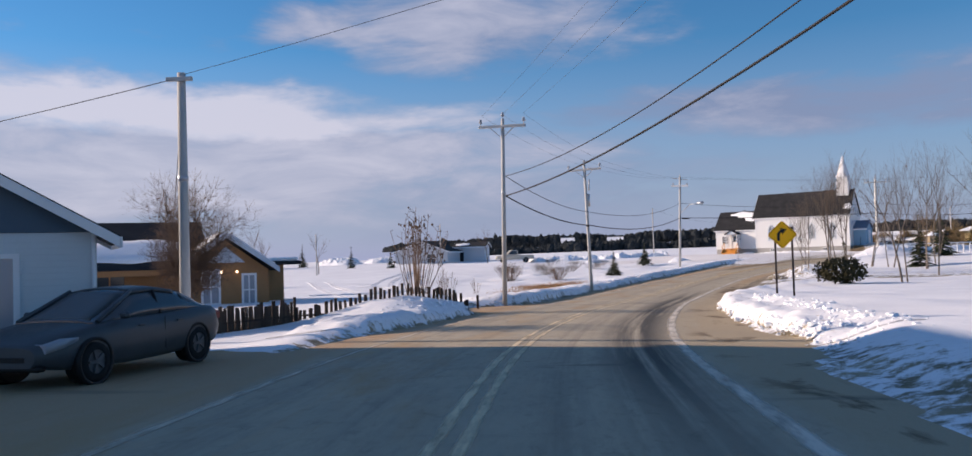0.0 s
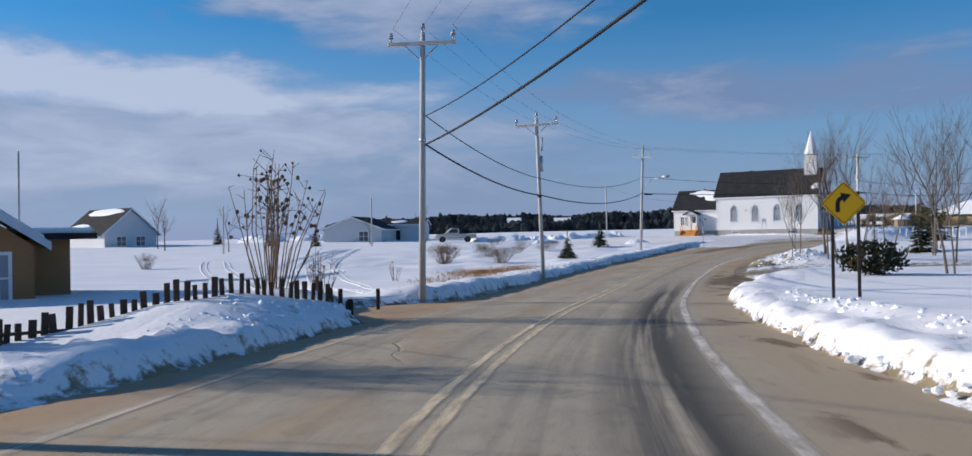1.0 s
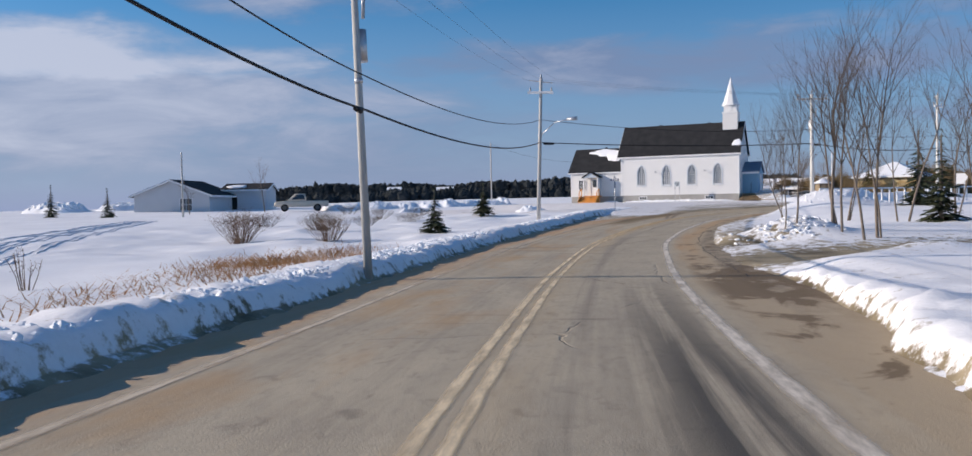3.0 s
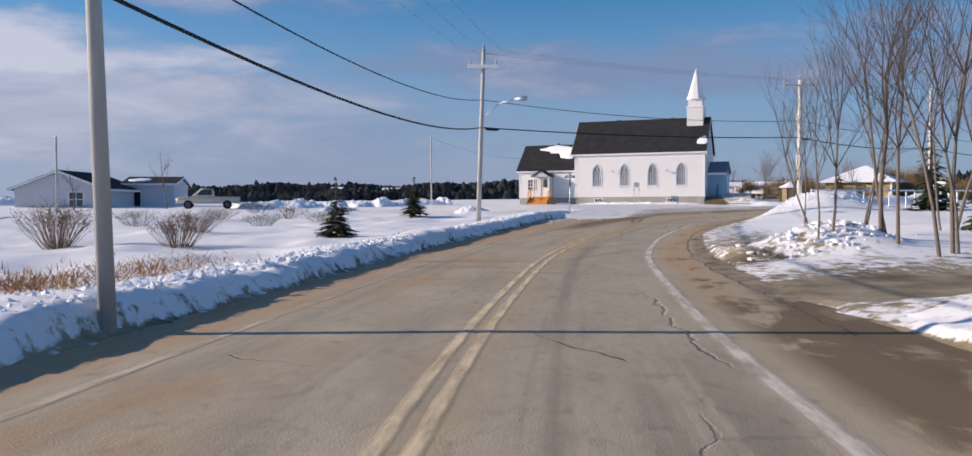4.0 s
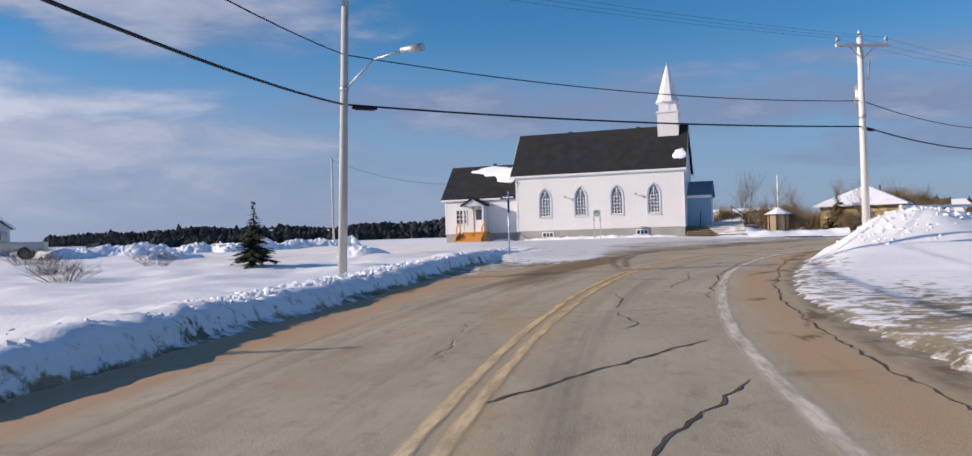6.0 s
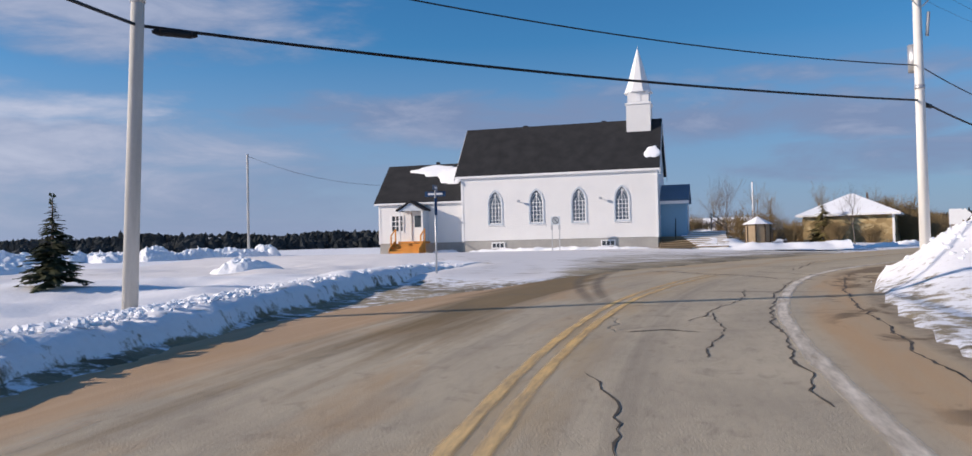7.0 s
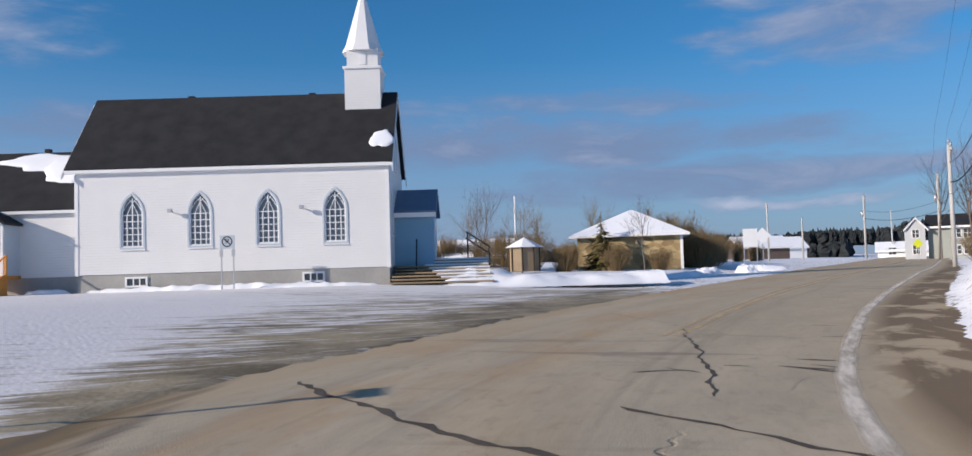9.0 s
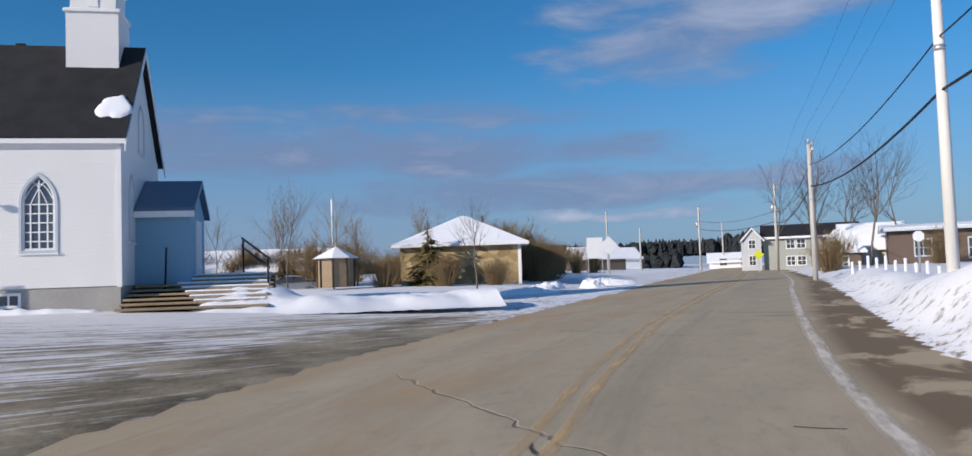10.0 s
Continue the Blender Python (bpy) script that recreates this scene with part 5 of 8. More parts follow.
def build_vestibule():
    m = CHURCH @ pose(13.14, 1.9, 0)
    v = thing("church_vestibule", m, "small white entrance porch on the church gable end", "porch")
    L, W, ev, rd = 1.7, 3.4, 2.9, 3.85
    # white walls painted blue to deepen the shade behind the church corner
    part("wall", wall_panel(rect(0.01, 0.5, L, ev), [], 0, 0.15), M_SHADEDWHITE, v)
    part("wall", wall_panel(rect(0.01, 0.5, L, ev), [], W - 0.15, W), M_SHADEDWHITE, v)
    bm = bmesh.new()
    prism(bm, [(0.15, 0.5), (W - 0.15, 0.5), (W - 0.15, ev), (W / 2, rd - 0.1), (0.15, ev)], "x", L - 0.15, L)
    part("gable_wall", bm, M_SHADEDWHITE, v)
    part("door", box(bmesh.new(), L + 0.001, 1.1, 0.55, L + 0.05, 2.3, 2.6), M_TRIM, v)
    gable_roof(v, L, W, ev, rd, 0.25, -0.02, 0.18, M_BLUEROOF)
    part("foundation", box(bmesh.new(), 0.01, 0.03, -0.8, L - 0.02, W - 0.03, 0.5), M_CONCRETE, v)
    part("fascia", box(bmesh.new(), 0.01, -0.29, ev - 0.28, L + 0.16, -0.24, ev - 0.08), M_TRIM, v)
    # broad plank steps in front of the porch, half buried in snow
    x0, x1 = 0.06, 4.3
    for k in range(8):
        y, z = 1.3 - 0.55 * k, 0.72 - 0.13 * k
        part("plank_step", box(bmesh.new(), x0, y - 0.62, z - 0.07, x1, y, z, 0.01), M_WEATHERED, v, "weathered brown plank step")
        part("riser", box(bmesh.new(), x0 + 0.05, y - 0.06, z - 0.9, x1 - 0.05, y - 0.02, z - 0.072), M_DARKPLANK, v)
        if k < 7:
            a = 0.9 + 0.2 * k
            bm = box(bmesh.new(), a, y - 0.57, z + 0.002, x1 - 0.1, y - 0.09, z + 0.07)
            bmesh.ops.bevel(bm, geom=bm.edges[:], offset=0.03, segments=2, affect="EDGES")
            part("tread_snow", bm, M_ROOFSNOW, v, "snow lying on the step")
    part("landing", box(bmesh.new(), x0, 1.302, 0.65, x1, 3.3, 0.72), M_WEATHERED, v)
    part("landing_base", box(bmesh.new(), L + 0.05, 1.31, -0.8, x1 - 0.1, 3.2, 0.64), M_DARKPLANK, v)
    rnd = random.Random(4)
    bm = bmesh.new()
    grid = []
    for i in range(45):
        row = []
        for k in range(17):
            x, y = 1.5 + 0.22 * i, -4.3 + 0.3 * k
            edge = float(smooth(1.3, 2.6, x - 0.3 * (y + 3.0)) * smooth(-4.3, -2.6, y + 0.5 * noise.noise(Vector((x * 0.7, 1.5, 0)))) * smooth(0.5, -1.0, y))
            side = float(smooth(5.6, 4.2, x))
            stairs = 0.72 - 0.236 * (1.3 - y)
            h = side * (stairs + 0.12) + (1 - side) * (-0.1 + 0.12 * noise.noise(Vector((x * 0.6, y * 0.6, 3)))) * float(smooth(11.2, 9.5, x))
            z = -0.5 + (h + 0.5) * edge + 0.12 * edge * noise.noise(Vector((x * 1.7, y * 1.7, 0)))
            row.append(bm.verts.new((x, y, z + rnd.uniform(-0.012, 0.012))))
        grid.append(row)
    for i in range(44):
        for k in range(16):
            bm.faces.new((grid[i][k], grid[i + 1][k], grid[i + 1][k + 1], grid[i][k + 1])).smooth = True
    part("drift", bm, M_ROOFSNOW, v, "snow drifted over the lower steps")
    part("rail_post", tube(bmesh.new(), (0.95, -0.3, 0.3), (1.0, -0.3, 1.65), 0.035, 0.03, 6), M_BLACK, v)
    for x, y, z in ((3.2, 1.7, 1.95), (4.15, -0.6, 1.2)):
        part("rail_post", tube(bmesh.new(), (x, y, 0.0), (x, y, z), 0.035, 0.035, 6), M_BLACK, v)
    for h in (0.0, -0.3):
        part("handrail", tube(bmesh.new(), (3.15, 1.8, 2.0 + h), (4.2, -0.75, 1.2 + h), 0.035, 0.035, 6), M_BLACK, v)
    return v


build_vestibule()


# ---- utility poles and wires ----
def utility_pole(x, y, zb, h, lean=(0, 0), style="three", r=0.14, arm_turn=0.0, lamp=None, can=False, label="weathered grey wooden utility pole with crossarm"):
    g = zb
    p = thing("utility_pole", pose(x, y, g, lean[0], lean[1], arm_turn), label, "utility pole", "poles along the road")
    part("shaft", tube(bmesh.new(), (0, 0, -0.6), (0, 0, h), r * 1.12, r * 0.8, 14), M_PALEPOLE if "pale" in label else M_POLE, p)
    if style == "three":
        w, za = 1.1, h - 0.35
        part("crossarm", box(bmesh.new(), -w, -r - 0.06, za - 0.06, w, -r + 0.06, za + 0.06, 0.01), M_ARM, p)
        for sg in (-1, 1):
            part("brace", tube(bmesh.new(), (sg * 0.55, -r - 0.02, za - 0.06), (sg * 0.06, -r, za - 0.5), 0.022, 0.022, 5), M_GALV, p)
        for xx, zz in ((-w + 0.08, za + 0.06), (0, h), (w - 0.08, za + 0.06)):
            bm = bmesh.new()
            tube(bm, (xx, -r * (xx != 0), zz), (xx, -r * (xx != 0), zz + 0.12), 0.025, 0.025, 6)
            tube(bm, (xx, -r * (xx != 0), zz + 0.12), (xx, -r * (xx != 0), zz + 0.3), 0.09, 0.05, 8)
            part("insulator", bm, M_PORC, p)
    if style == "white":
        za = h - 0.95
        part("crossarm", box(bmesh.new(), -0.85, -r - 0.08, za - 0.08, 0.85, -r + 0.05, za + 0.08, 0.01), M_TRIM, p, "white crossarm")
        part("crossarm", tube(bmesh.new(), (-0.75, -0.05, h - 0.15), (0.75, 0.05, h - 0.3), 0.035, 0.035, 5), M_ARM, p)
        for xx, zz in ((-0.7, za + 0.08), (0.7, za + 0.08), (0, h - 0.02)):
            bm = bmesh.new()
            tube(bm, (xx, -r * 0.3, zz), (xx, -r * 0.3, zz + 0.26), 0.07, 0.045, 8)
            part("insulator", bm, M_PORC, p)
    if can:
        part("transformer", tube(bmesh.new(), (0.02, 0.24, h - 2.7), (0.02, 0.24, h - 1.9), 0.17, 0.17, 12), M_GALV, p, "grey transformer can")
        part("cutout", tube(bmesh.new(), (0.22, -0.1, h - 1.7), (0.28, -0.12, h - 1.0), 0.05, 0.05, 6), M_PORC, p)
    part("clamp", tube(bmesh.new(), (0, 0, h * 0.58), (0, 0, h * 0.58 + 0.12), r * 1.08, r * 1.08, 10), M_GALV, p)
    if lamp:
        part("lamp_arm", tube(bmesh.new(), (0, 0, h - 3.8), (lamp[0] * 0.5, lamp[1] * 0.5, h - 2.95), 0.03, 0.03, 6), M_GALV, p)
        part("lamp_arm", tube(bmesh.new(), (lamp[0] * 0.5, lamp[1] * 0.5, h - 2.95), (lamp[0], lamp[1], h - 2.75), 0.03, 0.03, 6), M_GALV, p)
        bm = bmesh.new()
        d = Vector((lamp[0], lamp[1], 0)).normalized()
        tube(bm, Vector((lamp[0], lamp[1], h - 2.75)) - d * 0.1, Vector((lamp[0], lamp[1], h - 2.71)) + d * 0.6, 0.08, 0.13, 8)
        part("lamp_head", bm, M_GALV, p, "cobra-head street lamp")
    return p


P0 = (16.7, -5.0, 0.1)
P1 = (-3.4, 20.4, -0.2)
P2 = (3.54, 38.7, -0.6)
P3 = (8.5, 54.75, -0.76)
P4 = (19.82, 88.05, -0.28)
P5 = (40.95, 91.05, 0.4)
P6 = (56.9, 99.0, 0.3)
P7 = (79.7, 111.4, 0.5)
P8 = (114.7, 129.7, 0.8)
P9 = (135.0, 149.5, 0.9)
utility_pole(*P0, 12.6, arm_turn=-70)
p1 = utility_pole(*P1, 6.2, style="plain", r=0.12, label="plain grey wooden service pole")
part("crossarm", box(bmesh.new(), -0.32, -0.16, 5.98, 0.32, -0.08, 6.08, 0.01), M_ARM, p1)
utility_pole(*P2, 8.15, arm_turn=-14, r=0.1, lean=(0, 1.0))
utility_pole(*P3, 7.78, r=0.1, lean=(0, -1.6), arm_turn=-16, can=True, label="leaning grey utility pole with transformer and crossarm")
utility_pole(*P4, 9.1, r=0.125, lean=(0, 2.0), style="white", arm_turn=-18, lamp=(1.9, -0.7))
utility_pole(*P5, 7.75, arm_turn=-10, can=True, label="pale utility pole with crossarm standing in a snow heap")
utility_pole(*P6, 8.8, r=0.115, style="white", arm_turn=30, label="pale utility pole behind the snow bank")
utility_pole(*P7, 6.6, r=0.12, arm_turn=25)
utility_pole(*P8, 8.0, lean=(0, -5), arm_turn=30, can=True, label="leaning utility pole with transformer")
utility_pole(*P9, 8.0, arm_turn=30, can=True)


def wire(name, p, q, sag, r, material, label, n=22):
    """One continuous hanging cable."""
    bm = bmesh.new()
    p, q = Vector(p), Vector(q)
    pts = [p.lerp(q, k / n) - Vector((0, 0, sag * 4 * (k / n) * (1 - k / n))) for k in range(n + 1)]
    d = (q - p).normalized()
    a = d.cross(Vector((0, 0, 1))).normalized()
    b = a.cross(d)
    rings = [[bm.verts.new(c + (a * math.cos(k * math.tau / 5) + b * math.sin(k * math.tau / 5)) * r) for k in range(5)] for c in pts]
    for ra, rb in zip(rings, rings[1:]):
        for k in range(5):
            bm.faces.new((ra[k], ra[(k + 1) % 5], rb[(k + 1) % 5], rb[k])).smooth = True
    return tagged(part(name, bm, material), label, "cable")


def up(p, z, dx=0.0, dy=0.0):
    return (p[0] + dx, p[1] + dy, z)


COMM = [up(P0, 9.8), up(P2, 4.05, 0.17), up(P3, 3.1), up(P4, 4.6, 0.17), up(P5, 4.57), up(P6, 4.6), up(P7, 5.0), up(P8, 5.2), up(P9, 6.0)]
SECN = [up(P0, 11.3), up(P2, 4.95, 0.19), up(P3, 3.95), up(P4, 6.1, 0.22), up(P5, 5.6), up(P6, 5.7), up(P7, 6.1), up(P8, 6.2), up(P9, 7.0)]
for a, b in zip(COMM, COMM[1:]):
    d = (Vector(b) - Vector(a)).length
    wire("cable", a, b, 1.45 if a is COMM[0] else (0.009 if a is COMM[3] else 0.018) * d, 0.032, M_CABLE, "thick black cable slung between poles")
for a, b in zip(SECN, SECN[1:]):
    d = (Vector(b) - Vector(a)).length
    wire("cable", a, b, 2.0 if a is SECN[0] else 0.019 * d, 0.018, M_CABLE, "twisted black service cable slung between poles")
TOPS = [up(P0, 12.4), up(P2, 7.75, 0.13), up(P3, 7.2), up(P4, 8.75, 0.3), up(P5, 8.15), up(P6, 9.1), up(P7, 8.1), up(P8, 7.5)]
for off in (-0.95, 0.0, 0.95):
    for a, b in zip(TOPS, TOPS[1:]):
        d = (Vector(b) - Vector(a)).length
        wire("wire", (a[0] + off, a[1] - off * 0.25, a[2]), (b[0] + off, b[1] - off * 0.25, b[2]), 0.01 * d, 0.0045, M_WIRE, "thin bare wire between pole tops", 14)


def splice(p, q, far, length):
    """A black splice case clipped under a cable, some way from its pole."""
    p, q = Vector(p), Vector(q)
    d = (q - p).normalized()
    a = p + d * far - Vector((0, 0, 0.085))
    bm = bmesh.new()
    tube(bm, a, a + d * length, 0.07, 0.07, 8)
    tube(bm, a - d * 0.12, a, 0.03, 0.07, 8)
    tube(bm, a + d * length, a + d * (length + 0.12), 0.07, 0.03, 8)
    tagged(part("splice_case", bm, M_CABLE), "black splice case hanging on the thick cable", "cable splice")


splice(COMM[3], COMM[4], 0.35, 0.55)
splice(COMM[2], COMM[1], 0.3, 0.4)
splice(COMM[4], COMM[5], 0.4, 0.5)
wire("wire", up(P1, 5.9), (-40, 30, 3.4), 0.5, 0.012, M_WIRE, "thin service wire running off to a house")
wire("wire", up(P1, 5.95), (22.0, 12.0, 10.0), 0.25, 0.007, M_WIRE, "thin service wire over the road")


wire("wire", up(P1, 5.6), (-8.8, 32.0, 2.75), 0.25, 0.012, M_WIRE, "thin service drop to the brown house")


# far treeline
def ground_lift(x, y):
    """The land's height far from the road, good enough for a forest edge."""
    return 2.0 if x > 40 else 0.6 + 1.4 * max(0.0, (x + 30) / 70)


def far_forest(name, cx, cy, az0, az1, r0, r1, count, h0, h1, seed, base=0.0, material=M_FOREST, slim=1.0, bare=0.35):
    """Ragged conifers and bare round crowns crowded in one band."""
    rnd = random.Random(seed)
    verts, faces = [], []
    for _ in range(count):
        az, r = radians(rnd.uniform(az0, az1)), rnd.uniform(r0, r1)
        x, y = cx + r * math.sin(az), cy + r * math.cos(az)
        swell = 1 + 0.16 * math.sin(az * 23 + seed) + 0.1 * math.sin(az * 61 + seed * 2)
        h = rnd.uniform(h0, h1) * swell * (1.0 if rnd.random() < 0.93 else 1.22)
        zb = base - 1.0 + ground_lift(x, y)
        k0 = len(verts)
        n = 6
        if rnd.random() < bare:
            w = h * rnd.uniform(0.3, 0.5)
            tiers = [(w * 0.7, 0.02), (w, 0.35), (w * 0.95, 0.62), (w * 0.6, 0.85), (w * 0.2, 0.95)]
        else:
            w = h * rnd.uniform(0.22, 0.36) * slim
            tiers = [(w, 0.02), (w * 1.05, 0.3), (w * 0.75, 0.55), (w * 0.5, 0.8), (w * 0.1, 1.0)]
        for rr, f in tiers:
            for k in range(n):
                a = math.tau * k / n + f * 3
                j = rr * rnd.uniform(0.65, 1.3)
                verts.append((x + j * math.cos(a), y + j * math.sin(a), zb + h * (f + rnd.uniform(-0.04, 0.04))))
        for i in range(len(tiers) - 1):
            for k in range(n):
                faces.append((k0 + i * n + k, k0 + i * n + (k + 1) % n, k0 + (i + 1) * n + (k + 1) % n, k0 + (i + 1) * n + k))
    me = bpy.data.meshes.new(name)
    me.from_pydata(verts, [], faces)
    me.materials.append(material)
    return tagged(new(name, me), "dark band of distant spruce forest beyond the fields", "forest", kind="stuff")


far_forest("far_woods", 20, 80, -11, 58, 190, 300, 12000, 2.7, 3.9, 1)
far_forest("far_woods", 20, 80, 44, 130, 290, 350, 9500, 3.4, 4.7, 2, base=4.2, slim=0.6, bare=0.15)
far_forest("far_woods", 20, 80, -13, 30, 430, 620, 6500, 4.0, 6.0, 3, base=6.0, bare=0.5)
# ---- houses ----
M_GREYWALL = add_lines(mat("light_grey_siding", (0.55, 0.57, 0.6), 0.6, 0.05, 0.6, 14, 0.05), 2, 0.13, 0.01)
M_DARKWALL = add_lines(mat("dark_brown_siding", (0.12, 0.09, 0.075), 0.7, 0.1, 0.6, 14, 0.05), 2, 0.13, 0.01)
M_STONE = mat("ochre_fieldstone", (0.4, 0.3, 0.16), 0.85, 0.2, 1.3, 7.0, 0.6, second=(0.25, 0.19, 0.1), bump_dist=0.05)


def stone_cells(m):
    """Fieldstones of mixed ochre, tan and brown laid in dark mortar."""
    nt = m.node_tree
    b = nt.nodes["Principled BSDF"]
    tc = nt.nodes.new("ShaderNodeTexCoord")
    mp = nt.nodes.new("ShaderNodeMapping")
    mp.inputs["Scale"].default_value = (1.5, 1.5, 2.6)
    nt.links.new(tc.outputs["Object"], mp.inputs[0])
    v = nt.nodes.new("ShaderNodeTexVoronoi")
    v.inputs["Scale"].default_value = 1.0
    nt.links.new(mp.outputs[0], v.inputs["Vector"])
    sep = nt.nodes.new("ShaderNodeSeparateColor")
    nt.links.new(v.outputs["Color"], sep.inputs[0])
    ramp = nt.nodes.new("ShaderNodeValToRGB")
    ramp.color_ramp.elements[0].color = (0.13, 0.09, 0.045, 1)
    ramp.color_ramp.elements[1].color = (0.6, 0.5, 0.3, 1)
    e = ramp.color_ramp.elements.new(0.45)
    e.color = (0.34, 0.24, 0.11, 1)
    nt.links.new(sep.outputs[0], ramp.inputs[0])
    mx = nt.nodes.new("ShaderNodeMix")
    mx.data_type = "RGBA"
    mx.inputs[0].default_value = 0.65
    nt.links.new(b.inputs["Base Color"].links[0].from_socket, mx.inputs[6])
    nt.links.new(ramp.outputs[0], mx.inputs[7])
    nt.links.new(mx.outputs[2], b.inputs["Base Color"])
    return m


stone_cells(M_STONE)
M_SAGE = add_lines(mat("sage_grey_siding", (0.33, 0.35, 0.32), 0.6, 0.06, 0.6, 14, 0.05), 2, 0.13, 0.01)
M_ROOFWHITE = M_ROOFSNOW
M_CREAM = mat("cream_paint", (0.62, 0.57, 0.46), 0.6, 0.08, 1, 14, 0.05)
M_BEIGE = mat("beige_truck_paint", (0.55, 0.5, 0.42), 0.35, 0.05, 1, 12, 0.0, spec=0.5)
M_SILVER = mat("silver_car_paint", (0.35, 0.36, 0.38), 0.35, 0.05, 1, 12, 0.0, metal=0.4, spec=0.5)
M_BULB = bpy.data.materials.new("lit_bulb")
M_BULB.use_nodes = True
M_BULB.node_tree.nodes["Principled BSDF"].inputs["Emission Color"].default_value = (1, 0.8, 0.5, 1)
M_BULB.node_tree.nodes["Principled BSDF"].inputs["Emission Strength"].default_value = 4.0


def gable_house(name, m, L, W, ev, rd, wall, roof, label, wins=(), gwins=(), gable=None, over=0.4, trim=M_TRIM, category="house", snow=None, door=None, deep=1.0):
    """Ridge along local x; front at y 0; wins are (x, z, w, h) on the front, gwins (y, z, w, h) on the gable at x 0."""
    h = thing(name, m, label, category)
    part("wall", wall_panel(rect(0, -deep, L, ev), [rect(x - w / 2, z, x + w / 2, z + hh) for x, z, w, hh in wins], 0, 0.18), wall, h)
    part("wall", wall_panel(rect(0, -deep, L, ev), [], W - 0.18, W), wall, h)
    sl = (rd - ev) / (W / 2)
    for x0, x1 in ((0, 0.18), (L - 0.18, L)):
        bm = bmesh.new()
        prism(bm, [(0.18, -deep), (W - 0.18, -deep), (W - 0.18, ev), (0.18, ev)], "x", x0, x1)
        part("end_wall", bm, wall, h)
        bm = bmesh.new()
        prism(bm, [(0.02, ev + 0.002), (W - 0.02, ev + 0.002), (W / 2, rd - 0.06)], "x", x0 - (0.03 if x0 == 0 else 0), x1 + (0.03 if x0 else 0))
        part("gable", bm, gable or wall, h)
    gable_roof(h, L, W, ev, rd, over, over * 0.8, over * 0.8, roof)
    for x in (-over * 0.8 - 0.03, L + over * 0.8 - 0.01):
        for sg in (-1, 1):
            bm = bmesh.new()
            hw = W / 2 + over
            prism(bm, [(W / 2 + sg * hw, rd - sl * hw - 0.08), (W / 2, rd - 0.08), (W / 2, rd + 0.13), (W / 2 + sg * hw, rd - sl * hw + 0.13)], "x", x, x + 0.04)
            part("rake_board", bm, trim, h)
    part("fascia", box(bmesh.new(), -over * 0.8, -over - 0.05, ev - sl * over - 0.08, L + over * 0.8, -over - 0.01, ev - sl * over + 0.13), trim, h)
    for x, z, w, hh in wins:
        square_window(h, x, z, w, hh, 0.0, trim)
    for y, z, w, hh in gwins:
        e = new("end_window")
        e.parent = h
        e.matrix_local = pose(0, y, 0, 0, 0, -90)
        square_window(e, 0, z, w, hh, -0.001, trim)
    if snow:
        top = lambda x, y: ev + 0.17 + sl * (y if y < W / 2 else W - y)
        for i, (cx, cy, rx, ry) in enumerate(snow):
            snow_blob(h, "roof_snow", cx, cy, rx, ry, top, 20 + i, "snow lying on the roof", 0.12, 32, 0.22)
    return h


# pale-and-blue house beside the parked car
hA = gable_house("house", pose(-3.65, 16.85, -0.25, 0, 0, 121), 2.0, 4.3, 2.34, 3.6, M_PALESIDING, M_SHINGLE, "pale house with a blue-grey gable and white trim", gwins=(), gable=M_BLUESIDING, over=0.4)
dA = part("patio_door", wall_panel(rect(1.33, 0.0, 2.37, 1.95), [rect(1.44, 0.1, 2.26, 1.86)], -0.06, 0.0), M_TRIM, hA)
dA.matrix_local = pose(0, 0, 0, 0, 0, -90) @ Matrix.Scale(-1, 4, (1, 0, 0))
part("pane", box(bmesh.new(), -0.025, 1.38, 0.05, -0.005, 2.32, 1.9), M_GLASSPALE, hA)
part("downspout", tube(bmesh.new(), (-0.06, 0.06, 0.0), (-0.06, 0.06, 2.3), 0.04, 0.04, 6), M_TRIM, hA)
gable_house("house", pose(-12.2, 10.6, -0.2, 0, 0, 90), 10.2, 8.0, 7.2, 10.3, M_PALESIDING, M_SHINGLE, "two-storey pale house that shades the road", over=0.4)

# brown wooden house behind the picket fence
hB = gable_house("house", pose(-14.35, 28.75, -0.95, 0, 0, 30), 7.3, 7.0, 2.35, 3.95, M_BROWNWOOD, M_SHINGLE, "orange-brown wooden bungalow with a snowy roof", wins=((4.2, 0.8, 1.0, 1.3),), over=0.7, trim=M_BROWNWOOD, snow=((1.6, 1.55, 2.9, 1.75), (5.0, 0.7, 2.2, 1.0)))
for y0 in (0.0, 5.0):
    part("annex_wall", box(bmesh.new(), 7.32, y0, -1.0, 10.6, y0 + 0.15, 2.2), M_BROWNWOOD, hB)
part("annex_wall", box(bmesh.new(), 10.45, 0.152, -1.0, 10.6, 4.998, 2.2), M_BROWNWOOD, hB)
part("annex_roof", box(bmesh.new(), 7.32, -0.5, 2.202, 11.2, 5.6, 2.36, 0.02), M_SHINGLE, hB, "flat dark roof of the low annex")
bm = box(bmesh.new(), 7.4, -0.4, 2.362, 11.13, 5.5, 2.5)
bmesh.ops.bevel(bm, geom=bm.edges[:], offset=0.05, segments=2, affect="EDGES")
part("roof_snow", bm, M_ROOFSNOW, hB, "snow on the annex roof")
PX = 8.15      # middle of the closed-in porch
bm = bmesh.new()
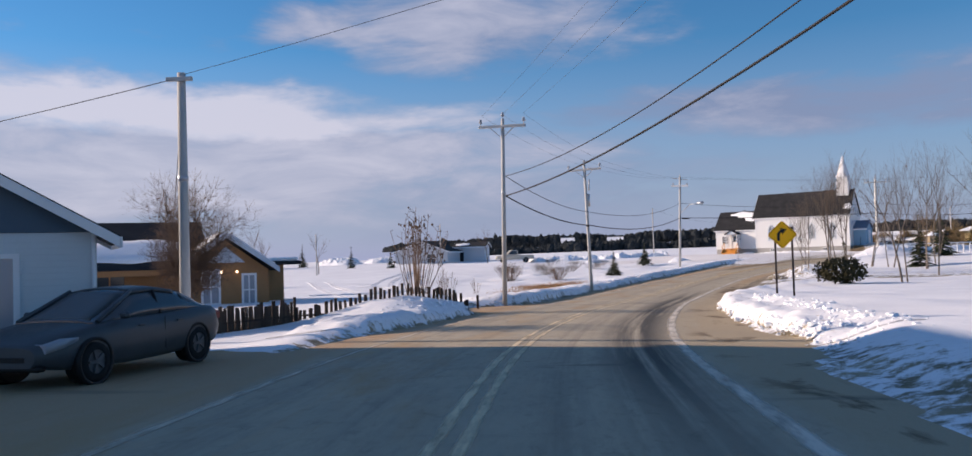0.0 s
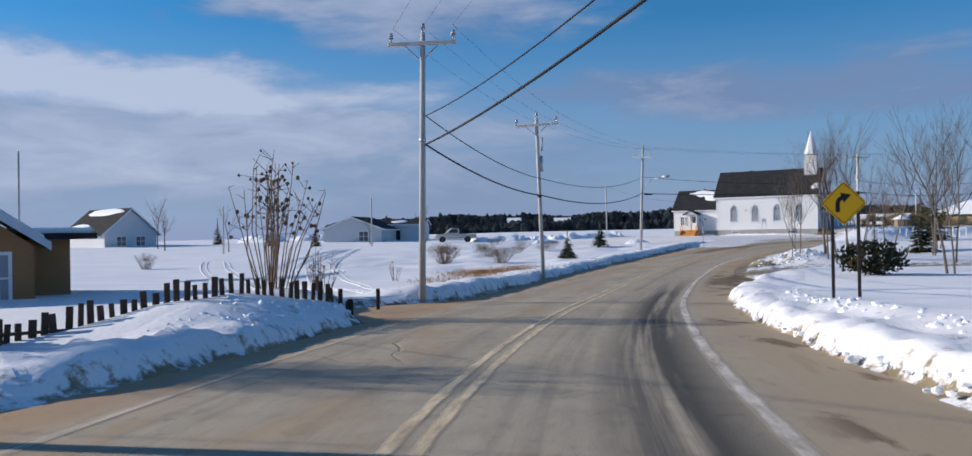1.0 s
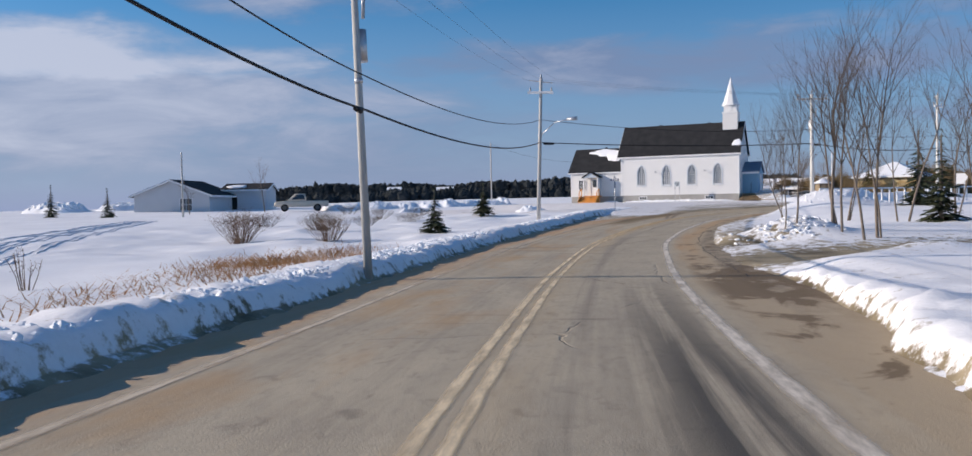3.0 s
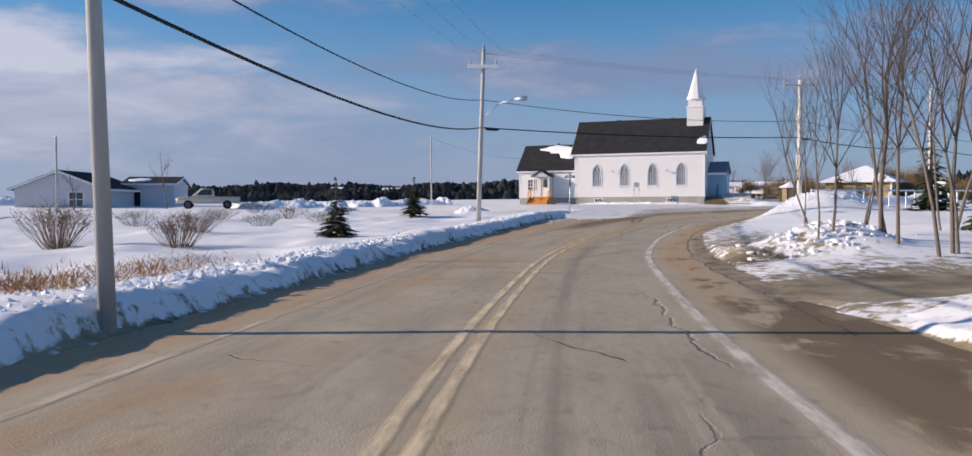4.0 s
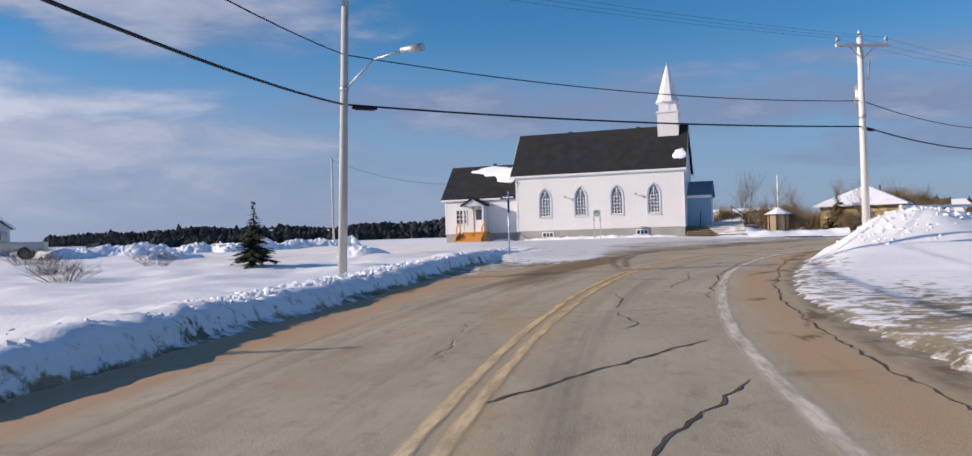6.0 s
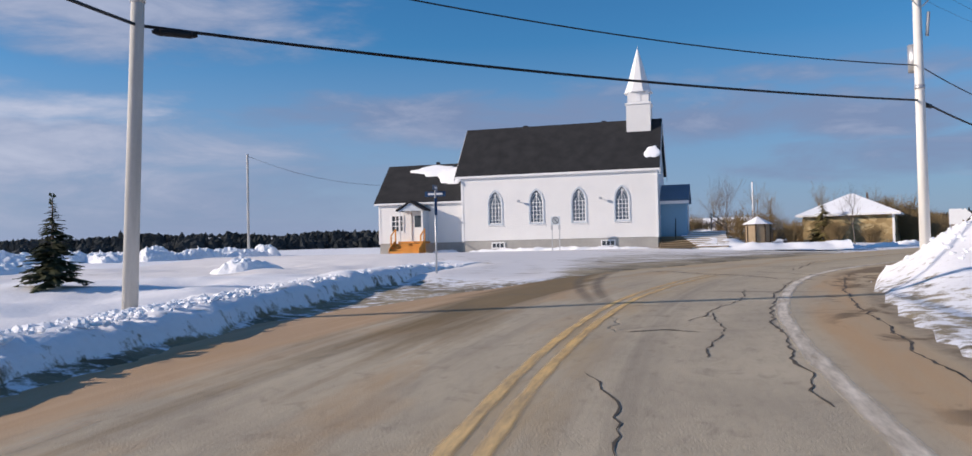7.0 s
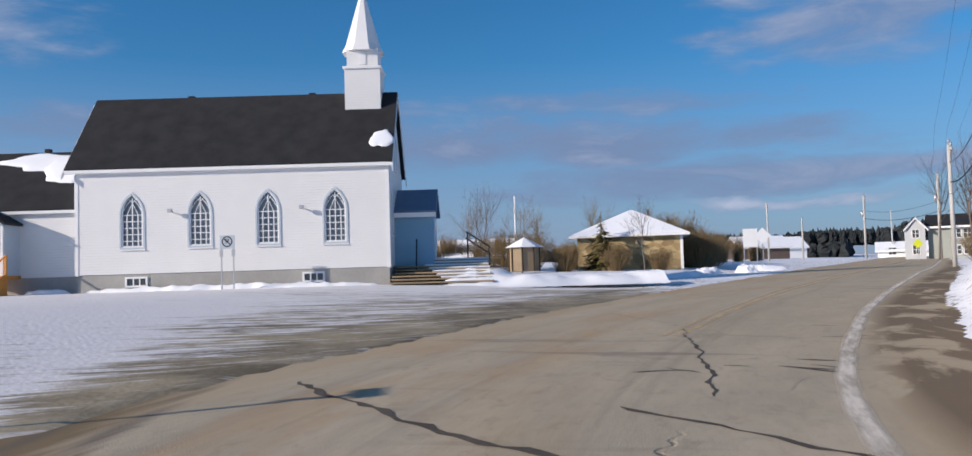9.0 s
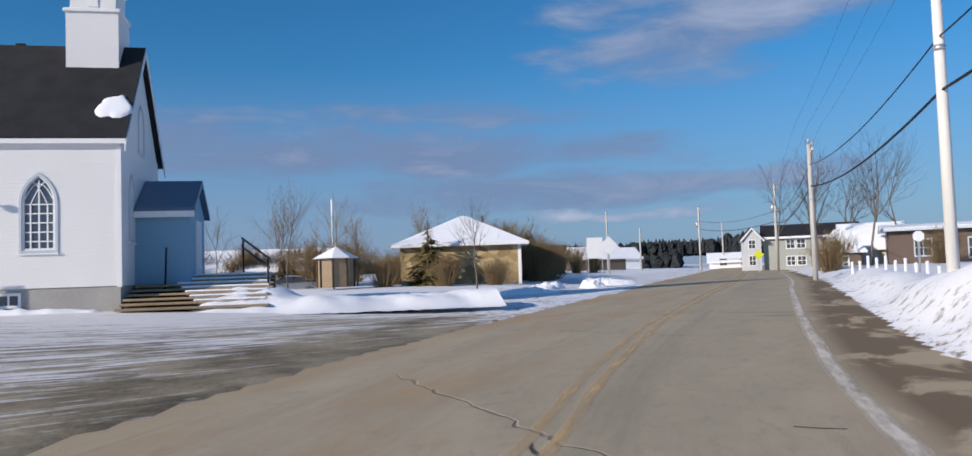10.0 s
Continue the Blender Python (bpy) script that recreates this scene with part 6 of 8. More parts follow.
prism(bm, [(PX - 1.85, 2.0), (PX, 3.28), (PX + 1.85, 2.0), (PX + 1.85, 2.16), (PX, 3.46), (PX - 1.85, 2.16)], "y", -1.5, 2.6)
part("porch_roof", bm, M_SHINGLE, hB, "small porch gable edged in white")
bm = bmesh.new()
prism(bm, [(PX - 1.8, 2.18), (PX - 0.1, 3.38), (PX - 0.1, 3.5), (PX - 1.8, 2.3)], "y", -1.45, 1.0)
part("roof_snow", bm, M_ROOFSNOW, hB, "snow on the porch roof")
bm = bmesh.new()
prism(bm, [(PX + 0.1, 3.38), (PX + 1.8, 2.18), (PX + 1.8, 2.3), (PX + 0.1, 3.5)], "y", -1.45, 2.4)
part("roof_snow", bm, M_ROOFSNOW, hB, "snow on the porch roof")
bm = bmesh.new()
prism(bm, [(PX - 1.95, 1.94), (PX, 3.28), (PX + 1.95, 1.94), (PX + 1.95, 2.14), (PX, 3.5), (PX - 1.95, 2.14)], "y", -1.56, -1.5)
part("rake_board", bm, M_GREYTRIM, hB)
bm = bmesh.new()
prism(bm, [(PX - 0.7, 2.35), (PX + 0.7, 2.35), (PX, 2.95)], "y", -1.3, -1.24)
part("porch_gable", bm, M_GREYTRIM, hB)
porch_w = [(PX - 0.55, 0.85, 0.55, 1.2), (PX + 0.85, 0.75, 0.4, 1.1)]
part("porch_wall", wall_panel([(PX - 1.6, -0.6), (PX + 1.6, -0.6), (PX + 1.6, 2.05), (PX, 3.2), (PX - 1.6, 2.05)], [rect(x - w / 2, z, x + w / 2, z + h) for x, z, w, h in porch_w], -1.2, -1.08), M_BROWNWOOD, hB)
for x0 in (PX - 1.6, PX + 1.5):
    part("porch_wall", box(bmesh.new(), x0, -1.078, -0.6, x0 + 0.1, -0.002, 2.05), M_BROWNWOOD, hB)
for x, z, w, h in porch_w:
    square_window(hB, x, z, w, h, -1.2, glass=M_GLASSPALE)
for x in (PX - 0.15, PX + 0.4):
    bm = bmesh.new()
    bmesh.ops.create_icosphere(bm, subdivisions=1, radius=0.05, matrix=Matrix.Translation((x, -1.26, 2.0)))
    part("bulb", bm, M_BULB, hB, "small lit porch bulb")

# grey house across the field, and bungalow with garage
gable_house("house", pose(-37.9, 124.2, -0.5, 0, 0, 140), 11.0, 7.0, 2.6, 5.6, M_GREYWALL, M_SHINGLE, "grey house with a steep dark roof across the field", gwins=((2.2, 0.8, 1.2, 1.2), (4.8, 0.8, 1.2, 1.2)), snow=((5.5, 4.1, 4.8, 0.5), (8.0, 6.4, 2.2, 0.5)), over=0.5)
gable_house("house", pose(-8.5, 129.1, -0.3, 0, 0, 80), 9.0, 8.4, 2.4, 4.0, M_GREYWALL, M_SHINGLE, "light grey bungalow with a low dark gable roof", gwins=((2.6, 0.7, 1.3, 1.3),), over=0.5)
hC2 = gable_house("garage", pose(-8.2, 136.5, -0.3, 0, 0, -4), 5.0, 6.5, 3.0, 3.7, M_GREYWALL, M_SHINGLE, "grey garage wing with one dark bay", over=0.4, category="garage", snow=((1.4, 1.0, 1.2, 0.7),))
part("garage_bay", box(bmesh.new(), 0.2, -0.03, -0.6, 1.6, -0.004, 2.2), M_BLACK, hC2, "dark garage bay")

# hip-roofed stone house, gazebo, long low building
def hip_house(name, m, L, W, ev, rd, wall, roof, label, ridge=0.0, wins=(), over=0.5):
    h = thing(name, m, label, "house")
    part("wall", wall_panel(rect(0, -1, L, ev), [rect(x - w / 2, z, x + w / 2, z + hh) for x, z, w, hh in wins], 0, 0.2), wall, h)
    bm = bmesh.new()
    box(bm, 0, W - 0.2, -1, L, W, ev)
    box(bm, 0, 0.2, -1, 0.2, W - 0.2, ev)
    box(bm, L - 0.2, 0.2, -1, L, W - 0.2, ev)
    part("wall", bm, wall, h)
    bm = bmesh.new()
    a = [bm.verts.new(p) for p in ((-over, -over, ev), (L + over, -over, ev), (L + over, W + over, ev), (-over, W + over, ev))]
    c = [bm.verts.new(p) for p in ((-over, -over, ev + 0.15), (L + over, -over, ev + 0.15), (L + over, W + over, ev + 0.15), (-over, W + over, ev + 0.15))]
    r0, r1 = bm.verts.new((L / 2 - ridge / 2, W / 2, rd)), bm.verts.new((L / 2 + ridge / 2 + 0.01, W / 2, rd))
    bm.faces.new(a[::-1])
    for k in range(4):
        bm.faces.new((a[k], a[(k + 1) % 4], c[(k + 1) % 4], c[k]))
    bm.faces.new((c[0], c[1], r1, r0))
    bm.faces.new((c[1], c[2], r1))
    bm.faces.new((c[2], c[3], r0, r1))
    bm.faces.new((c[3], c[0], r0))
    part("roof", bm, roof, h)
    part("fascia", box(bmesh.new(), -over - 0.03, -over - 0.04, ev - 0.02, L + over + 0.03, -over - 0.005, ev + 0.14), M_TRIM, h)
    for x, z, w, hh in wins:
        square_window(h, x, z, w, hh, 0.0)
    return h


sh = hip_house("house", pose(70.5, 132.6, 0.7, 0, 0, -48), 7.2, 7.5, 2.15, 4.2, M_STONE, M_ROOFWHITE, "ochre stone house with a snow-covered hip roof", 0.3)
part("corner_board", box(bmesh.new(), 7.05, -0.04, -0.5, 7.24, 0.1, 2.14), M_TRIM, sh)
part("chimney", box(bmesh.new(), 4.7, 4.7, 3.2, 4.88, 4.88, 4.25), M_DARKWALL, sh)


def gazebo(m):
    g = thing("gazebo", m, "small eight-sided wooden garden pavilion with a snowy roof", "gazebo")
    n = 8
    bm = bmesh.new()
    lo = [bm.verts.new((1.25 * math.cos(math.tau * k / n), 1.25 * math.sin(math.tau * k / n), -0.3)) for k in range(n)]
    hi = [bm.verts.new((1.25 * math.cos(math.tau * k / n), 1.25 * math.sin(math.tau * k / n), 1.35)) for k in range(n)]
    for k in range(n):
        bm.faces.new((lo[k], lo[(k + 1) % n], hi[(k + 1) % n], hi[k]))
    part("wall", bm, M_WEATHERED, g)
    for k in range(n):
        a = math.tau * k / n
        part("post", box(bmesh.new(), 1.28 * math.cos(a) - 0.05, 1.28 * math.sin(a) - 0.05, -0.3, 1.28 * math.cos(a) + 0.05, 1.28 * math.sin(a) + 0.05, 1.4), M_DARKPLANK, g)
    bm = bmesh.new()
    ring = [bm.verts.new((1.65 * math.cos(math.tau * k / n), 1.65 * math.sin(math.tau * k / n), 1.38)) for k in range(n)]
    tip = bm.verts.new((0, 0, 2.1))
    bm.faces.new(ring[::-1])
    for k in range(n):
        bm.faces.new((ring[k], ring[(k + 1) % n], tip))
    part("roof", bm, M_ROOFSNOW, g)
    part("finial", tube(bmesh.new(), (0, 0, 2.05), (0, 0, 2.3), 0.03, 0.02, 6), M_CREAM, g)


gazebo(pose(65.8, 132.6, 0.95) @ Matrix.Diagonal((0.8, 0.8, 0.95, 1)))
gable_house("long_building", pose(58.0, 150.0, 0.8, 0, 0, -42), 15.5, 7, 1.1, 2.35, M_CREAM, M_ROOFWHITE, "long low pale building with snow on its roof", wins=((3, 0.1, 1.2, 0.7), (8, 0.1, 1.2, 0.7), (12, 0.1, 1.2, 0.7)), category="building")
gable_house("house", pose(160, 185, 0.8, 0, 0, -30), 9.0, 6.0, 2.4, 4.2, M_TRIM, M_ROOFWHITE, "far white house with a snowy roof", wins=((2, 0.8, 1, 1), (5, 0.8, 1, 1)))
gable_house("house", pose(138, 172, 0.8, 0, 0, -30), 8.0, 6.0, 2.2, 3.8, M_DARKWALL, M_ROOFWHITE, "far brown house with a snowy roof")
gable_house("house", pose(119.2, 133.2, 0.4, 0, 0, -65), 9.0, 7.0, 3.5, 4.7, M_SAGE, M_SHINGLE, "two-storey sage-grey house with rows of windows at the road's end", wins=tuple((x, z, 0.75, 0.85) for x in (2.6, 3.6, 6.0, 7.0, 8.0) for z in (0.6, 2.3)))
gable_house("house", pose(118.3, 133.0, 0.4, 0, 0, 35), 1.2, 1.8, 3.4, 4.4, M_GREYWALL, M_SHINGLE, "white gabled wing beside the sage-grey house", gwins=((0.9, 2.4, 0.6, 0.8), (0.9, 0.7, 0.6, 0.9)), over=0.25)
gable_house("house", pose(151.5, 157.5, 0.4, 0, 0, -60), 7.0, 6.0, 1.4, 2.6, M_TRIM, M_ROOFWHITE, "small white house with a snowy roof", wins=((2, 0.8, 1, 1), (5, 0.8, 1, 1)))
hW = gable_house("house", pose(105.3, 119.9, 0.4, 0, 0, -68), 4.4, 6.0, 1.9, 3.7, M_CREAM, M_ROOFWHITE, "low cream house with a thick snowy roof beside the road")
part("garage_door", box(bmesh.new(), 0.9, -0.05, -0.2, 2.6, -0.004, 1.5), M_TRIM, hW, "white garage door")
hip_house("house", pose(100.0, 119.4, 0.4, 0, 0, -66), 2.8, 4.0, 1.4, 3.2, M_DARKWALL, M_ROOFWHITE, "small brown house under a deep snow-covered roof", 0.8, wins=((1.4, 0.3, 0.8, 0.8),), over=0.3)
gable_house("house", pose(100.4, 114.8, 0.4, 0, 0, -70), 13.0, 6.5, 2.9, 3.2, M_DARKWALL, M_ROOFWHITE, "long brown house with snow on its low roof", wins=((2.2, 1.0, 1.0, 1.1), (5.6, 0.8, 1.2, 1.3), (9.2, 1.0, 1.2, 1.1)), trim=M_GREYTRIM, over=0.6)
for hx, hy, hl in ((48, 500, 9), (62, 515, 10), (20, 480, 7)):
    gable_house("far_house", pose(hx, hy, 5.6, 0, 0, -8), hl, 7, 2.2, 3.8, M_TRIM, M_ROOFWHITE, "pale house far off among the trees", deep=9)


# ---- vehicles ----
def loft(bm, sections):
    rings = [[bm.verts.new(p) for p in s] for s in sections]
    n = len(rings[0])
    for a, b in zip(rings, rings[1:]):
        for k in range(n):
            f = bm.faces.new((a[k], a[(k + 1) % n], b[(k + 1) % n], b[k]))
            f.smooth = True
    bm.faces.new(rings[0][::-1])
    bm.faces.new(rings[-1])
    bmesh.ops.recalc_face_normals(bm, faces=bm.faces[:])
    return bm


def wheel(parent, x, y, r, w):
    bm = bmesh.new()
    n = 20
    prof = [(r * 0.6, 0), (r * 0.93, 0), (r, w * 0.2), (r, w * 0.8), (r * 0.93, w), (r * 0.6, w)]
    rings = [[bm.verts.new((x + rr * math.cos(math.tau * k / n), y + yy - w / 2, r + rr * math.sin(math.tau * k / n))) for k in range(n)] for rr, yy in prof]
    for a, b in zip(rings, rings[1:]):
        for k in range(n):
            bm.faces.new((a[k], a[(k + 1) % n], b[(k + 1) % n], b[k])).smooth = True
    bmesh.ops.recalc_face_normals(bm, faces=bm.faces[:])
    t = part("wheel", bm, M_TYRE, parent)
    part("rim", tube(bmesh.new(), (x, y - w * 0.42, r), (x, y + w * 0.42, r), r * 0.61, r * 0.61, 16), M_RIM, t)
    for k in range(5):
        a = math.tau * k / 5
        for sg in (-1, 1):
            part("spoke", tube(bmesh.new(), (x, y + sg * w * 0.45, r), (x + r * 0.55 * math.cos(a), y + sg * w * 0.45, r + r * 0.55 * math.sin(a)), 0.04, 0.03, 4), M_RIM, t)


M_FROST = glass_mat("frosted_glass", (0.1, 0.105, 0.11), 0.55)


def stations(rows, n, soft):
    """Rows of (x, values...) resampled to n even stations with rounded corners."""
    rows = np.array(rows, float)
    xs = np.linspace(rows[0, 0], rows[-1, 0], n)
    cols = [xs]
    for k in range(1, rows.shape[1]):
        v = np.interp(xs, rows[:, 0], rows[:, k])
        pad = np.concatenate([np.full(soft, v[0]), v, np.full(soft, v[-1])])
        w = np.hanning(2 * soft + 3)[1:-1]
        cols.append(np.convolve(pad, w / w.sum(), "valid"))
    return np.stack(cols, 1)


def arch_ring(x, y0, y1, r0, r1, zc):
    bm = bmesh.new()
    n = 24
    rings = [[bm.verts.new((x + r * math.cos(math.tau * k / n), y, zc + r * math.sin(math.tau * k / n))) for k in range(n)] for r, y in ((r1, y0), (r1, y1), (r0, y1), (r0, y0))]
    for a, b in zip(rings, rings[1:] + rings[:1]):
        for k in range(n):
            bm.faces.new((a[k], a[(k + 1) % n], b[(k + 1) % n], b[k])).smooth = True
    bmesh.ops.recalc_face_normals(bm, faces=bm.faces[:])
    return bm


def sedan(m, paint, label):
    """Nose towards +x; 4.55 m long."""
    c = thing("sedan", m, label, "car")

    def ring(x, half):
        return [(x, -y, z) for y, z in half] + [(x, y, z) for y, z in half[::-1]]

    body = stations([(-2.28, 0.42, 0.74, 0.66), (-2.2, 0.3, 0.95, 0.78), (-1.9, 0.24, 1.02, 0.85), (-1.2, 0.22, 1.0, 0.89), (-0.3, 0.2, 0.97, 0.9), (0.6, 0.2, 0.96, 0.9), (1.2, 0.22, 0.93, 0.88), (1.8, 0.24, 0.83, 0.82), (2.1, 0.28, 0.73, 0.72), (2.28, 0.34, 0.58, 0.52)], 44, 2)
    secs = [ring(x, [(hw * 0.86, zb), (hw * 0.96, zb + 0.08), (hw, zb + (zt - zb) * 0.45), (hw * 0.985, zb + (zt - zb) * 0.72), (hw * 0.95, zt - 0.06), (hw * 0.87, zt - 0.012), (hw * 0.5, zt + 0.015), (hw * 0.12, zt + 0.022)]) for x, zb, zt, hw in body]
    part("body", loft(bmesh.new(), secs), paint, c)
    cab = stations([(-1.95, 0.96, 1.0, 0.7, 0.66), (-1.55, 0.95, 1.17, 0.75, 0.64), (-1.0, 0.94, 1.37, 0.78, 0.6), (-0.4, 0.93, 1.445, 0.79, 0.58), (0.2, 0.92, 1.42, 0.79, 0.58), (0.75, 0.9, 1.16, 0.78, 0.66), (1.28, 0.88, 0.94, 0.74, 0.7)], 40, 2)

    def glasshouse(zt, zb, a, b, grow):
        return [(a + grow, zb), (a * 0.96 + b * 0.04 + grow, zb + (zt - zb) * 0.3), (b * 1.02 + grow, zt - min(0.11, (zt - zb) * 0.4)), (b * 0.93 + grow, zt - 0.03 + grow), (b * 0.6, zt + grow), (b * 0.15, zt + 0.012 + grow)]

    part("glasshouse", loft(bmesh.new(), [ring(x, glasshouse(zt, zb, a, b, 0.0)) for x, zb, zt, a, b in cab]), M_GLASS, c, "dark car windows")
    part("roof_panel", loft(bmesh.new(), [ring(x, [(b * 1.015 + 0.012, zt - 0.085), (b * 0.94 + 0.012, zt - 0.018), (b * 0.6, zt + 0.012), (b * 0.15, zt + 0.024)]) for x, zb, zt, a, b in cab if -1.02 < x < 0.26]), paint, c)
    for sg in (-1, 1):
        part("rear_quarter", loft(bmesh.new(), [[(x, sg * (a + 0.014), zb), (x, sg * (b * 1.02 + 0.016), zt - 0.1), (x, sg * (b * 0.86), zt + 0.006), (x, sg * (b * 0.8), zt - 0.12)] for x, zb, zt, a, b in cab if -1.7 < x < -1.08]), paint, c)
        part("pillar", tube(bmesh.new(), (1.2, sg * 0.75, 0.93), (0.2, sg * 0.6, 1.39), 0.04, 0.035, 6), paint, c)
        part("pillar", tube(bmesh.new(), (-0.32, sg * 0.79, 0.95), (-0.36, sg * 0.605, 1.37), 0.035, 0.03, 6), M_BLACK, c)
        part("door_seam", tube(bmesh.new(), (-0.33, sg * 0.893, 0.34), (-0.33, sg * 0.885, 0.9), 0.006, 0.006, 4), M_BLACK, c)
        for x in (-0.75, 0.3):
            part("door_handle", box(bmesh.new(), x - 0.09, sg * 0.895 - 0.012, 0.79, x + 0.09, sg * 0.895 + 0.012, 0.825, 0.008), paint, c)
        lamp = loft(bmesh.new(), [[(x, sg * y, z0), (x, sg * (y + 0.02), z1), (x, sg * (y - 0.2), z1 + 0.02), (x, sg * (y - 0.2), z0)] for x, y, z0, z1 in ((1.72, 0.84, 0.68, 0.74), (1.95, 0.79, 0.6, 0.73), (2.17, 0.66, 0.53, 0.65))])
        part("headlight", lamp, M_GLASSPALE, c)
        part("tail_light", box(bmesh.new(), -2.26, sg * 0.64 - 0.13, 0.7, -2.05, sg * 0.64 + 0.13, 0.88, 0.04), M_TAIL, c)
        part("mirror", box(bmesh.new(), 0.7, sg * 0.93 - 0.09, 0.95, 0.83, sg * 0.93 + 0.09, 1.07, 0.04), paint, c)
        for x in (-1.32, 1.38):
            wheel(c, x, sg * 0.79, 0.32, 0.2)
            part("wheel_arch", arch_ring(x, sg * 0.76, sg * 0.893, 0.335, 0.385, 0.33), M_BLACK, c)
            part("wheel_well", tube(bmesh.new(), (x, sg * 0.6, 0.33), (x, sg * 0.845, 0.33), 0.36, 0.36, 20), M_BLACK, c)
    part("windscreen", loft(bmesh.new(), [[(x, -(b * 0.9) * k, zt - 0.02), (x, -b * 0.5 * k, zt + 0.014), (x, b * 0.5 * k, zt + 0.014), (x, b * 0.9 * k, zt - 0.02)] for x, zb, zt, a, b in cab if 0.24 < x < 1.2 for k in (0.98,)]), M_FROST, c, "frosted windscreen")
    part("grille", box(bmesh.new(), 2.16, -0.4, 0.4, 2.29, 0.4, 0.5, 0.02), M_BLACK, c)
    part("bumper", box(bmesh.new(), 2.08, -0.62, 0.26, 2.27, 0.62, 0.36, 0.04), M_BLACK, c)
    return c


M_TAIL = mat("tail_lens", (0.25, 0.02, 0.02), 0.3, 0.05)
sedan(pose(-2.2, 14.5, -0.3, 0, 0, -101) @ Matrix.Diagonal((0.97, 0.97, 0.94, 1)), M_CARGREY, "dusty slate-grey sedan parked on the roadside")
sedan(pose(67.6, 140.4, 0.0, 0, 0, 150), M_SILVER, "silver car parked behind a snow bank")


def pickup(m):
    c = thing("pickup_truck", m, "beige pickup truck parked in the yard", "pickup truck")
    bm = bmesh.new()
    secs = []
    for x, zb, zt, hw in ((-2.7, 0.5, 1.05, 0.9), (-0.4, 0.45, 1.08, 0.92), (1.0, 0.45, 1.1, 0.92), (2.4, 0.48, 1.02, 0.9), (2.65, 0.55, 0.9, 0.84)):
        secs.append([(x, -hw, zb), (x, -hw, zt - 0.05), (x, -hw + 0.06, zt), (x, hw - 0.06, zt), (x, hw, zt - 0.05), (x, hw, zb)])
    part("body", loft(bm, secs), M_BEIGE, c)
    bm = bmesh.new()
    secs = [[(x, -a, 1.08), (x, -b, zt), (x, b, zt), (x, a, 1.08)] for x, zt, a, b in ((-0.5, 1.4, 0.86, 0.74), (-0.4, 1.78, 0.86, 0.7), (0.6, 1.8, 0.86, 0.7), (1.35, 1.12, 0.84, 0.8))]
    part("cab", loft(bm, secs), M_BEIGE, c)
    for sg in (-1, 1):
        bm = bmesh.new()
        a = [bm.verts.new(q) for q in ((-0.35, sg * 0.86, 1.2), (0.95, sg * 0.86, 1.2), (0.5, sg * 0.74, 1.68), (-0.3, sg * 0.74, 1.68))]
        bm.faces.new(a)
        part("side_window", bm, M_GLASS, c)
        for x in (-1.6, 1.65):
            wheel(c, x, sg * 0.82, 0.38, 0.24)
    part("bumper", box(bmesh.new(), 2.6, -0.85, 0.45, 2.75, 0.85, 0.62, 0.03), M_GALV, c)
    return c


pickup(pose(2.0, 120.8, gz(2.0, 120.8), 0, 0, 185))


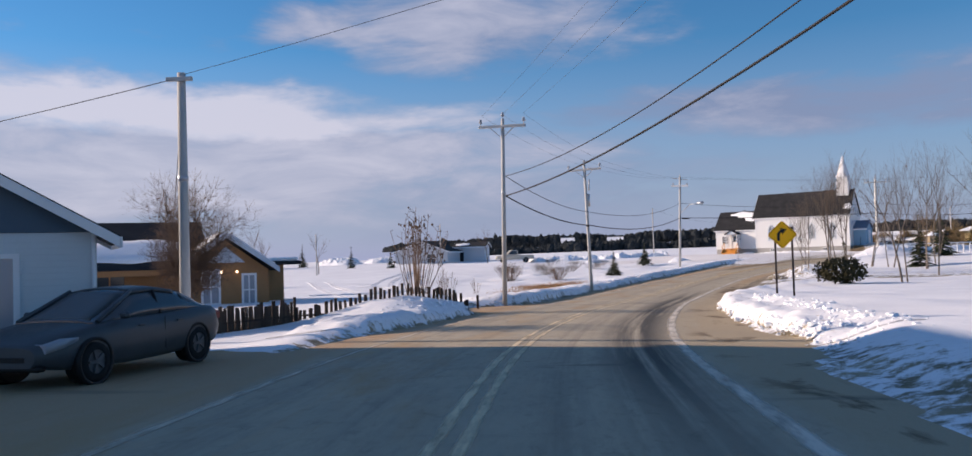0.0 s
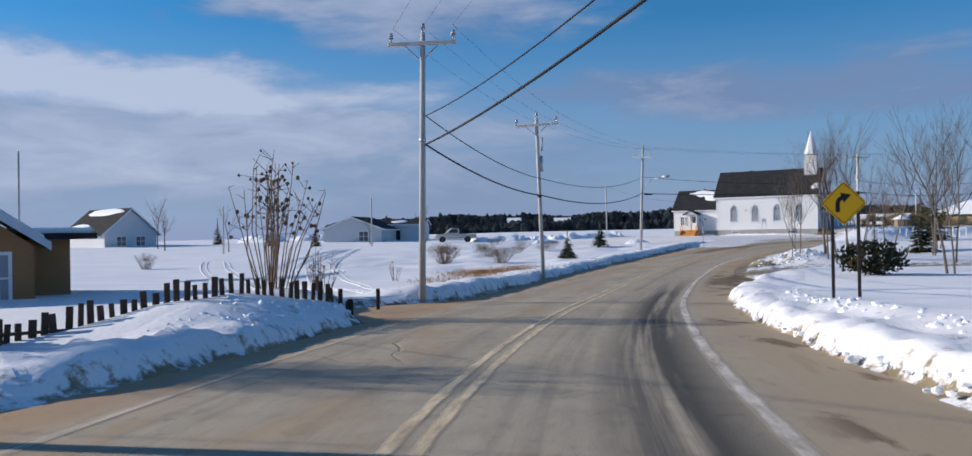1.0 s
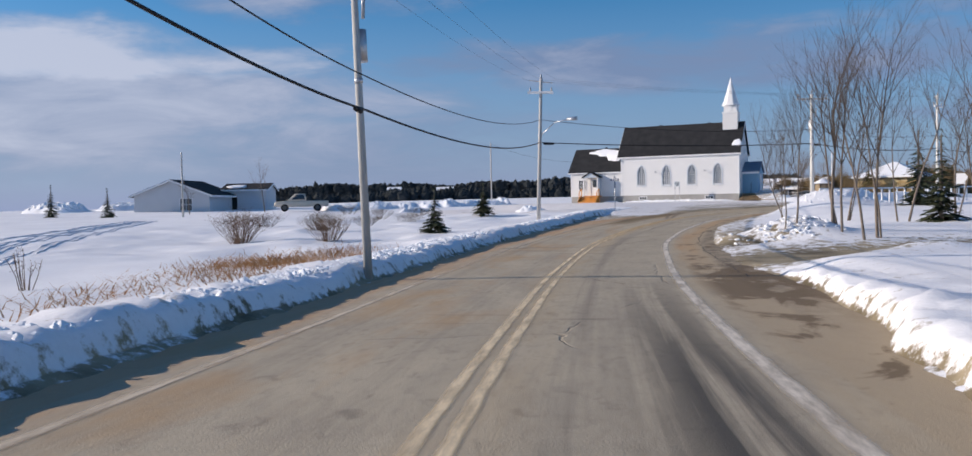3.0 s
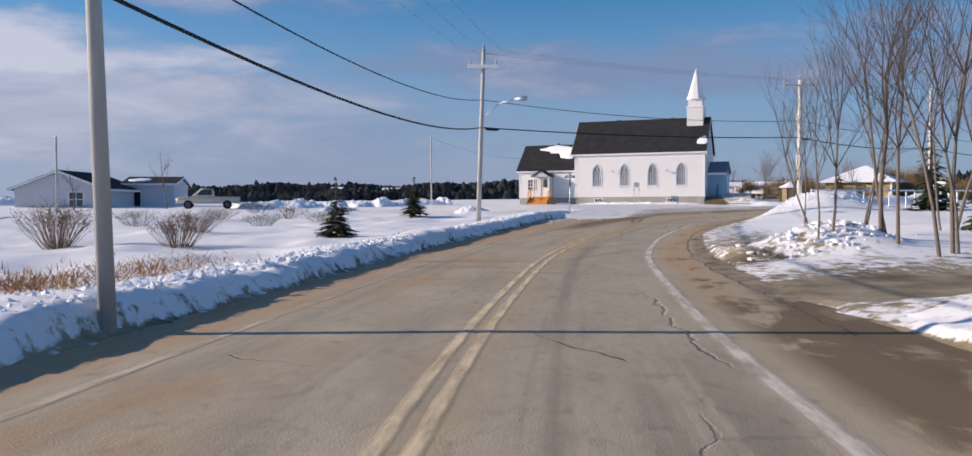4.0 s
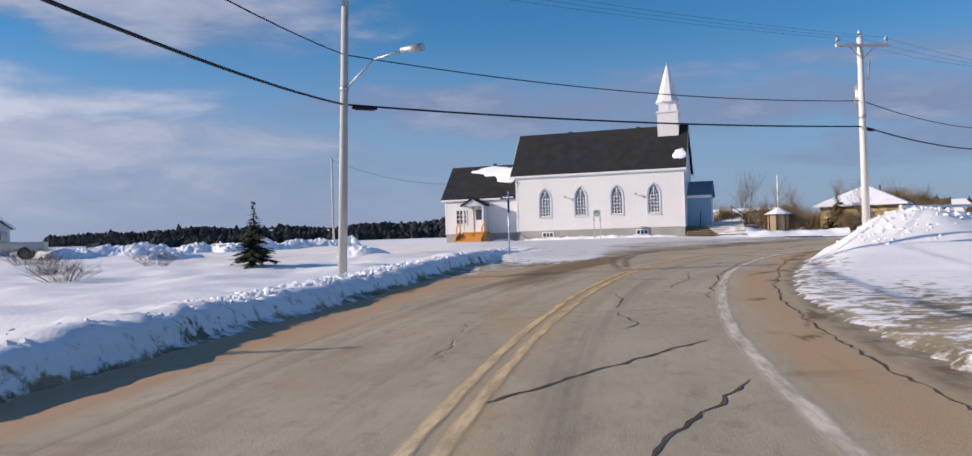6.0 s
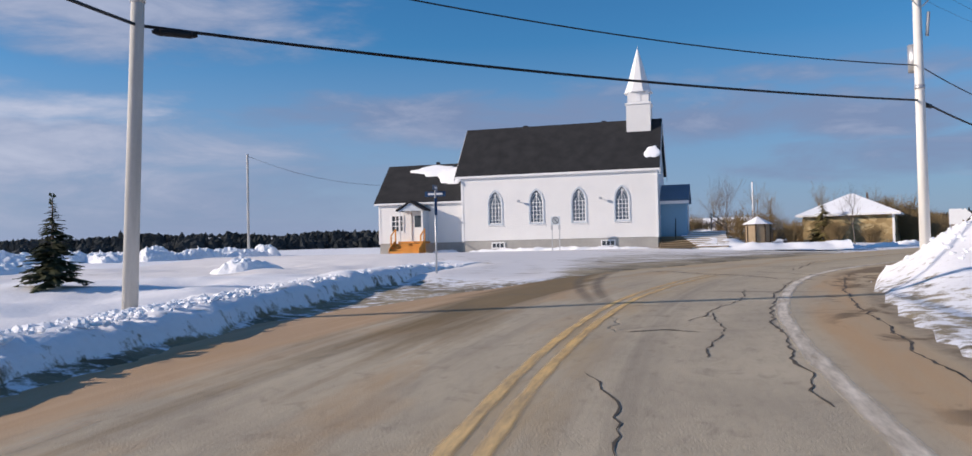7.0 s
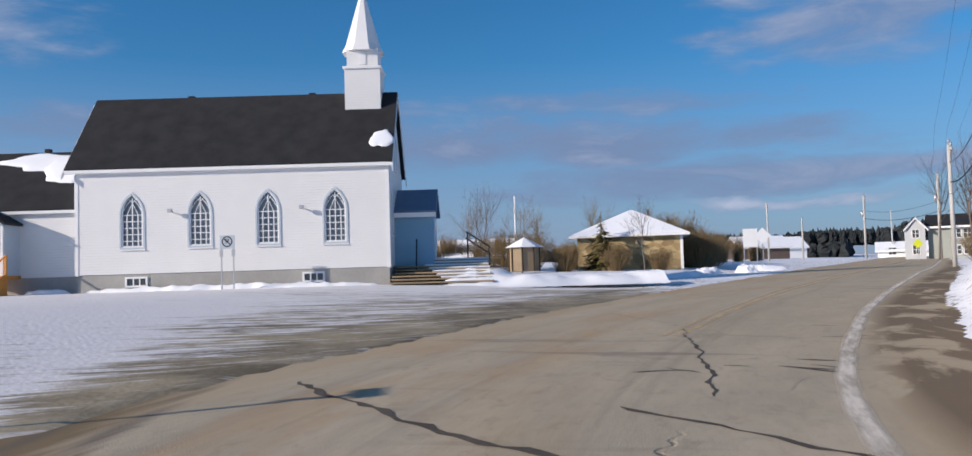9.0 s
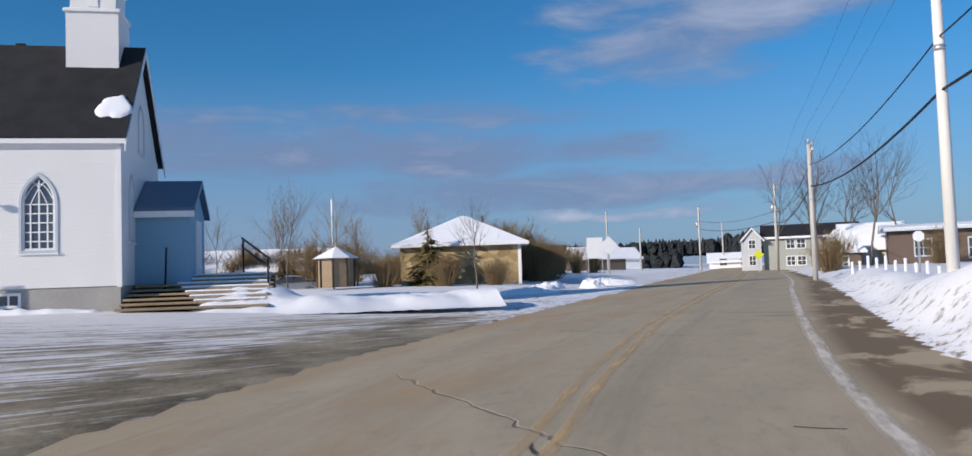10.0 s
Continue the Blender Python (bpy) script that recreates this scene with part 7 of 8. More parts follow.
# ---- signs ----
def curve_sign():
    m = pose(14.17, 32.6, gz(14.17, 32.6), 0, 0, -9)
    s = thing("curve_sign", m, "yellow diamond warning sign with a black right-bend arrow on two posts", "road sign")
    zc = 1.83 - m.translation.z
    r = 0.54
    bm = bmesh.new()
    prism(bm, [(0, zc - r), (r, zc), (0, zc + r), (-r, zc)], "y", -0.02, -0.004)
    bmesh.ops.bevel(bm, geom=[e for e in bm.edges if abs(e.verts[0].co.y - e.verts[1].co.y) > 0.01], offset=0.05, segments=3, affect="EDGES")
    plate = part("plate", bm, M_SIGNY, s)
    # arrow: upright shaft that bends right into a head
    pts = [(-0.14, -0.22), (-0.14, -0.02)]
    cx, cz, rr = 0.02, -0.02, 0.16
    for k in range(9):
        a = math.pi - (math.pi * 0.42) * k / 8
        pts.append((cx + rr * math.cos(a), cz + rr * math.sin(a)))
    bm = bmesh.new()
    left, right = [], []
    for i, p in enumerate(pts):
        a = Vector(pts[max(i - 1, 0)])
        b = Vector(pts[min(i + 1, len(pts) - 1)])
        d = (b - a).normalized()
        nn = Vector((-d.y, d.x)) * 0.05
        left.append(bm.verts.new((p[0] + nn.x, -0.024, zc + p[1] + nn.y)))
        right.append(bm.verts.new((p[0] - nn.x, -0.024, zc + p[1] - nn.y)))
    for i in range(len(pts) - 1):
        bm.faces.new((left[i], right[i], right[i + 1], left[i + 1]))
    e, d = Vector(pts[-1]), (Vector(pts[-1]) - Vector(pts[-2])).normalized()
    nn = Vector((-d.y, d.x))
    q = [e + nn * 0.13 - d * 0.02, e - nn * 0.13 - d * 0.02, e + d * 0.2]
    bm.faces.new([bm.verts.new((v.x, -0.0245, zc + v.y)) for v in q])
    part("arrow", bm, M_BLACK, plate, "black bend arrow")
    bm = bmesh.new()
    o, i_ = 0.5, 0.48
    a = [bm.verts.new((x * o, -0.0235, zc + z * o)) for x, z in ((0, -1), (1, 0), (0, 1), (-1, 0))]
    b = [bm.verts.new((x * i_, -0.0235, zc + z * i_)) for x, z in ((0, -1), (1, 0), (0, 1), (-1, 0))]
    for k in range(4):
        bm.faces.new((a[k], a[(k + 1) % 4], b[(k + 1) % 4], b[k]))
    part("border", bm, M_BLACK, plate)
    for x in (-0.26, 0.34):
        part("post", box(bmesh.new(), x - 0.035, 0.0, -0.5, x + 0.035, 0.05, zc + 0.28), M_SIGNPOST, s)
    return s


curve_sign()


def text_mesh(body, size, depth=0.0):
    cu = bpy.data.curves.new("text", "FONT")
    cu.body, cu.size, cu.align_x, cu.align_y = body, size, "CENTER", "CENTER"
    ob = bpy.data.objects.new("text", cu)
    me = bpy.data.meshes.new_from_object(ob)
    bpy.data.objects.remove(ob)
    return me


def no_parking_sign():
    x, y = 42.35, 121.55
    m = pose(x, y, gz(x, y) + 0.02, 0, 0, -34.4)
    s = thing("no_parking_sign", m, "white no-parking sign with a struck-out P on two thin posts", "road sign")
    plate = part("plate", box(bmesh.new(), -0.3, -0.03, 1.62, 0.3, -0.01, 2.15, 0.008), M_GREYTRIM, s)
    bm = bmesh.new()
    n = 24
    for r0, r1 in ((0.17, 0.215),):
        a = [bm.verts.new((r0 * math.cos(math.tau * k / n), -0.034, 1.9 + r0 * math.sin(math.tau * k / n))) for k in range(n)]
        b = [bm.verts.new((r1 * math.cos(math.tau * k / n), -0.034, 1.9 + r1 * math.sin(math.tau * k / n))) for k in range(n)]
        for k in range(n):
            bm.faces.new((a[k], a[(k + 1) % n], b[(k + 1) % n], b[k]))
    part("ring", bm, M_BLACK, plate)
    t = new("letter", text_mesh("P", 0.3))
    t.data.materials.append(M_BLACK)
    t.parent = plate
    t.matrix_local = pose(0, -0.035, 1.9, 90, 0, 0)
    bm = bmesh.new()
    prism(bm, [(-0.13, 2.05), (-0.16, 2.02), (0.13, 1.75), (0.16, 1.78)], "y", -0.037, -0.0345)
    part("bar", bm, M_BLACK, plate)
    for x in (-0.24, 0.24):
        part("post", box(bmesh.new(), x - 0.025, -0.008, -0.5, x + 0.025, 0.03, 1.75), M_GALV, s)
        part("lower_plate", box(bmesh.new(), x - 0.07, -0.03, 1.3, x + 0.07, -0.012, 1.58, 0.005), M_GALV, s)
    return s


no_parking_sign()


def street_name_sign():
    x, y = 28.1, 98.0
    m = pose(x, y, 0.02, 0, 0, 0)
    s = thing("street_sign", m, "dark blue street-name blades crossed on a steel post", "street sign")
    part("post", tube(bmesh.new(), (0, 0, -0.8), (0, 0, 2.4), 0.033, 0.03, 8), M_GALV, s)
    blue = mat("street_sign_blue", (0.012, 0.05, 0.13), 0.4, 0.05, 2, 20, 0.0)
    for k, (z, a, w) in enumerate(((2.28, -28, 0.34), (2.48, 62, 0.3))):
        b = part("blade", box(bmesh.new(), -w, -0.01, -0.08, w, 0.01, 0.08, 0.004), blue, s)
        b.matrix_local = pose(0, 0, z, 0, 0, a)
        for sg in (-1, 1):
            bar = part("lettering_bar", box(bmesh.new(), -w * 0.7, sg * 0.013 - 0.001, -0.03, w * 0.7, sg * 0.013 + 0.001, 0.03), M_TRIM, b)
    part("lower_plate", box(bmesh.new(), -0.045, -0.055, 1.6, 0.045, -0.035, 2.15, 0.004), blue, s)
    return s


street_name_sign()


def back_sign(x, y, w, h, zt, shape, label, turn, mat_face=M_SIGNBACK, posts=(0.0,)):
    s = thing("road_sign", pose(x, y, gz(x, y), 0, 0, turn), label, "road sign")
    bm = bmesh.new()
    if shape == "diamond":
        prism(bm, [(0, zt - h), (w / 2, zt - h / 2), (0, zt), (-w / 2, zt - h / 2)], "y", -0.02, 0.0)
    elif shape == "octagon":
        prism(bm, [(w / 2 * math.cos(math.tau * (k + 0.5) / 8), zt - h / 2 + w / 2 * math.sin(math.tau * (k + 0.5) / 8)) for k in range(8)], "y", -0.02, 0.0)
    else:
        box(bm, -w / 2, -0.02, zt - h, w / 2, 0.0, zt)
    part("plate", bm, mat_face, s)
    for px in posts:
        part("post", box(bmesh.new(), px - 0.03, 0.002, -0.4, px + 0.03, 0.05, zt - 0.1), M_GALV, s)


back_sign(78.6, 124.2, 0.95, 1.25, 2.75, "box", "pale back of a tall road sign on two posts", -45, posts=(-0.42, 0.42))
back_sign(77.8, 122.6, 1.05, 1.05, 2.75, "diamond", "pale back of a diamond road sign", -45, posts=(0.0,))
back_sign(68.4, 103.1, 0.38, 0.38, 1.45, "octagon", "back of a stop sign on a thin post", -55)
back_sign(105.2, 126.9, 0.85, 0.85, 2.0, "diamond", "small yellow-green diamond sign far along the road", -60, mat("lime_sign", (0.55, 0.6, 0.02), 0.5, 0.05))


def thin_pole(x, y, zb, h, r, label, material=M_POLE):
    p = thing("thin_pole", pose(x, y, zb), label, "pole")
    part("shaft", tube(bmesh.new(), (0, 0, -0.5), (0, 0, h), r, r * 0.75, 10), material, p)
    part("cap", tube(bmesh.new(), (0, 0, h), (0, 0, h + 0.06), r * 0.8, r * 0.6, 10), M_GALV, p)
    return p


thin_pole(24.0, 136.5, gz(24.0, 136.5), 7.6, 0.1, "bare thin wooden pole in the field")
thin_pole(-7.4, 110.2, gz(-7.4, 110.2), 5.6, 0.09, "weathered thin pole by the bungalow")
thin_pole(-25.5, 68.6, gz(-25.5, 68.6), 7.8, 0.09, "dark thin pole behind the brown house")
thin_pole(-19.5, 93.4, gz(-19.5, 93.4), 4.6, 0.08, "thin pole in the field")
thin_pole(74.6, 145.2, 0.8, 6.2, 0.1, "tall pale flag-pole behind the pavilion", M_TRIM)
thin_pole(110.0, 146.0, 0.8, 6.4, 0.12, "pale pole along the road")
thin_pole(123.0, 150.6, 0.8, 5.2, 0.12, "weathered pole along the road")
thin_pole(154.5, 156.8, 0.8, 7.0, 0.12, "weathered pole along the road")
wire("wire", (24.0, 136.5, 7.9), (33.2, 131.0, 5.3), 0.5, 0.012, M_WIRE, "thin service wire to the annex")

# ---- fences ----
def picket_fence():
    f = thing("picket_fence", pose(0, 0, 0), "dark brown weathered picket fence with uneven tops behind a snow bank", "fence")
    rnd = random.Random(7)
    pts = [(-7.5, 18.6), (-6.0, 20.6), (-2.3, 25.8), (2.4, 31.6)]
    base = bmesh.new()
    box(base, -0.055, -0.012, 0.0, 0.055, 0.012, 1.0)
    me = bpy.data.meshes.new("picket")
    base.to_mesh(me)
    base.free()
    me.materials.append(M_FENCE)
    for (ax, ay), (bx, by) in zip(pts, pts[1:]):
        L = math.hypot(bx - ax, by - ay)
        ang = math.degrees(math.atan2(by - ay, bx - ax))
        dense = 0.107 if ay < 25 else 0.2
        n = int(L / dense)
        for k in range(n):
            t = (k + 0.5) / n
            x, y = ax + (bx - ax) * t, ay + (by - ay) * t
            z = gz(x, y) - (0.15 if ay < 25 else 0.45)
            hh = 0.8 if ay < 25 else 0.82
            ob = new("picket", me)
            ob.parent = f
            ob.matrix_local = pose(x, y, z, rnd.uniform(-3, 3), rnd.uniform(-4, 4), ang) @ Matrix.Diagonal((rnd.uniform(0.8, 1.25), 1, hh * rnd.uniform(0.88, 1.12), 1))
        for hz in (0.25, 0.62):
            bm = bmesh.new()
            za, zb = gz(ax, ay) - 0.45, gz(bx, by) - 0.45
            tube(bm, (ax, ay, za + hz), (bx, by, zb + hz), 0.035, 0.035, 4)
            part("rail", bm, M_FENCE, f)
    for x, y in ((2.4, 31.6), (-2.3, 25.8), (-6.0, 20.6)):
        part("post", box(bmesh.new(), x - 0.06, y - 0.06, gz(x, y) - 0.5, x + 0.06, y + 0.06, gz(x, y) + 0.42), M_FENCE, f)
    return f


picket_fence()
for x, y in ((2.5, 35.9), (1.0, 34.9)):
    p = thing("fence_post", pose(x, y, gz(x, y)), "short dark wooden post standing in the snow", "post", "short posts by the drive")
    part("shaft", box(bmesh.new(), -0.05, -0.05, -0.4, 0.05, 0.05, 0.6, 0.01), M_FENCE, p)


def white_fence(pts, spacing, h, label, rail=True, top=None):
    """Posts of height h over the snow, or all up to one level top with a rail along them."""
    f = thing("white_fence", pose(0, 0, 0), label, "fence")
    for i, ((ax, ay), (bx, by)) in enumerate(zip(pts, pts[1:])):
        n = max(1, int(round(math.hypot(bx - ax, by - ay) / spacing)))
        ang = math.degrees(math.atan2(by - ay, bx - ax))
        for k in range(1 if i else 0, n + 1):
            t = k / n
            x, y = ax + (bx - ax) * t, ay + (by - ay) * t
            zt = h + (0.12 if k % 2 == 0 else 0.0) if top is None else top - 0.06 - gz(x, y)
            b = part("post", box(bmesh.new(), -0.045, -0.045, -0.6, 0.045, 0.045, zt, 0.012), M_TRIM, f)
            b.matrix_local = pose(x, y, gz(x, y), 0, 0, ang)
        if rail:
            zr = h - 0.08 + gz(ax, ay) if top is None else top
            part("rail", tube(bmesh.new(), (ax, ay, zr), (bx, by, zr), 0.07, 0.07, 4), M_TRIM, f)
    return f


white_fence([(39.6, 87.7), (46.5, 88.4), (55.0, 89.2)], 0.66, 0.0, "white wooden fence behind a heap of ploughed snow", top=1.2)
white_fence([(75.5, 108.0), (68.6, 101.8), (63.0, 97.4)], 0.85, 0.36, "row of short white posts behind the snow bank", rail=False)

# ---- plants ----
def bare_tree(x, y, h, seed, spread=0.35, trunk=0.09, lean=(0, 0), stems=1, label="bare leafless tree standing in snow", twig=M_TWIG, dense=1.0, levels=4):
    rnd = random.Random(seed)
    t = thing("bare_tree", pose(x, y, gz(x, y)), label, "tree")
    tb, cb = bmesh.new(), bmesh.new()

    def grow(p, d, length, r, level):
        steps = 3 if level < 2 else 2
        for _ in range(steps):
            d = (d + Vector((rnd.uniform(-1, 1), rnd.uniform(-1, 1), rnd.uniform(-0.2, 0.7))) * 0.13).normalized()
            q = p + d * (length / steps)
            tube(tb if level == 0 else cb, p, q, r, r * 0.8, 7 if level == 0 else (4 if level == 1 else 3), False)
            p, r = q, r * 0.8
            if level < levels - 1 and (level > 0 or _ > 0):
                for _k in range(int(rnd.choice((2, 2, 3)) * dense + 0.5)):
                    a = rnd.uniform(0, math.tau)
                    side = (d.orthogonal().normalized() * math.cos(a) + d.cross(d.orthogonal()).normalized() * math.sin(a))
                    nd = (d * 0.75 + side * rnd.uniform(0.4, 0.9) * (spread / 0.35) + Vector((0, 0, 0.25))).normalized()
                    grow(p, nd, length * rnd.uniform(0.42, 0.62), r * 0.55, level + 1)
        if level < levels - 1:
            grow(p, (d + Vector((rnd.uniform(-0.3, 0.3), rnd.uniform(-0.3, 0.3), 0.3))).normalized(), length * 0.55, r * 0.8, level + 1)

    for k in range(stems):
        off = Vector((rnd.uniform(-0.3, 0.3), rnd.uniform(-0.3, 0.3), 0)) * (stems > 1)
        d0 = Vector((math.sin(radians(lean[0])) + rnd.uniform(-0.12, 0.12) * (stems > 1), math.sin(radians(lean[1])) + rnd.uniform(-0.12, 0.12) * (stems > 1), 1)).normalized()
        hh = h * (1 if k == 0 else rnd.uniform(0.65, 0.95))
        grow(off + Vector((0, 0, -0.2)), d0, hh * 0.58, trunk * (0.75 if k == 0 else 0.55), 0)
    part("trunk", tb, M_BARK, t)
    part("crown", cb, twig, t)
    return t


def bush(x, y, h, w, seed, n=40, material=M_TWIG, label="bare brown shrub poking out of the snow", berries=False, r=0.012):
    rnd = random.Random(seed)
    t = thing("bare_bush", pose(x, y, gz(x, y)), label, "bush")
    bm, bb = bmesh.new(), bmesh.new()
    heads = []
    for _ in range(n):
        a, k = rnd.uniform(0, math.tau), rnd.uniform(0.15, 1)
        p = Vector((math.cos(a) * w * 0.15 * k, math.sin(a) * w * 0.15 * k, -0.1))
        tip = Vector((math.cos(a) * w * 0.5 * k, math.sin(a) * w * 0.5 * k, h * rnd.uniform(0.6, 1.0) * (1.1 - 0.3 * k)))
        mid = p.lerp(tip, 0.5) + Vector((rnd.uniform(-1, 1), rnd.uniform(-1, 1), 0.3)) * w * 0.06
        tube(bm, p, mid, r, r * 0.8, 3, False)
        tube(bm, mid, tip, r * 0.8, r * 0.4, 3, False)
        for _k in range(5):
            f = rnd.uniform(0.2, 1)
            b0 = mid.lerp(tip, f)
            e = b0 + Vector((rnd.uniform(-1, 1), rnd.uniform(-1, 1), rnd.uniform(0, 1))) * w * 0.12
            tube(bm, b0, e, r * 0.5, r * 0.3, 3, False)
            if berries and rnd.random() < 0.5:
                heads.append((e, rnd.uniform(0.03, 0.055)))
    part("crown", bm, material, t)
    bmesh.ops.create_icosphere(bb, subdivisions=1, radius=1.0)
    head = bpy.data.meshes.new("seed_head")
    bb.to_mesh(head)
    bb.free()
    head.materials.append(M_TWIG)
    for e, q in heads:
        ob = new("seed_head", head)
        ob.parent = t
        ob.matrix_local = Matrix.Translation(e) @ Matrix.Diagonal((q, q, q * 1.2, 1))
    return t


def fir(x, y, h, w, seed, label="small dark green fir tree standing in snow", material=M_NEEDLE, dens=1.0, zb=None, cone=1.0):
    rnd = random.Random(seed)
    t = thing("fir_tree", pose(x, y, gz(x, y) if zb is None else zb), label, "fir tree")
    part("trunk", tube(bmesh.new(), (0, 0, -0.3), (0, 0, h * 0.97), 0.03 * h, 0.006 * h, 7), M_BARK, t)
    bm = bmesh.new()
    tiers = int(13 * dens)
    for i in range(tiers):
        f = i / tiers
        z = h * (0.06 + 0.92 * f)
        rr = w / 2 * (1 - f ** cone) + 0.04
        for k in range(int(11 + 9 * (1 - f))):
            a = rnd.uniform(0, math.tau)
            L = rr * rnd.uniform(0.65, 1.12)
            d = Vector((math.cos(a), math.sin(a), -0.12 + rnd.uniform(-0.18, 0.18)))
            side = Vector((-math.sin(a), math.cos(a), 0))
            p = Vector((0, 0, z + rnd.uniform(-0.04, 0.04) * h))
            for j in range(6):
                g0 = 0.2 + 0.8 * j / 6
                c = p + d * L * g0 + Vector((0, 0, -0.1 * L * g0 * g0))
                s = L * (0.34 - 0.03 * j) * rnd.uniform(0.7, 1.3)
                dn = Vector((0, 0, -s * rnd.uniform(0.1, 0.45)))
                for sg in (-1, 1):
                    bm.faces.new([bm.verts.new(v) for v in (c, c + d * s * 0.5 + side * sg * s * 0.75 + dn, c + d * s * 0.95 + dn * 0.6)])
    for _ in range(8):
        a = rnd.uniform(0, math.tau)
        c = Vector((0, 0, h * rnd.uniform(0.88, 1.0)))
        bm.faces.new([bm.verts.new(v) for v in (c, c + Vector((math.cos(a) * 0.1, math.sin(a) * 0.1, 0.06)), c + Vector((math.cos(a + 0.5) * 0.05, math.sin(a + 0.5) * 0.05, 0.14)))])
    part("crown", bm, material, t)
    return t


def leafy_shrub(x, y, h, w, seed, label, material):
    rnd = random.Random(seed)
    t = thing("evergreen_shrub", pose(x, y, gz(x, y)), label, "shrub")
    part("trunk", tube(bmesh.new(), (0, 0, -0.2), (0, 0, h * 0.6), 0.04, 0.02, 5), M_BARK, t)
    bm = bmesh.new()
    for _ in range(1500):
        u, v, q = rnd.gauss(0, 1), rnd.gauss(0, 1), rnd.gauss(0, 1)
        n = math.sqrt(u * u + v * v + q * q)
        k = rnd.uniform(0.55, 1.0) ** 0.5 * (1 + 0.22 * math.sin(3 * u + 2 * v))
        c = Vector((u / n * w / 2 * k, v / n * w / 2 * k, h * 0.5 + q / n * h / 2 * k))
        if c.z < 0:
            continue
        s = rnd.uniform(0.08, 0.17)
        d = Vector((rnd.uniform(-1, 1), rnd.uniform(-1, 1), rnd.uniform(0, 1.6))).normalized()
        o = d.orthogonal().normalized()
        bm.faces.new([bm.verts.new(vv) for vv in (c, c + d * s + o * s * 0.5, c + d * s * 1.6, c + d * s - o * s * 0.5)])
    part("crown", bm, material, t)
    return t


M_CEDAR = mat("bronze_green_cedar", (0.06, 0.05, 0.02), 0.85, 0.4, 1.5, 9, 0.0, second=(0.018, 0.02, 0.01))
M_PALETWIG = mat("grey_twigs", (0.1, 0.08, 0.066), 0.9, 0.3, 2, 20, 0.0)
fir(11.9, 75.65, 2.45, 1.75, 3, zb=-1.05, dens=1.5)
fir(17.3, 96.2, 2.2, 1.7, 5, zb=-0.1, dens=1.6)
fir(43.5, 82.7, 4.9, 2.8, 8, "tall dark spruce behind the bare trees")
fir(36.0, 70.5, 4.3, 2.4, 9, "dark spruce among bare trees")
leafy_shrub(20.7, 45.3, 1.25, 2.3, 4, "dense bronze-green cedar shrub resting on the snow", M_CEDAR)
fir(21.3, 46.2, 2.1, 0.8, 12, "narrow green cedar beside the shrub", M_CEDAR, 1.0)
bush(0.4, 32.3, 3.3, 2.7, 6, 34, M_TWIG, "tall bare shrub with dry seed clusters by the fence", True, 0.018)
bush(1.5, 32.7, 1.3, 1.0, 16, 16)
bush(2.7, 73.6, 1.5, 3.0, 7, 110, M_TWIG, r=0.01)
bush(6.8, 71.9, 1.15, 2.3, 8, 80, M_TWIG, r=0.01)
bush(6.0, 82.0, 0.9, 3.2, 9, 90, M_PALETWIG, r=0.008)
bush(1.2, 52.8, 1.0, 0.8, 10, 10, M_TWIG, "thin sapling in the snow")
for i, (x, y, hh, w) in enumerate(((8.5, 88, 0.6, 2.5), (11.5, 92, 0.6, 2.5), (5.5, 95, 0.7, 3), (9.5, 99, 0.7, 3), (2, 90, 0.8, 3), (13, 104, 0.6, 2.5), (-16, 66, 1.1, 1.6), (7, 106, 0.8, 3))):
    bush(x, y, hh, w, 60 + i, 60, M_PALETWIG, "dry weeds standing out of the snow", r=0.007)
bare_tree(-5.2, 25.0, 4.3, 1, 0.55, 0.08, stems=3, label="bushy bare tree by the brown house", dense=2.8)
bare_tree(24.9, 64.1, 5.6, 2, 0.25, 0.06, (5, 0), 2, "pair of thin bare birch stems in ploughed snow", M_PALETWIG)
bare_tree(25.9, 66.3, 5.2, 9, 0.28, 0.05, (-4, 0), 2, "pair of thin bare birch stems in ploughed snow", M_PALETWIG)
bare_tree(27.0, 64.5, 8.0, 3, 0.3, 0.1, (-5, 0), 2, "tall bare birch in a snow mound", M_PALETWIG)
bare_tree(26.6, 63.5, 7.2, 4, 0.28, 0.075, (4, 0), 1, "tall bare birch in a snow mound", M_PALETWIG)
bare_tree(26.4, 61.7, 7.4, 5, 0.3, 0.075, (-7, 0), 1, "slanting bare birch in the snow", M_PALETWIG)
bare_tree(27.1, 62.1, 8.2, 6, 0.3, 0.085, (5, 0), 2, "tall bare birch in the snow", M_PALETWIG)
bare_tree(33.5, 69.5, 7.6, 7, 0.32, 0.085, (6, 0), 2, "tall bare birch in the snow", M_PALETWIG)
bare_tree(24.4, 45.9, 6.4, 8, 0.34, 0.085, (3, 0), 2, "tall bare birch beside the cedar shrub", M_PALETWIG)
bare_tree(36.5, 62.5, 9.0, 10, 0.32, 0.1, (0, 0), 2, "tall bare poplar beside the drive", M_PALETWIG)
bare_tree(40.0, 66.0, 9.0, 11, 0.32, 0.1, (2, 0), 2, "tall bare poplar beside the drive", M_PALETWIG)
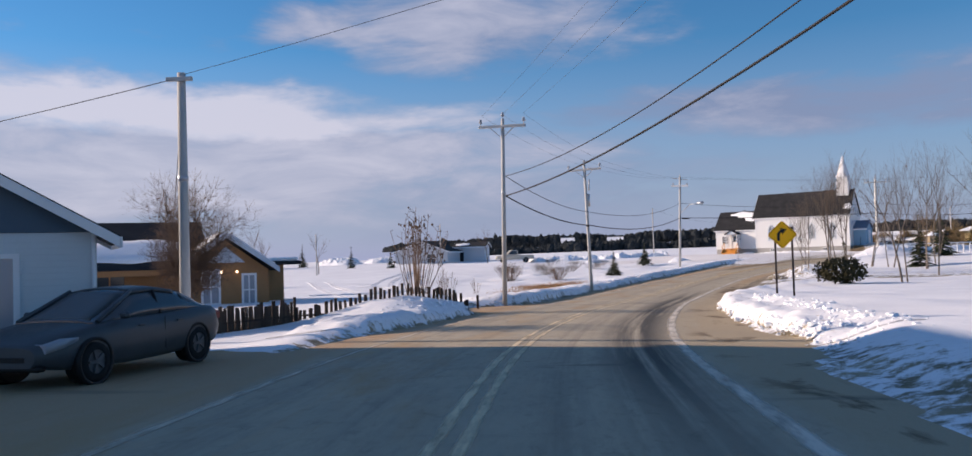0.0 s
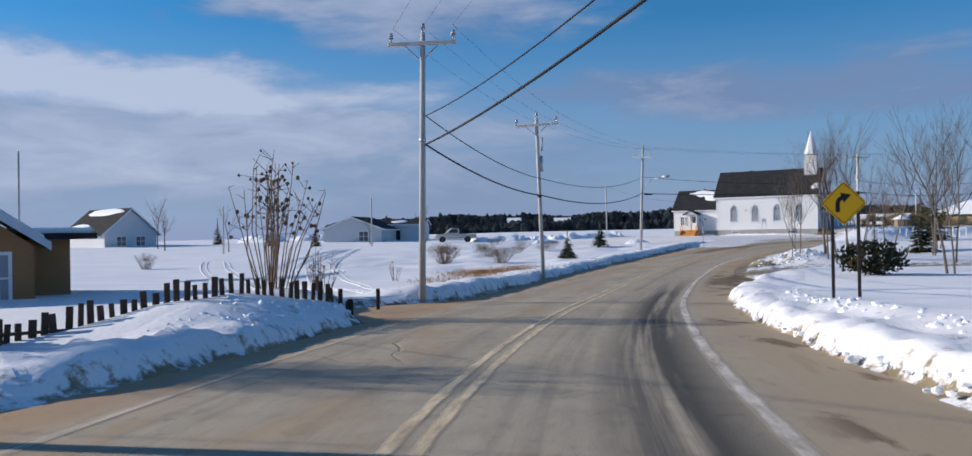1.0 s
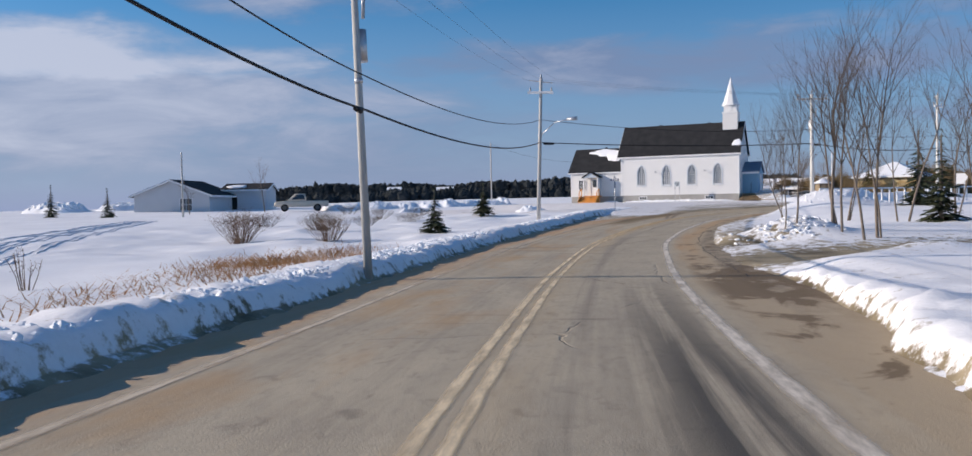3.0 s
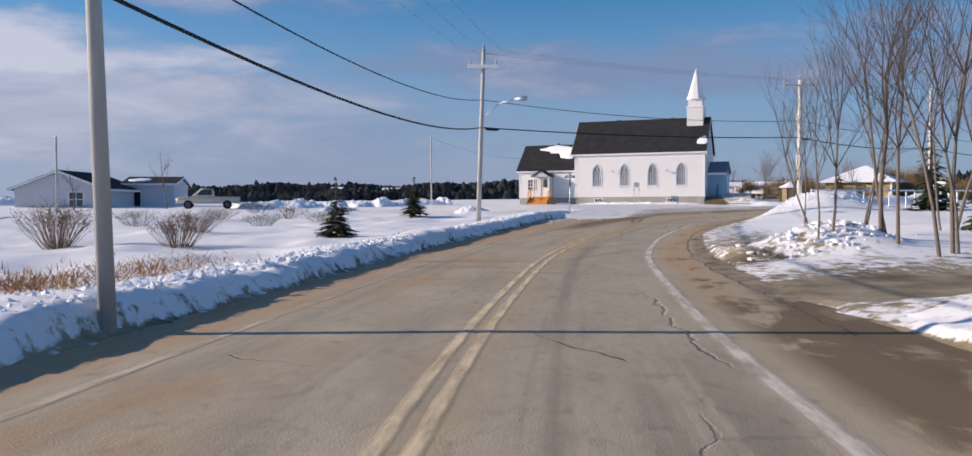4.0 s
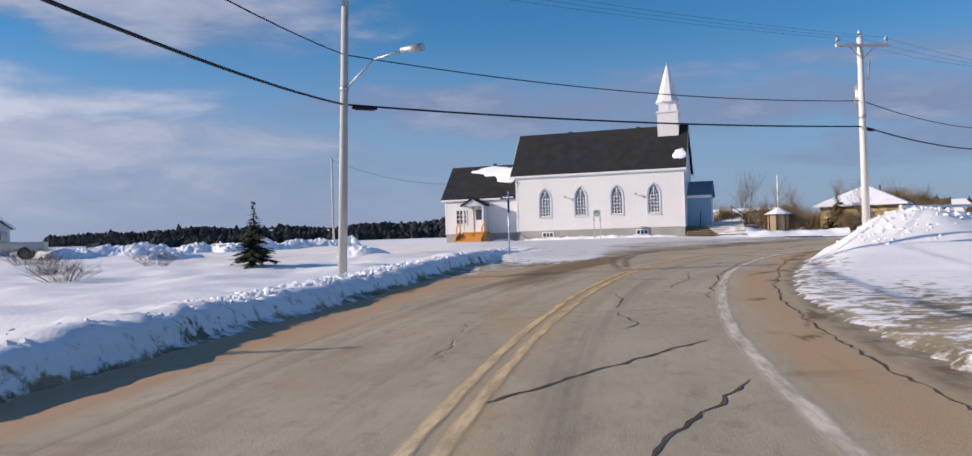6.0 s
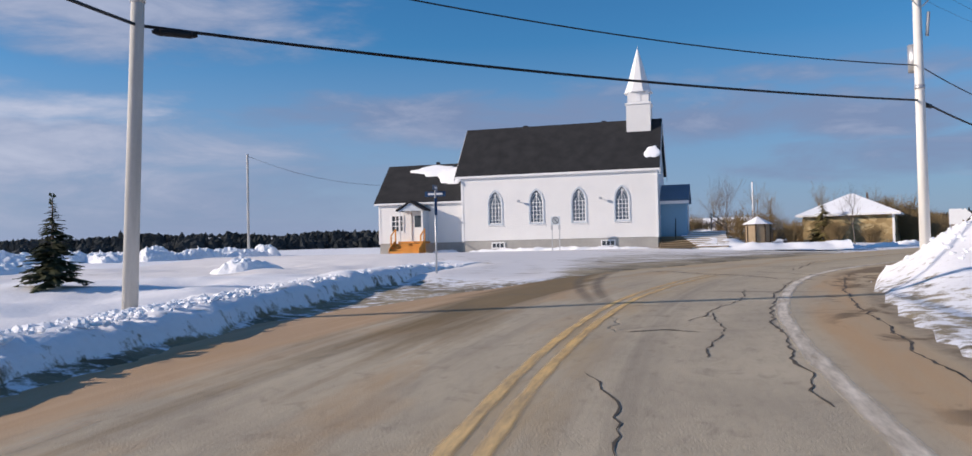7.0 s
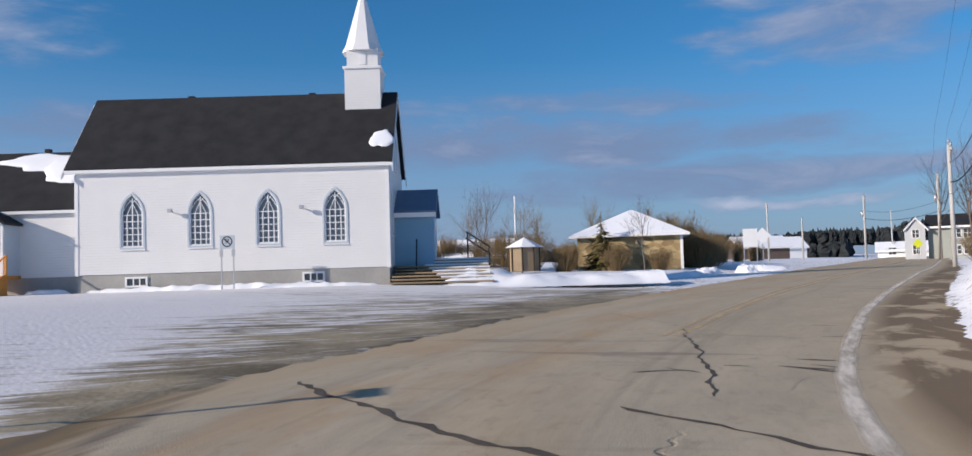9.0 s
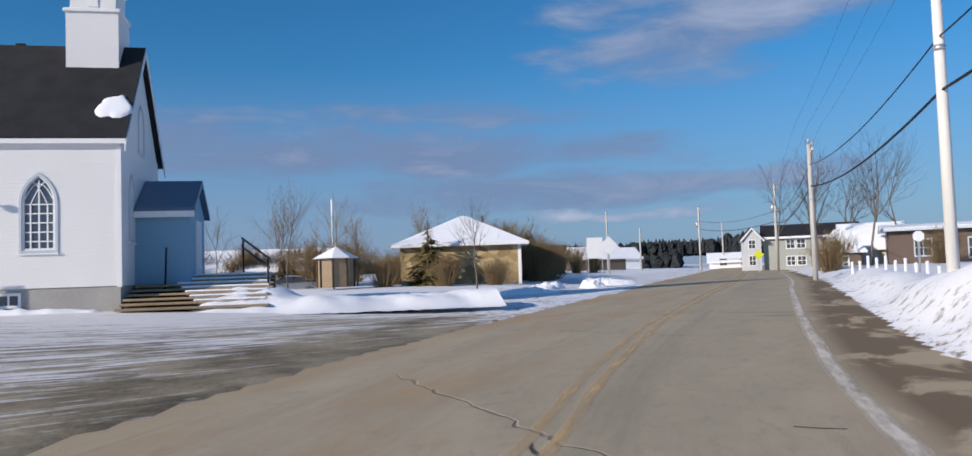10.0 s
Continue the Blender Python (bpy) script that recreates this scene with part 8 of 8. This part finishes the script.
bare_tree(38.0, 72.0, 7.0, 12, 0.3, 0.08, (-2, 0), 2, "slim bare poplar in the snow", M_PALETWIG)
for i, (x, y, h, ln) in enumerate(((33.0, 61.0, 8.4, -4), (35.0, 66.5, 8.8, 2), (42.5, 70.0, 9.2, 0), (38.5, 58.5, 9.0, 3), (45.0, 63.0, 9.5, -2), (34.0, 75.0, 6.5, 4))):
    bare_tree(x, y, h, 200 + i, 0.32, 0.085, (ln, 0), 1 + i % 2, "tall bare grey tree in the snow", M_PALETWIG, 1.15)
bare_tree(67.8, 123.5, 4.2, 13, 0.36, 0.07, label="bare young tree in front of the stone house", twig=M_PALETWIG)
bare_tree(65.6, 137.2, 5.8, 14, 0.3, 0.08, label="thin bare tree by the church yard")
bare_tree(67.2, 141.1, 6.0, 15, 0.3, 0.08, label="thin bare tree by the church yard", twig=M_PALETWIG)
bare_tree(61.5, 138.0, 4.5, 16, 0.3, 0.06, label="thin bare tree by the church yard", twig=M_PALETWIG)
bare_tree(72.5, 139.5, 4.6, 17, 0.4, 0.08, label="spreading bare tree by the pavilion", twig=M_BROWNBRUSH, dense=1.3)
bare_tree(-29.5, 104.9, 5.0, 18, 0.4, 0.12, label="bare tree across the field", dense=1.2, levels=3)
bare_tree(-21.0, 100.0, 5.2, 19, 0.35, 0.1, label="bare tree across the field", levels=3)
bare_tree(-33.0, 112.0, 6.4, 20, 0.4, 0.12, label="bare tree beside the grey house", levels=3)
bare_tree(-9.0, 121.0, 4.0, 21, 0.35, 0.08, label="small bare tree before the bungalow", levels=3)
bare_tree(-2.0, 124.0, 5.6, 22, 0.35, 0.09, label="bare tree before the grey garage", levels=3)
for i, (x, y, h) in enumerate(((96, 118, 8.5), (99, 115.5, 9), (103, 121, 8), (107, 116, 9), (112, 122, 8.5), (92, 100, 6), (97, 97, 7), (80, 96, 6.5), (109, 127, 9), (114, 126, 8.5), (111, 119, 9.5), (118, 124, 9))):
    bare_tree(x, y, h, 30 + i, 0.4, 0.13, label="bare tree beside the far houses", twig=M_PALETWIG, dense=1.1, levels=4)
for i, (x, y, h, w) in enumerate(((82.5, 131.5, 2.6, 4.5), (86, 134, 2.8, 5), (77, 140, 2.4, 4), (73, 136.5, 2.0, 3), (90, 139, 3.0, 5), (95, 143, 2.6, 5), (70.5, 128.8, 1.9, 2.6), (72.6, 126.8, 1.5, 2.4), (68.3, 131.5, 2.0, 2.6), (94.2, 116.2, 2.6, 3.2), (90.0, 114.8, 2.0, 3), (101, 147, 2.5, 5), (68.5, 142.5, 2.2, 4), (97.5, 110.5, 2.4, 3.4), (99.5, 106.5, 2.2, 3.2), (95.0, 104.0, 1.9, 3.0))):
    bush(x, y, h, w, 80 + i, 170, M_BROWNBRUSH, "thicket of bare brown brush", r=0.014)
for i, (x, y, h, w) in enumerate(((79.5, 129.5, 2.9, 4.0), (80.5, 134.5, 3.2, 5.0), (84.5, 137.5, 3.4, 6.0), (89.5, 143.5, 3.4, 6.0), (97.0, 150.0, 3.4, 7.0), (104.0, 156.0, 3.4, 7.0), (112.0, 160.0, 3.4, 7.0), (69.0, 139.5, 2.6, 4.0), (73.5, 143.0, 3.0, 5.0), (77.5, 147.0, 3.2, 5.5), (64.0, 146.5, 2.6, 4.5))):
    bush(x, y, h, w, 140 + i, 230, M_BROWNBRUSH, "thicket of bare brown brush", r=0.016)
for i, (x, y, h) in enumerate(((76.5, 138.0, 5.5), (80.0, 141.0, 5.0), (86.5, 141.0, 5.4), (93.0, 147.5, 5.0), (70.5, 146.0, 5.2), (66.5, 133.8, 5.0), (100.5, 153.5, 5.2))):
    bare_tree(x, y, h, 160 + i, 0.4, 0.09, label="bare tree among brown brush", twig=M_BROWNBRUSH, dense=1.2)
fir(70.6, 130.2, 4.0, 2.6, 41, "ragged pine before the stone house", mat("olive_pine", (0.13, 0.11, 0.04), 0.9, 0.3, 2, 9, 0.0), 1.0, cone=1.6)
fir(-30, 125, 3.5, 1.8, 42, "small dark spruce across the field")
fir(-14.5, 113, 2.6, 1.4, 43, "small dark spruce across the field")
fir(-21, 118, 3.0, 1.6, 44, "small dark spruce across the field")


def brush_band(pts, depth, n, h0, h1, seed, label):
    """Bare brown saplings crowded along a line, past counting."""
    rnd = random.Random(seed)
    verts, faces = [], []
    seg = [math.hypot(b[0] - a[0], b[1] - a[1]) for a, b in zip(pts, pts[1:])]
    clumps = []
    for (a, b), L in zip(zip(pts, pts[1:]), seg):
        for _ in range(max(2, int(L / 1.1))):
            t = rnd.random()
            clumps.append((a[0] + (b[0] - a[0]) * t + rnd.gauss(0, depth), a[1] + (b[1] - a[1]) * t + rnd.gauss(0, depth), rnd.uniform(h0, h1)))
    for _ in range(n):
        cx, cy, h = rnd.choice(clumps)
        x, y = cx + rnd.gauss(0, 0.25), cy + rnd.gauss(0, 0.25)
        z, hh = 0.55, h * rnd.uniform(0.55, 1.05)
        lx, ly = rnd.gauss(0, 0.16) * hh, rnd.gauss(0, 0.16) * hh
        w = rnd.uniform(0.012, 0.035)
        k = len(verts)
        a = rnd.uniform(0, math.pi)
        dx, dy = math.cos(a) * w, math.sin(a) * w
        mx, my = x + lx * 0.4, y + ly * 0.4
        verts += [(x - dx, y - dy, z), (x + dx, y + dy, z), (mx + dx, my + dy, z + hh * 0.55), (mx - dx, my - dy, z + hh * 0.55), (x + lx, y + ly, z + hh)]
        faces += [(k, k + 1, k + 2, k + 3), (k + 3, k + 2, k + 4)]
        for _k in range(4):
            f = rnd.uniform(0.35, 0.95)
            bx, by, bz = x + lx * f, y + ly * f, z + hh * f
            ex, ey, ez = bx + rnd.gauss(0, 0.3), by + rnd.gauss(0, 0.3), bz + rnd.uniform(0.15, 0.6)
            k = len(verts)
            verts += [(bx - dx * 0.6, by - dy * 0.6, bz), (bx + dx * 0.6, by + dy * 0.6, bz), (ex, ey, ez)]
            faces.append((k, k + 1, k + 2))
    me = bpy.data.meshes.new("brush_thicket")
    me.from_pydata(verts, [], faces)
    me.materials.append(M_BROWNBRUSH)
    return tagged(new("brush_thicket", me), label, "brush", kind="stuff")


brush_band([(57.0, 146.0), (66.0, 142.5), (74.0, 141.0)], 1.2, 2600, 2.0, 3.6, 71, "dense bare brown brush behind the pavilion")
brush_band([(78.5, 131.5), (83.0, 137.0), (92.0, 144.5), (106.0, 153.0), (124.0, 160.0)], 1.6, 6500, 2.2, 4.2, 72, "dense bare brown brush beside the stone house")


brush_band([(79.2, 130.6), (82.5, 134.0), (86.0, 138.5)], 1.2, 2200, 3.4, 5.0, 73, "tall bare brown brush against the stone house")


def straw_tuft(x0, y0, rx, ry, n, seed, label):
    rnd = random.Random(seed)
    bm = bmesh.new()
    for _ in range(n):
        x, y = x0 + rnd.gauss(0, rx), y0 + rnd.gauss(0, ry)
        s, u = to_road(x, y)
        if abs(u[0]) < 6.4:
            continue
        z = gz(x, y) + 0.02
        a = rnd.uniform(0, math.tau)
        hh = rnd.uniform(0.04, 0.24)
        d = Vector((math.cos(a), math.sin(a), 0))
        b = Vector((x, y, z))
        tip = b + d * rnd.uniform(0.15, 0.45) + Vector((0, 0, hh))
        w = Vector((-d.y, d.x, 0)) * 0.014
        bm.faces.new([bm.verts.new(v) for v in (b - w, b + w, tip)])
    return tagged(part("dry_grass", bm, M_STRAW), label, "grass", kind="stuff")


# ruts left by vehicles in the field
def snow_track(pts, w, seed):
    rnd = random.Random(seed)
    line = spline(pts, 30)
    tang = np.gradient(line, axis=0)
    tang /= np.hypot(tang[:, 0], tang[:, 1])[:, None]
    prof = ((-1.5, -0.03), (-0.95, 0.035), (-0.5, 0.008), (0.5, 0.008), (0.95, 0.035), (1.5, -0.03))
    xy = np.array([(p[0] + t[1] * w * a, p[1] - t[0] * w * a) for p, t in zip(line, tang) for a, _ in prof])
    zz = ground_z(xy[:, 0], xy[:, 1])
    k = len(prof)
    verts = [(x, y, z + prof[i % k][1] * (rnd.uniform(0.4, 1.5) if prof[i % k][1] > 0.03 else 1)) for i, ((x, y), z) in enumerate(zip(xy, zz))]
    faces = [(i * k + j, (i + 1) * k + j, (i + 1) * k + j + 1, i * k + j + 1) for i in range(len(line) - 1) for j in range(k - 1)]
    me = bpy.data.meshes.new("snow_track")
    me.from_pydata(verts, [], faces)
    if sum(p.normal.z for p in me.polygons) < 0:
        me.flip_normals()
    me.materials.append(M_TRACK)
    return tagged(new("snow_track", me), "rut pressed into the field's snow by a vehicle", "snow track", "tracks in the field")


for i, (dx, dy, w) in enumerate(((0, 0, 0.17), (1.6, 0.4, 0.17), (-1.1, 1.0, 0.16), (-2.6, 1.4, 0.16))):
    snow_track([(1.5 + dx * 0.4, 42.0 + dy), (-1.5 + dx, 48.4 + dy), (-3.8 + dx, 57.5 + dy), (-6.3 + dx * 0.9, 70.1 + dy), (-7.6 + dx * 0.7, 86 + dy), (-8.5 + dx * 0.5, 101.4)], w, 300 + i)
for i, dx in enumerate((0.0, 1.6)):
    snow_track([(-4.2 + dx, 43.4), (-7.5 + dx, 53.0), (-12 + dx, 65), (-16 + dx, 77.5)], 0.2, 320 + i)
for i, dx in enumerate((0.0, 1.5)):
    snow_track([(-9.0, 52.0 + dx), (-5.0, 55.5 + dx), (-3.0, 61.0 + dx), (-9.0, 66.0 + dx)], 0.17, 330 + i)
straw_tuft(5.6, 57.5, 1.0, 2.6, 2600, 1, "flattened straw-coloured grass showing through snow")
straw_tuft(3.6, 50.0, 0.7, 2.6, 350, 2, "dry grass stalks showing through snow")
straw_tuft(7.6, 63.0, 0.8, 2.2, 700, 3, "dry grass stalks showing through snow")


# ---- ploughed snow ----
def snow_heap(x, y, rx, ry, h, seed, turn=0.0, label="lumpy heap of ploughed snow"):
    """A rubble heap: a mound broken into blocks, sunk into the snow round it."""
    rnd = random.Random(seed)
    bm = bmesh.new()
    off = Vector((rnd.uniform(0, 50), rnd.uniform(0, 50), 0))
    nr, na = 16, 56
    tip = bm.verts.new((0, 0, h))
    rings = []
    for i in range(1, nr + 1):
        ring = []
        for k in range(na):
            a, f = math.tau * k / na, i / nr
            edge = 1 + 0.25 * noise.noise(Vector((math.cos(a) * 1.3, math.sin(a) * 1.3, 0)) + off)
            px, py = rx * f * edge * math.cos(a), ry * f * edge * math.sin(a)
            q = Vector((px, py, 0)) + off
            z = h * (1 - f ** 3.2) * (0.8 + 0.4 * noise.noise(q * 0.8))
            z += h * 0.3 * (1 - f ** 4) * (noise.noise(q * 2.4) + 0.7 * noise.noise(q * 5.5)) - 0.16 * f ** 4
            ring.append(bm.verts.new((px, py, z)))
        rings.append(ring)
    for k in range(na):
        bm.faces.new((tip, rings[0][k], rings[0][(k + 1) % na]))
    for ra, rb in zip(rings, rings[1:]):
        for k in range(na):
            bm.faces.new((ra[k], rb[k], rb[(k + 1) % na], ra[(k + 1) % na]))
    ob = part("snow_mound", bm, M_ROOFSNOW)
    ob.matrix_world = pose(x, y, gz(x, y), 0, 0, turn)
    return tagged(ob, label, "snow heap", "heaps of snow")


for i, (x, y, rx, ry, h) in enumerate(((22.5, 104.3, 1.5, 1.0, 0.55), (13.0, 112.0, 2.0, 1.3, 0.45), (55.8, 116.8, 2.3, 1.0, 0.34), (59.0, 118.5, 2.6, 1.0, 0.3), (66.5, 119.0, 1.6, 0.7, 0.3), (70.5, 121.2, 1.5, 0.7, 0.36), (73.5, 120.6, 1.7, 0.8, 0.38), (62.5, 118.2, 1.8, 0.7, 0.3), (76.5, 121.8, 1.6, 0.7, 0.34), (-27, 137, 5, 3, 1.2), (-20, 141, 4, 3, 1.0))):
    snow_heap(x, y, rx, ry, h, 100 + i, (i * 37) % 180)
# the long ridge pushed up along the back of the field
ridge_rnd = random.Random(61)
for i in range(17):
    t = i / 16
    snow_heap(5.0 + 20.0 * t + ridge_rnd.uniform(-0.5, 0.5), 122.5 + 12.0 * t + ridge_rnd.uniform(-1.2, 1.2), ridge_rnd.uniform(1.6, 2.8), ridge_rnd.uniform(1.0, 1.6), ridge_rnd.uniform(0.5, 0.95), 600 + i, ridge_rnd.uniform(0, 180), "chunky heap of old snow at the back of the field")


def foundation_drift(m, x0, x1, seed):
    """A low rounded ridge of snow along the church's foot."""
    rnd = random.Random(seed)
    n = int((x1 - x0) / 0.25)
    bm = bmesh.new()
    rows = []
    for i in range(n + 1):
        f = math.sin(math.pi * min(1, max(0, i / n))) ** 0.3
        h, w = rnd.uniform(0.2, 0.3) * f, rnd.uniform(0.55, 0.8) * (0.3 + 0.7 * f)
        rows.append([bm.verts.new((x0 + (x1 - x0) * i / n, -0.06 - w * a, -0.05 + h * b)) for a, b in ((0.0, 0.5), (0.25, 0.95), (0.55, 1.0), (0.85, 0.6), (1.1, 0.0))])
    for a, b in zip(rows, rows[1:]):
        for k in range(4):
            bm.faces.new((a[k], a[k + 1], b[k + 1], b[k])).smooth = True
    bmesh.ops.recalc_face_normals(bm, faces=bm.faces[:])
    ob = part("snow_mound", bm, M_ROOFSNOW)
    ob.matrix_world = m
    return tagged(ob, "low ridge of snow along the church foundation", "snow heap", "heaps of snow")


foundation_drift(CHURCH @ pose(0, 0, -0.25), 0.4, 12.7, 5)
foundation_drift(CHURCH @ pose(-6.24, 0.35, -0.25), 4.0, 6.0, 6)


def snow_clods(n, seed):
    """Broken lumps thrown up along the ploughed banks."""
    rnd = random.Random(seed)
    cand = []
    sizes = (0.02, 0.025, 0.03, 0.035, 0.04, 0.05, 0.06, 0.08)
    for _ in range(n):
        side = rnd.random()
        if side < 0.66:
            s = rnd.uniform(SL0, SL1 - 1)
            u = -float(foot_of(s)) - rnd.triangular(0.3, 2.2, 0.5)
        elif side < 0.73:
            s = rnd.uniform(S_OF_Y(21), S_OF_Y(31))
            u = -float(foot_of(s)) - rnd.triangular(0.1, 2.0, 0.4)
        elif side < 0.94:
            s = rnd.triangular(S_OF_Y(15.5), S_OF_Y(42), S_OF_Y(19))
            u = float(right_foot(s)) + rnd.triangular(-0.25, 2.0, 0.25)
        else:
            s, u = rnd.uniform(S_OF_Y(89), S_OF_Y(100)), rnd.uniform(6.0, 8.5)
        cand.append((*on_road(s, u), rnd.choice(sizes)))
    for _ in range(n // 20):
        cand.append((25.2 + rnd.gauss(0, 1.0), 64.9 + rnd.gauss(0, 0.6), rnd.choice(sizes) * 1.3))
        cand.append((40.4 + rnd.gauss(0, 1.8), 87.4 + rnd.gauss(0, 1.2), rnd.choice(sizes) * 1.3))
    cand = np.array(cand)
    s, u = to_road(cand[:, 0], cand[:, 1])
    cand = cand[(u < -foot_of(s)) | (u > right_foot(s) - 0.3)]
    z = ground_z(cand[:, 0], cand[:, 1])
    s, u = to_road(cand[:, 0], cand[:, 1])
    out = -u - foot_of(s)
    bank = np.interp(out, [0.1, 0.24, 0.4, 0.85, 1.5, 2.4], [0.2, 0.36, 0.42, 0.43, 0.36, 0.2]) * 0.95
    z = np.where((u < 0) & (s > SL0 + 1) & (s < SL1 - 2), np.maximum(z, road_z(s) + bank), z)
    bank = np.interp(u - right_foot(s), [-0.3, 0.1, 0.24, 0.4, 0.85, 1.5, 2.4], [0.0, 0.14, 0.3, 0.35, 0.35, 0.3, 0.16]) * 0.72
    z = np.where((u > 0) & (s > S_OF_Y(18)) & (s < S_OF_Y(41)), np.maximum(z, road_z(s) + bank), z)
    ico = bmesh.new()
    bmesh.ops.create_icosphere(ico, subdivisions=1, radius=1.0)
    base = [v.co.copy() for v in ico.verts]
    tris = [tuple(v.index for v in f.verts) for f in ico.faces]
    ico.free()
    verts, faces = [], []
    for (x, y, r), zz in zip(cand, z):
        k0 = len(verts)
        sx, sy, sz = rnd.uniform(0.7, 1.4), rnd.uniform(0.7, 1.4), rnd.uniform(0.5, 0.9)
        for c in base:
            k = rnd.uniform(0.75, 1.2) * r
            verts.append((x + c.x * k * sx, y + c.y * k * sy, zz + r * 0.2 + c.z * k * sz))
        faces += [tuple(k0 + i for i in t) for t in tris]
    me = bpy.data.meshes.new("snow_clods")
    me.from_pydata(verts, [], faces)
    me.materials.append(M_ROOFSNOW)
    return tagged(new("snow_clods", me), "broken clods of ploughed snow along the banks", "snow", kind="stuff")


snow_clods(5200, 11)
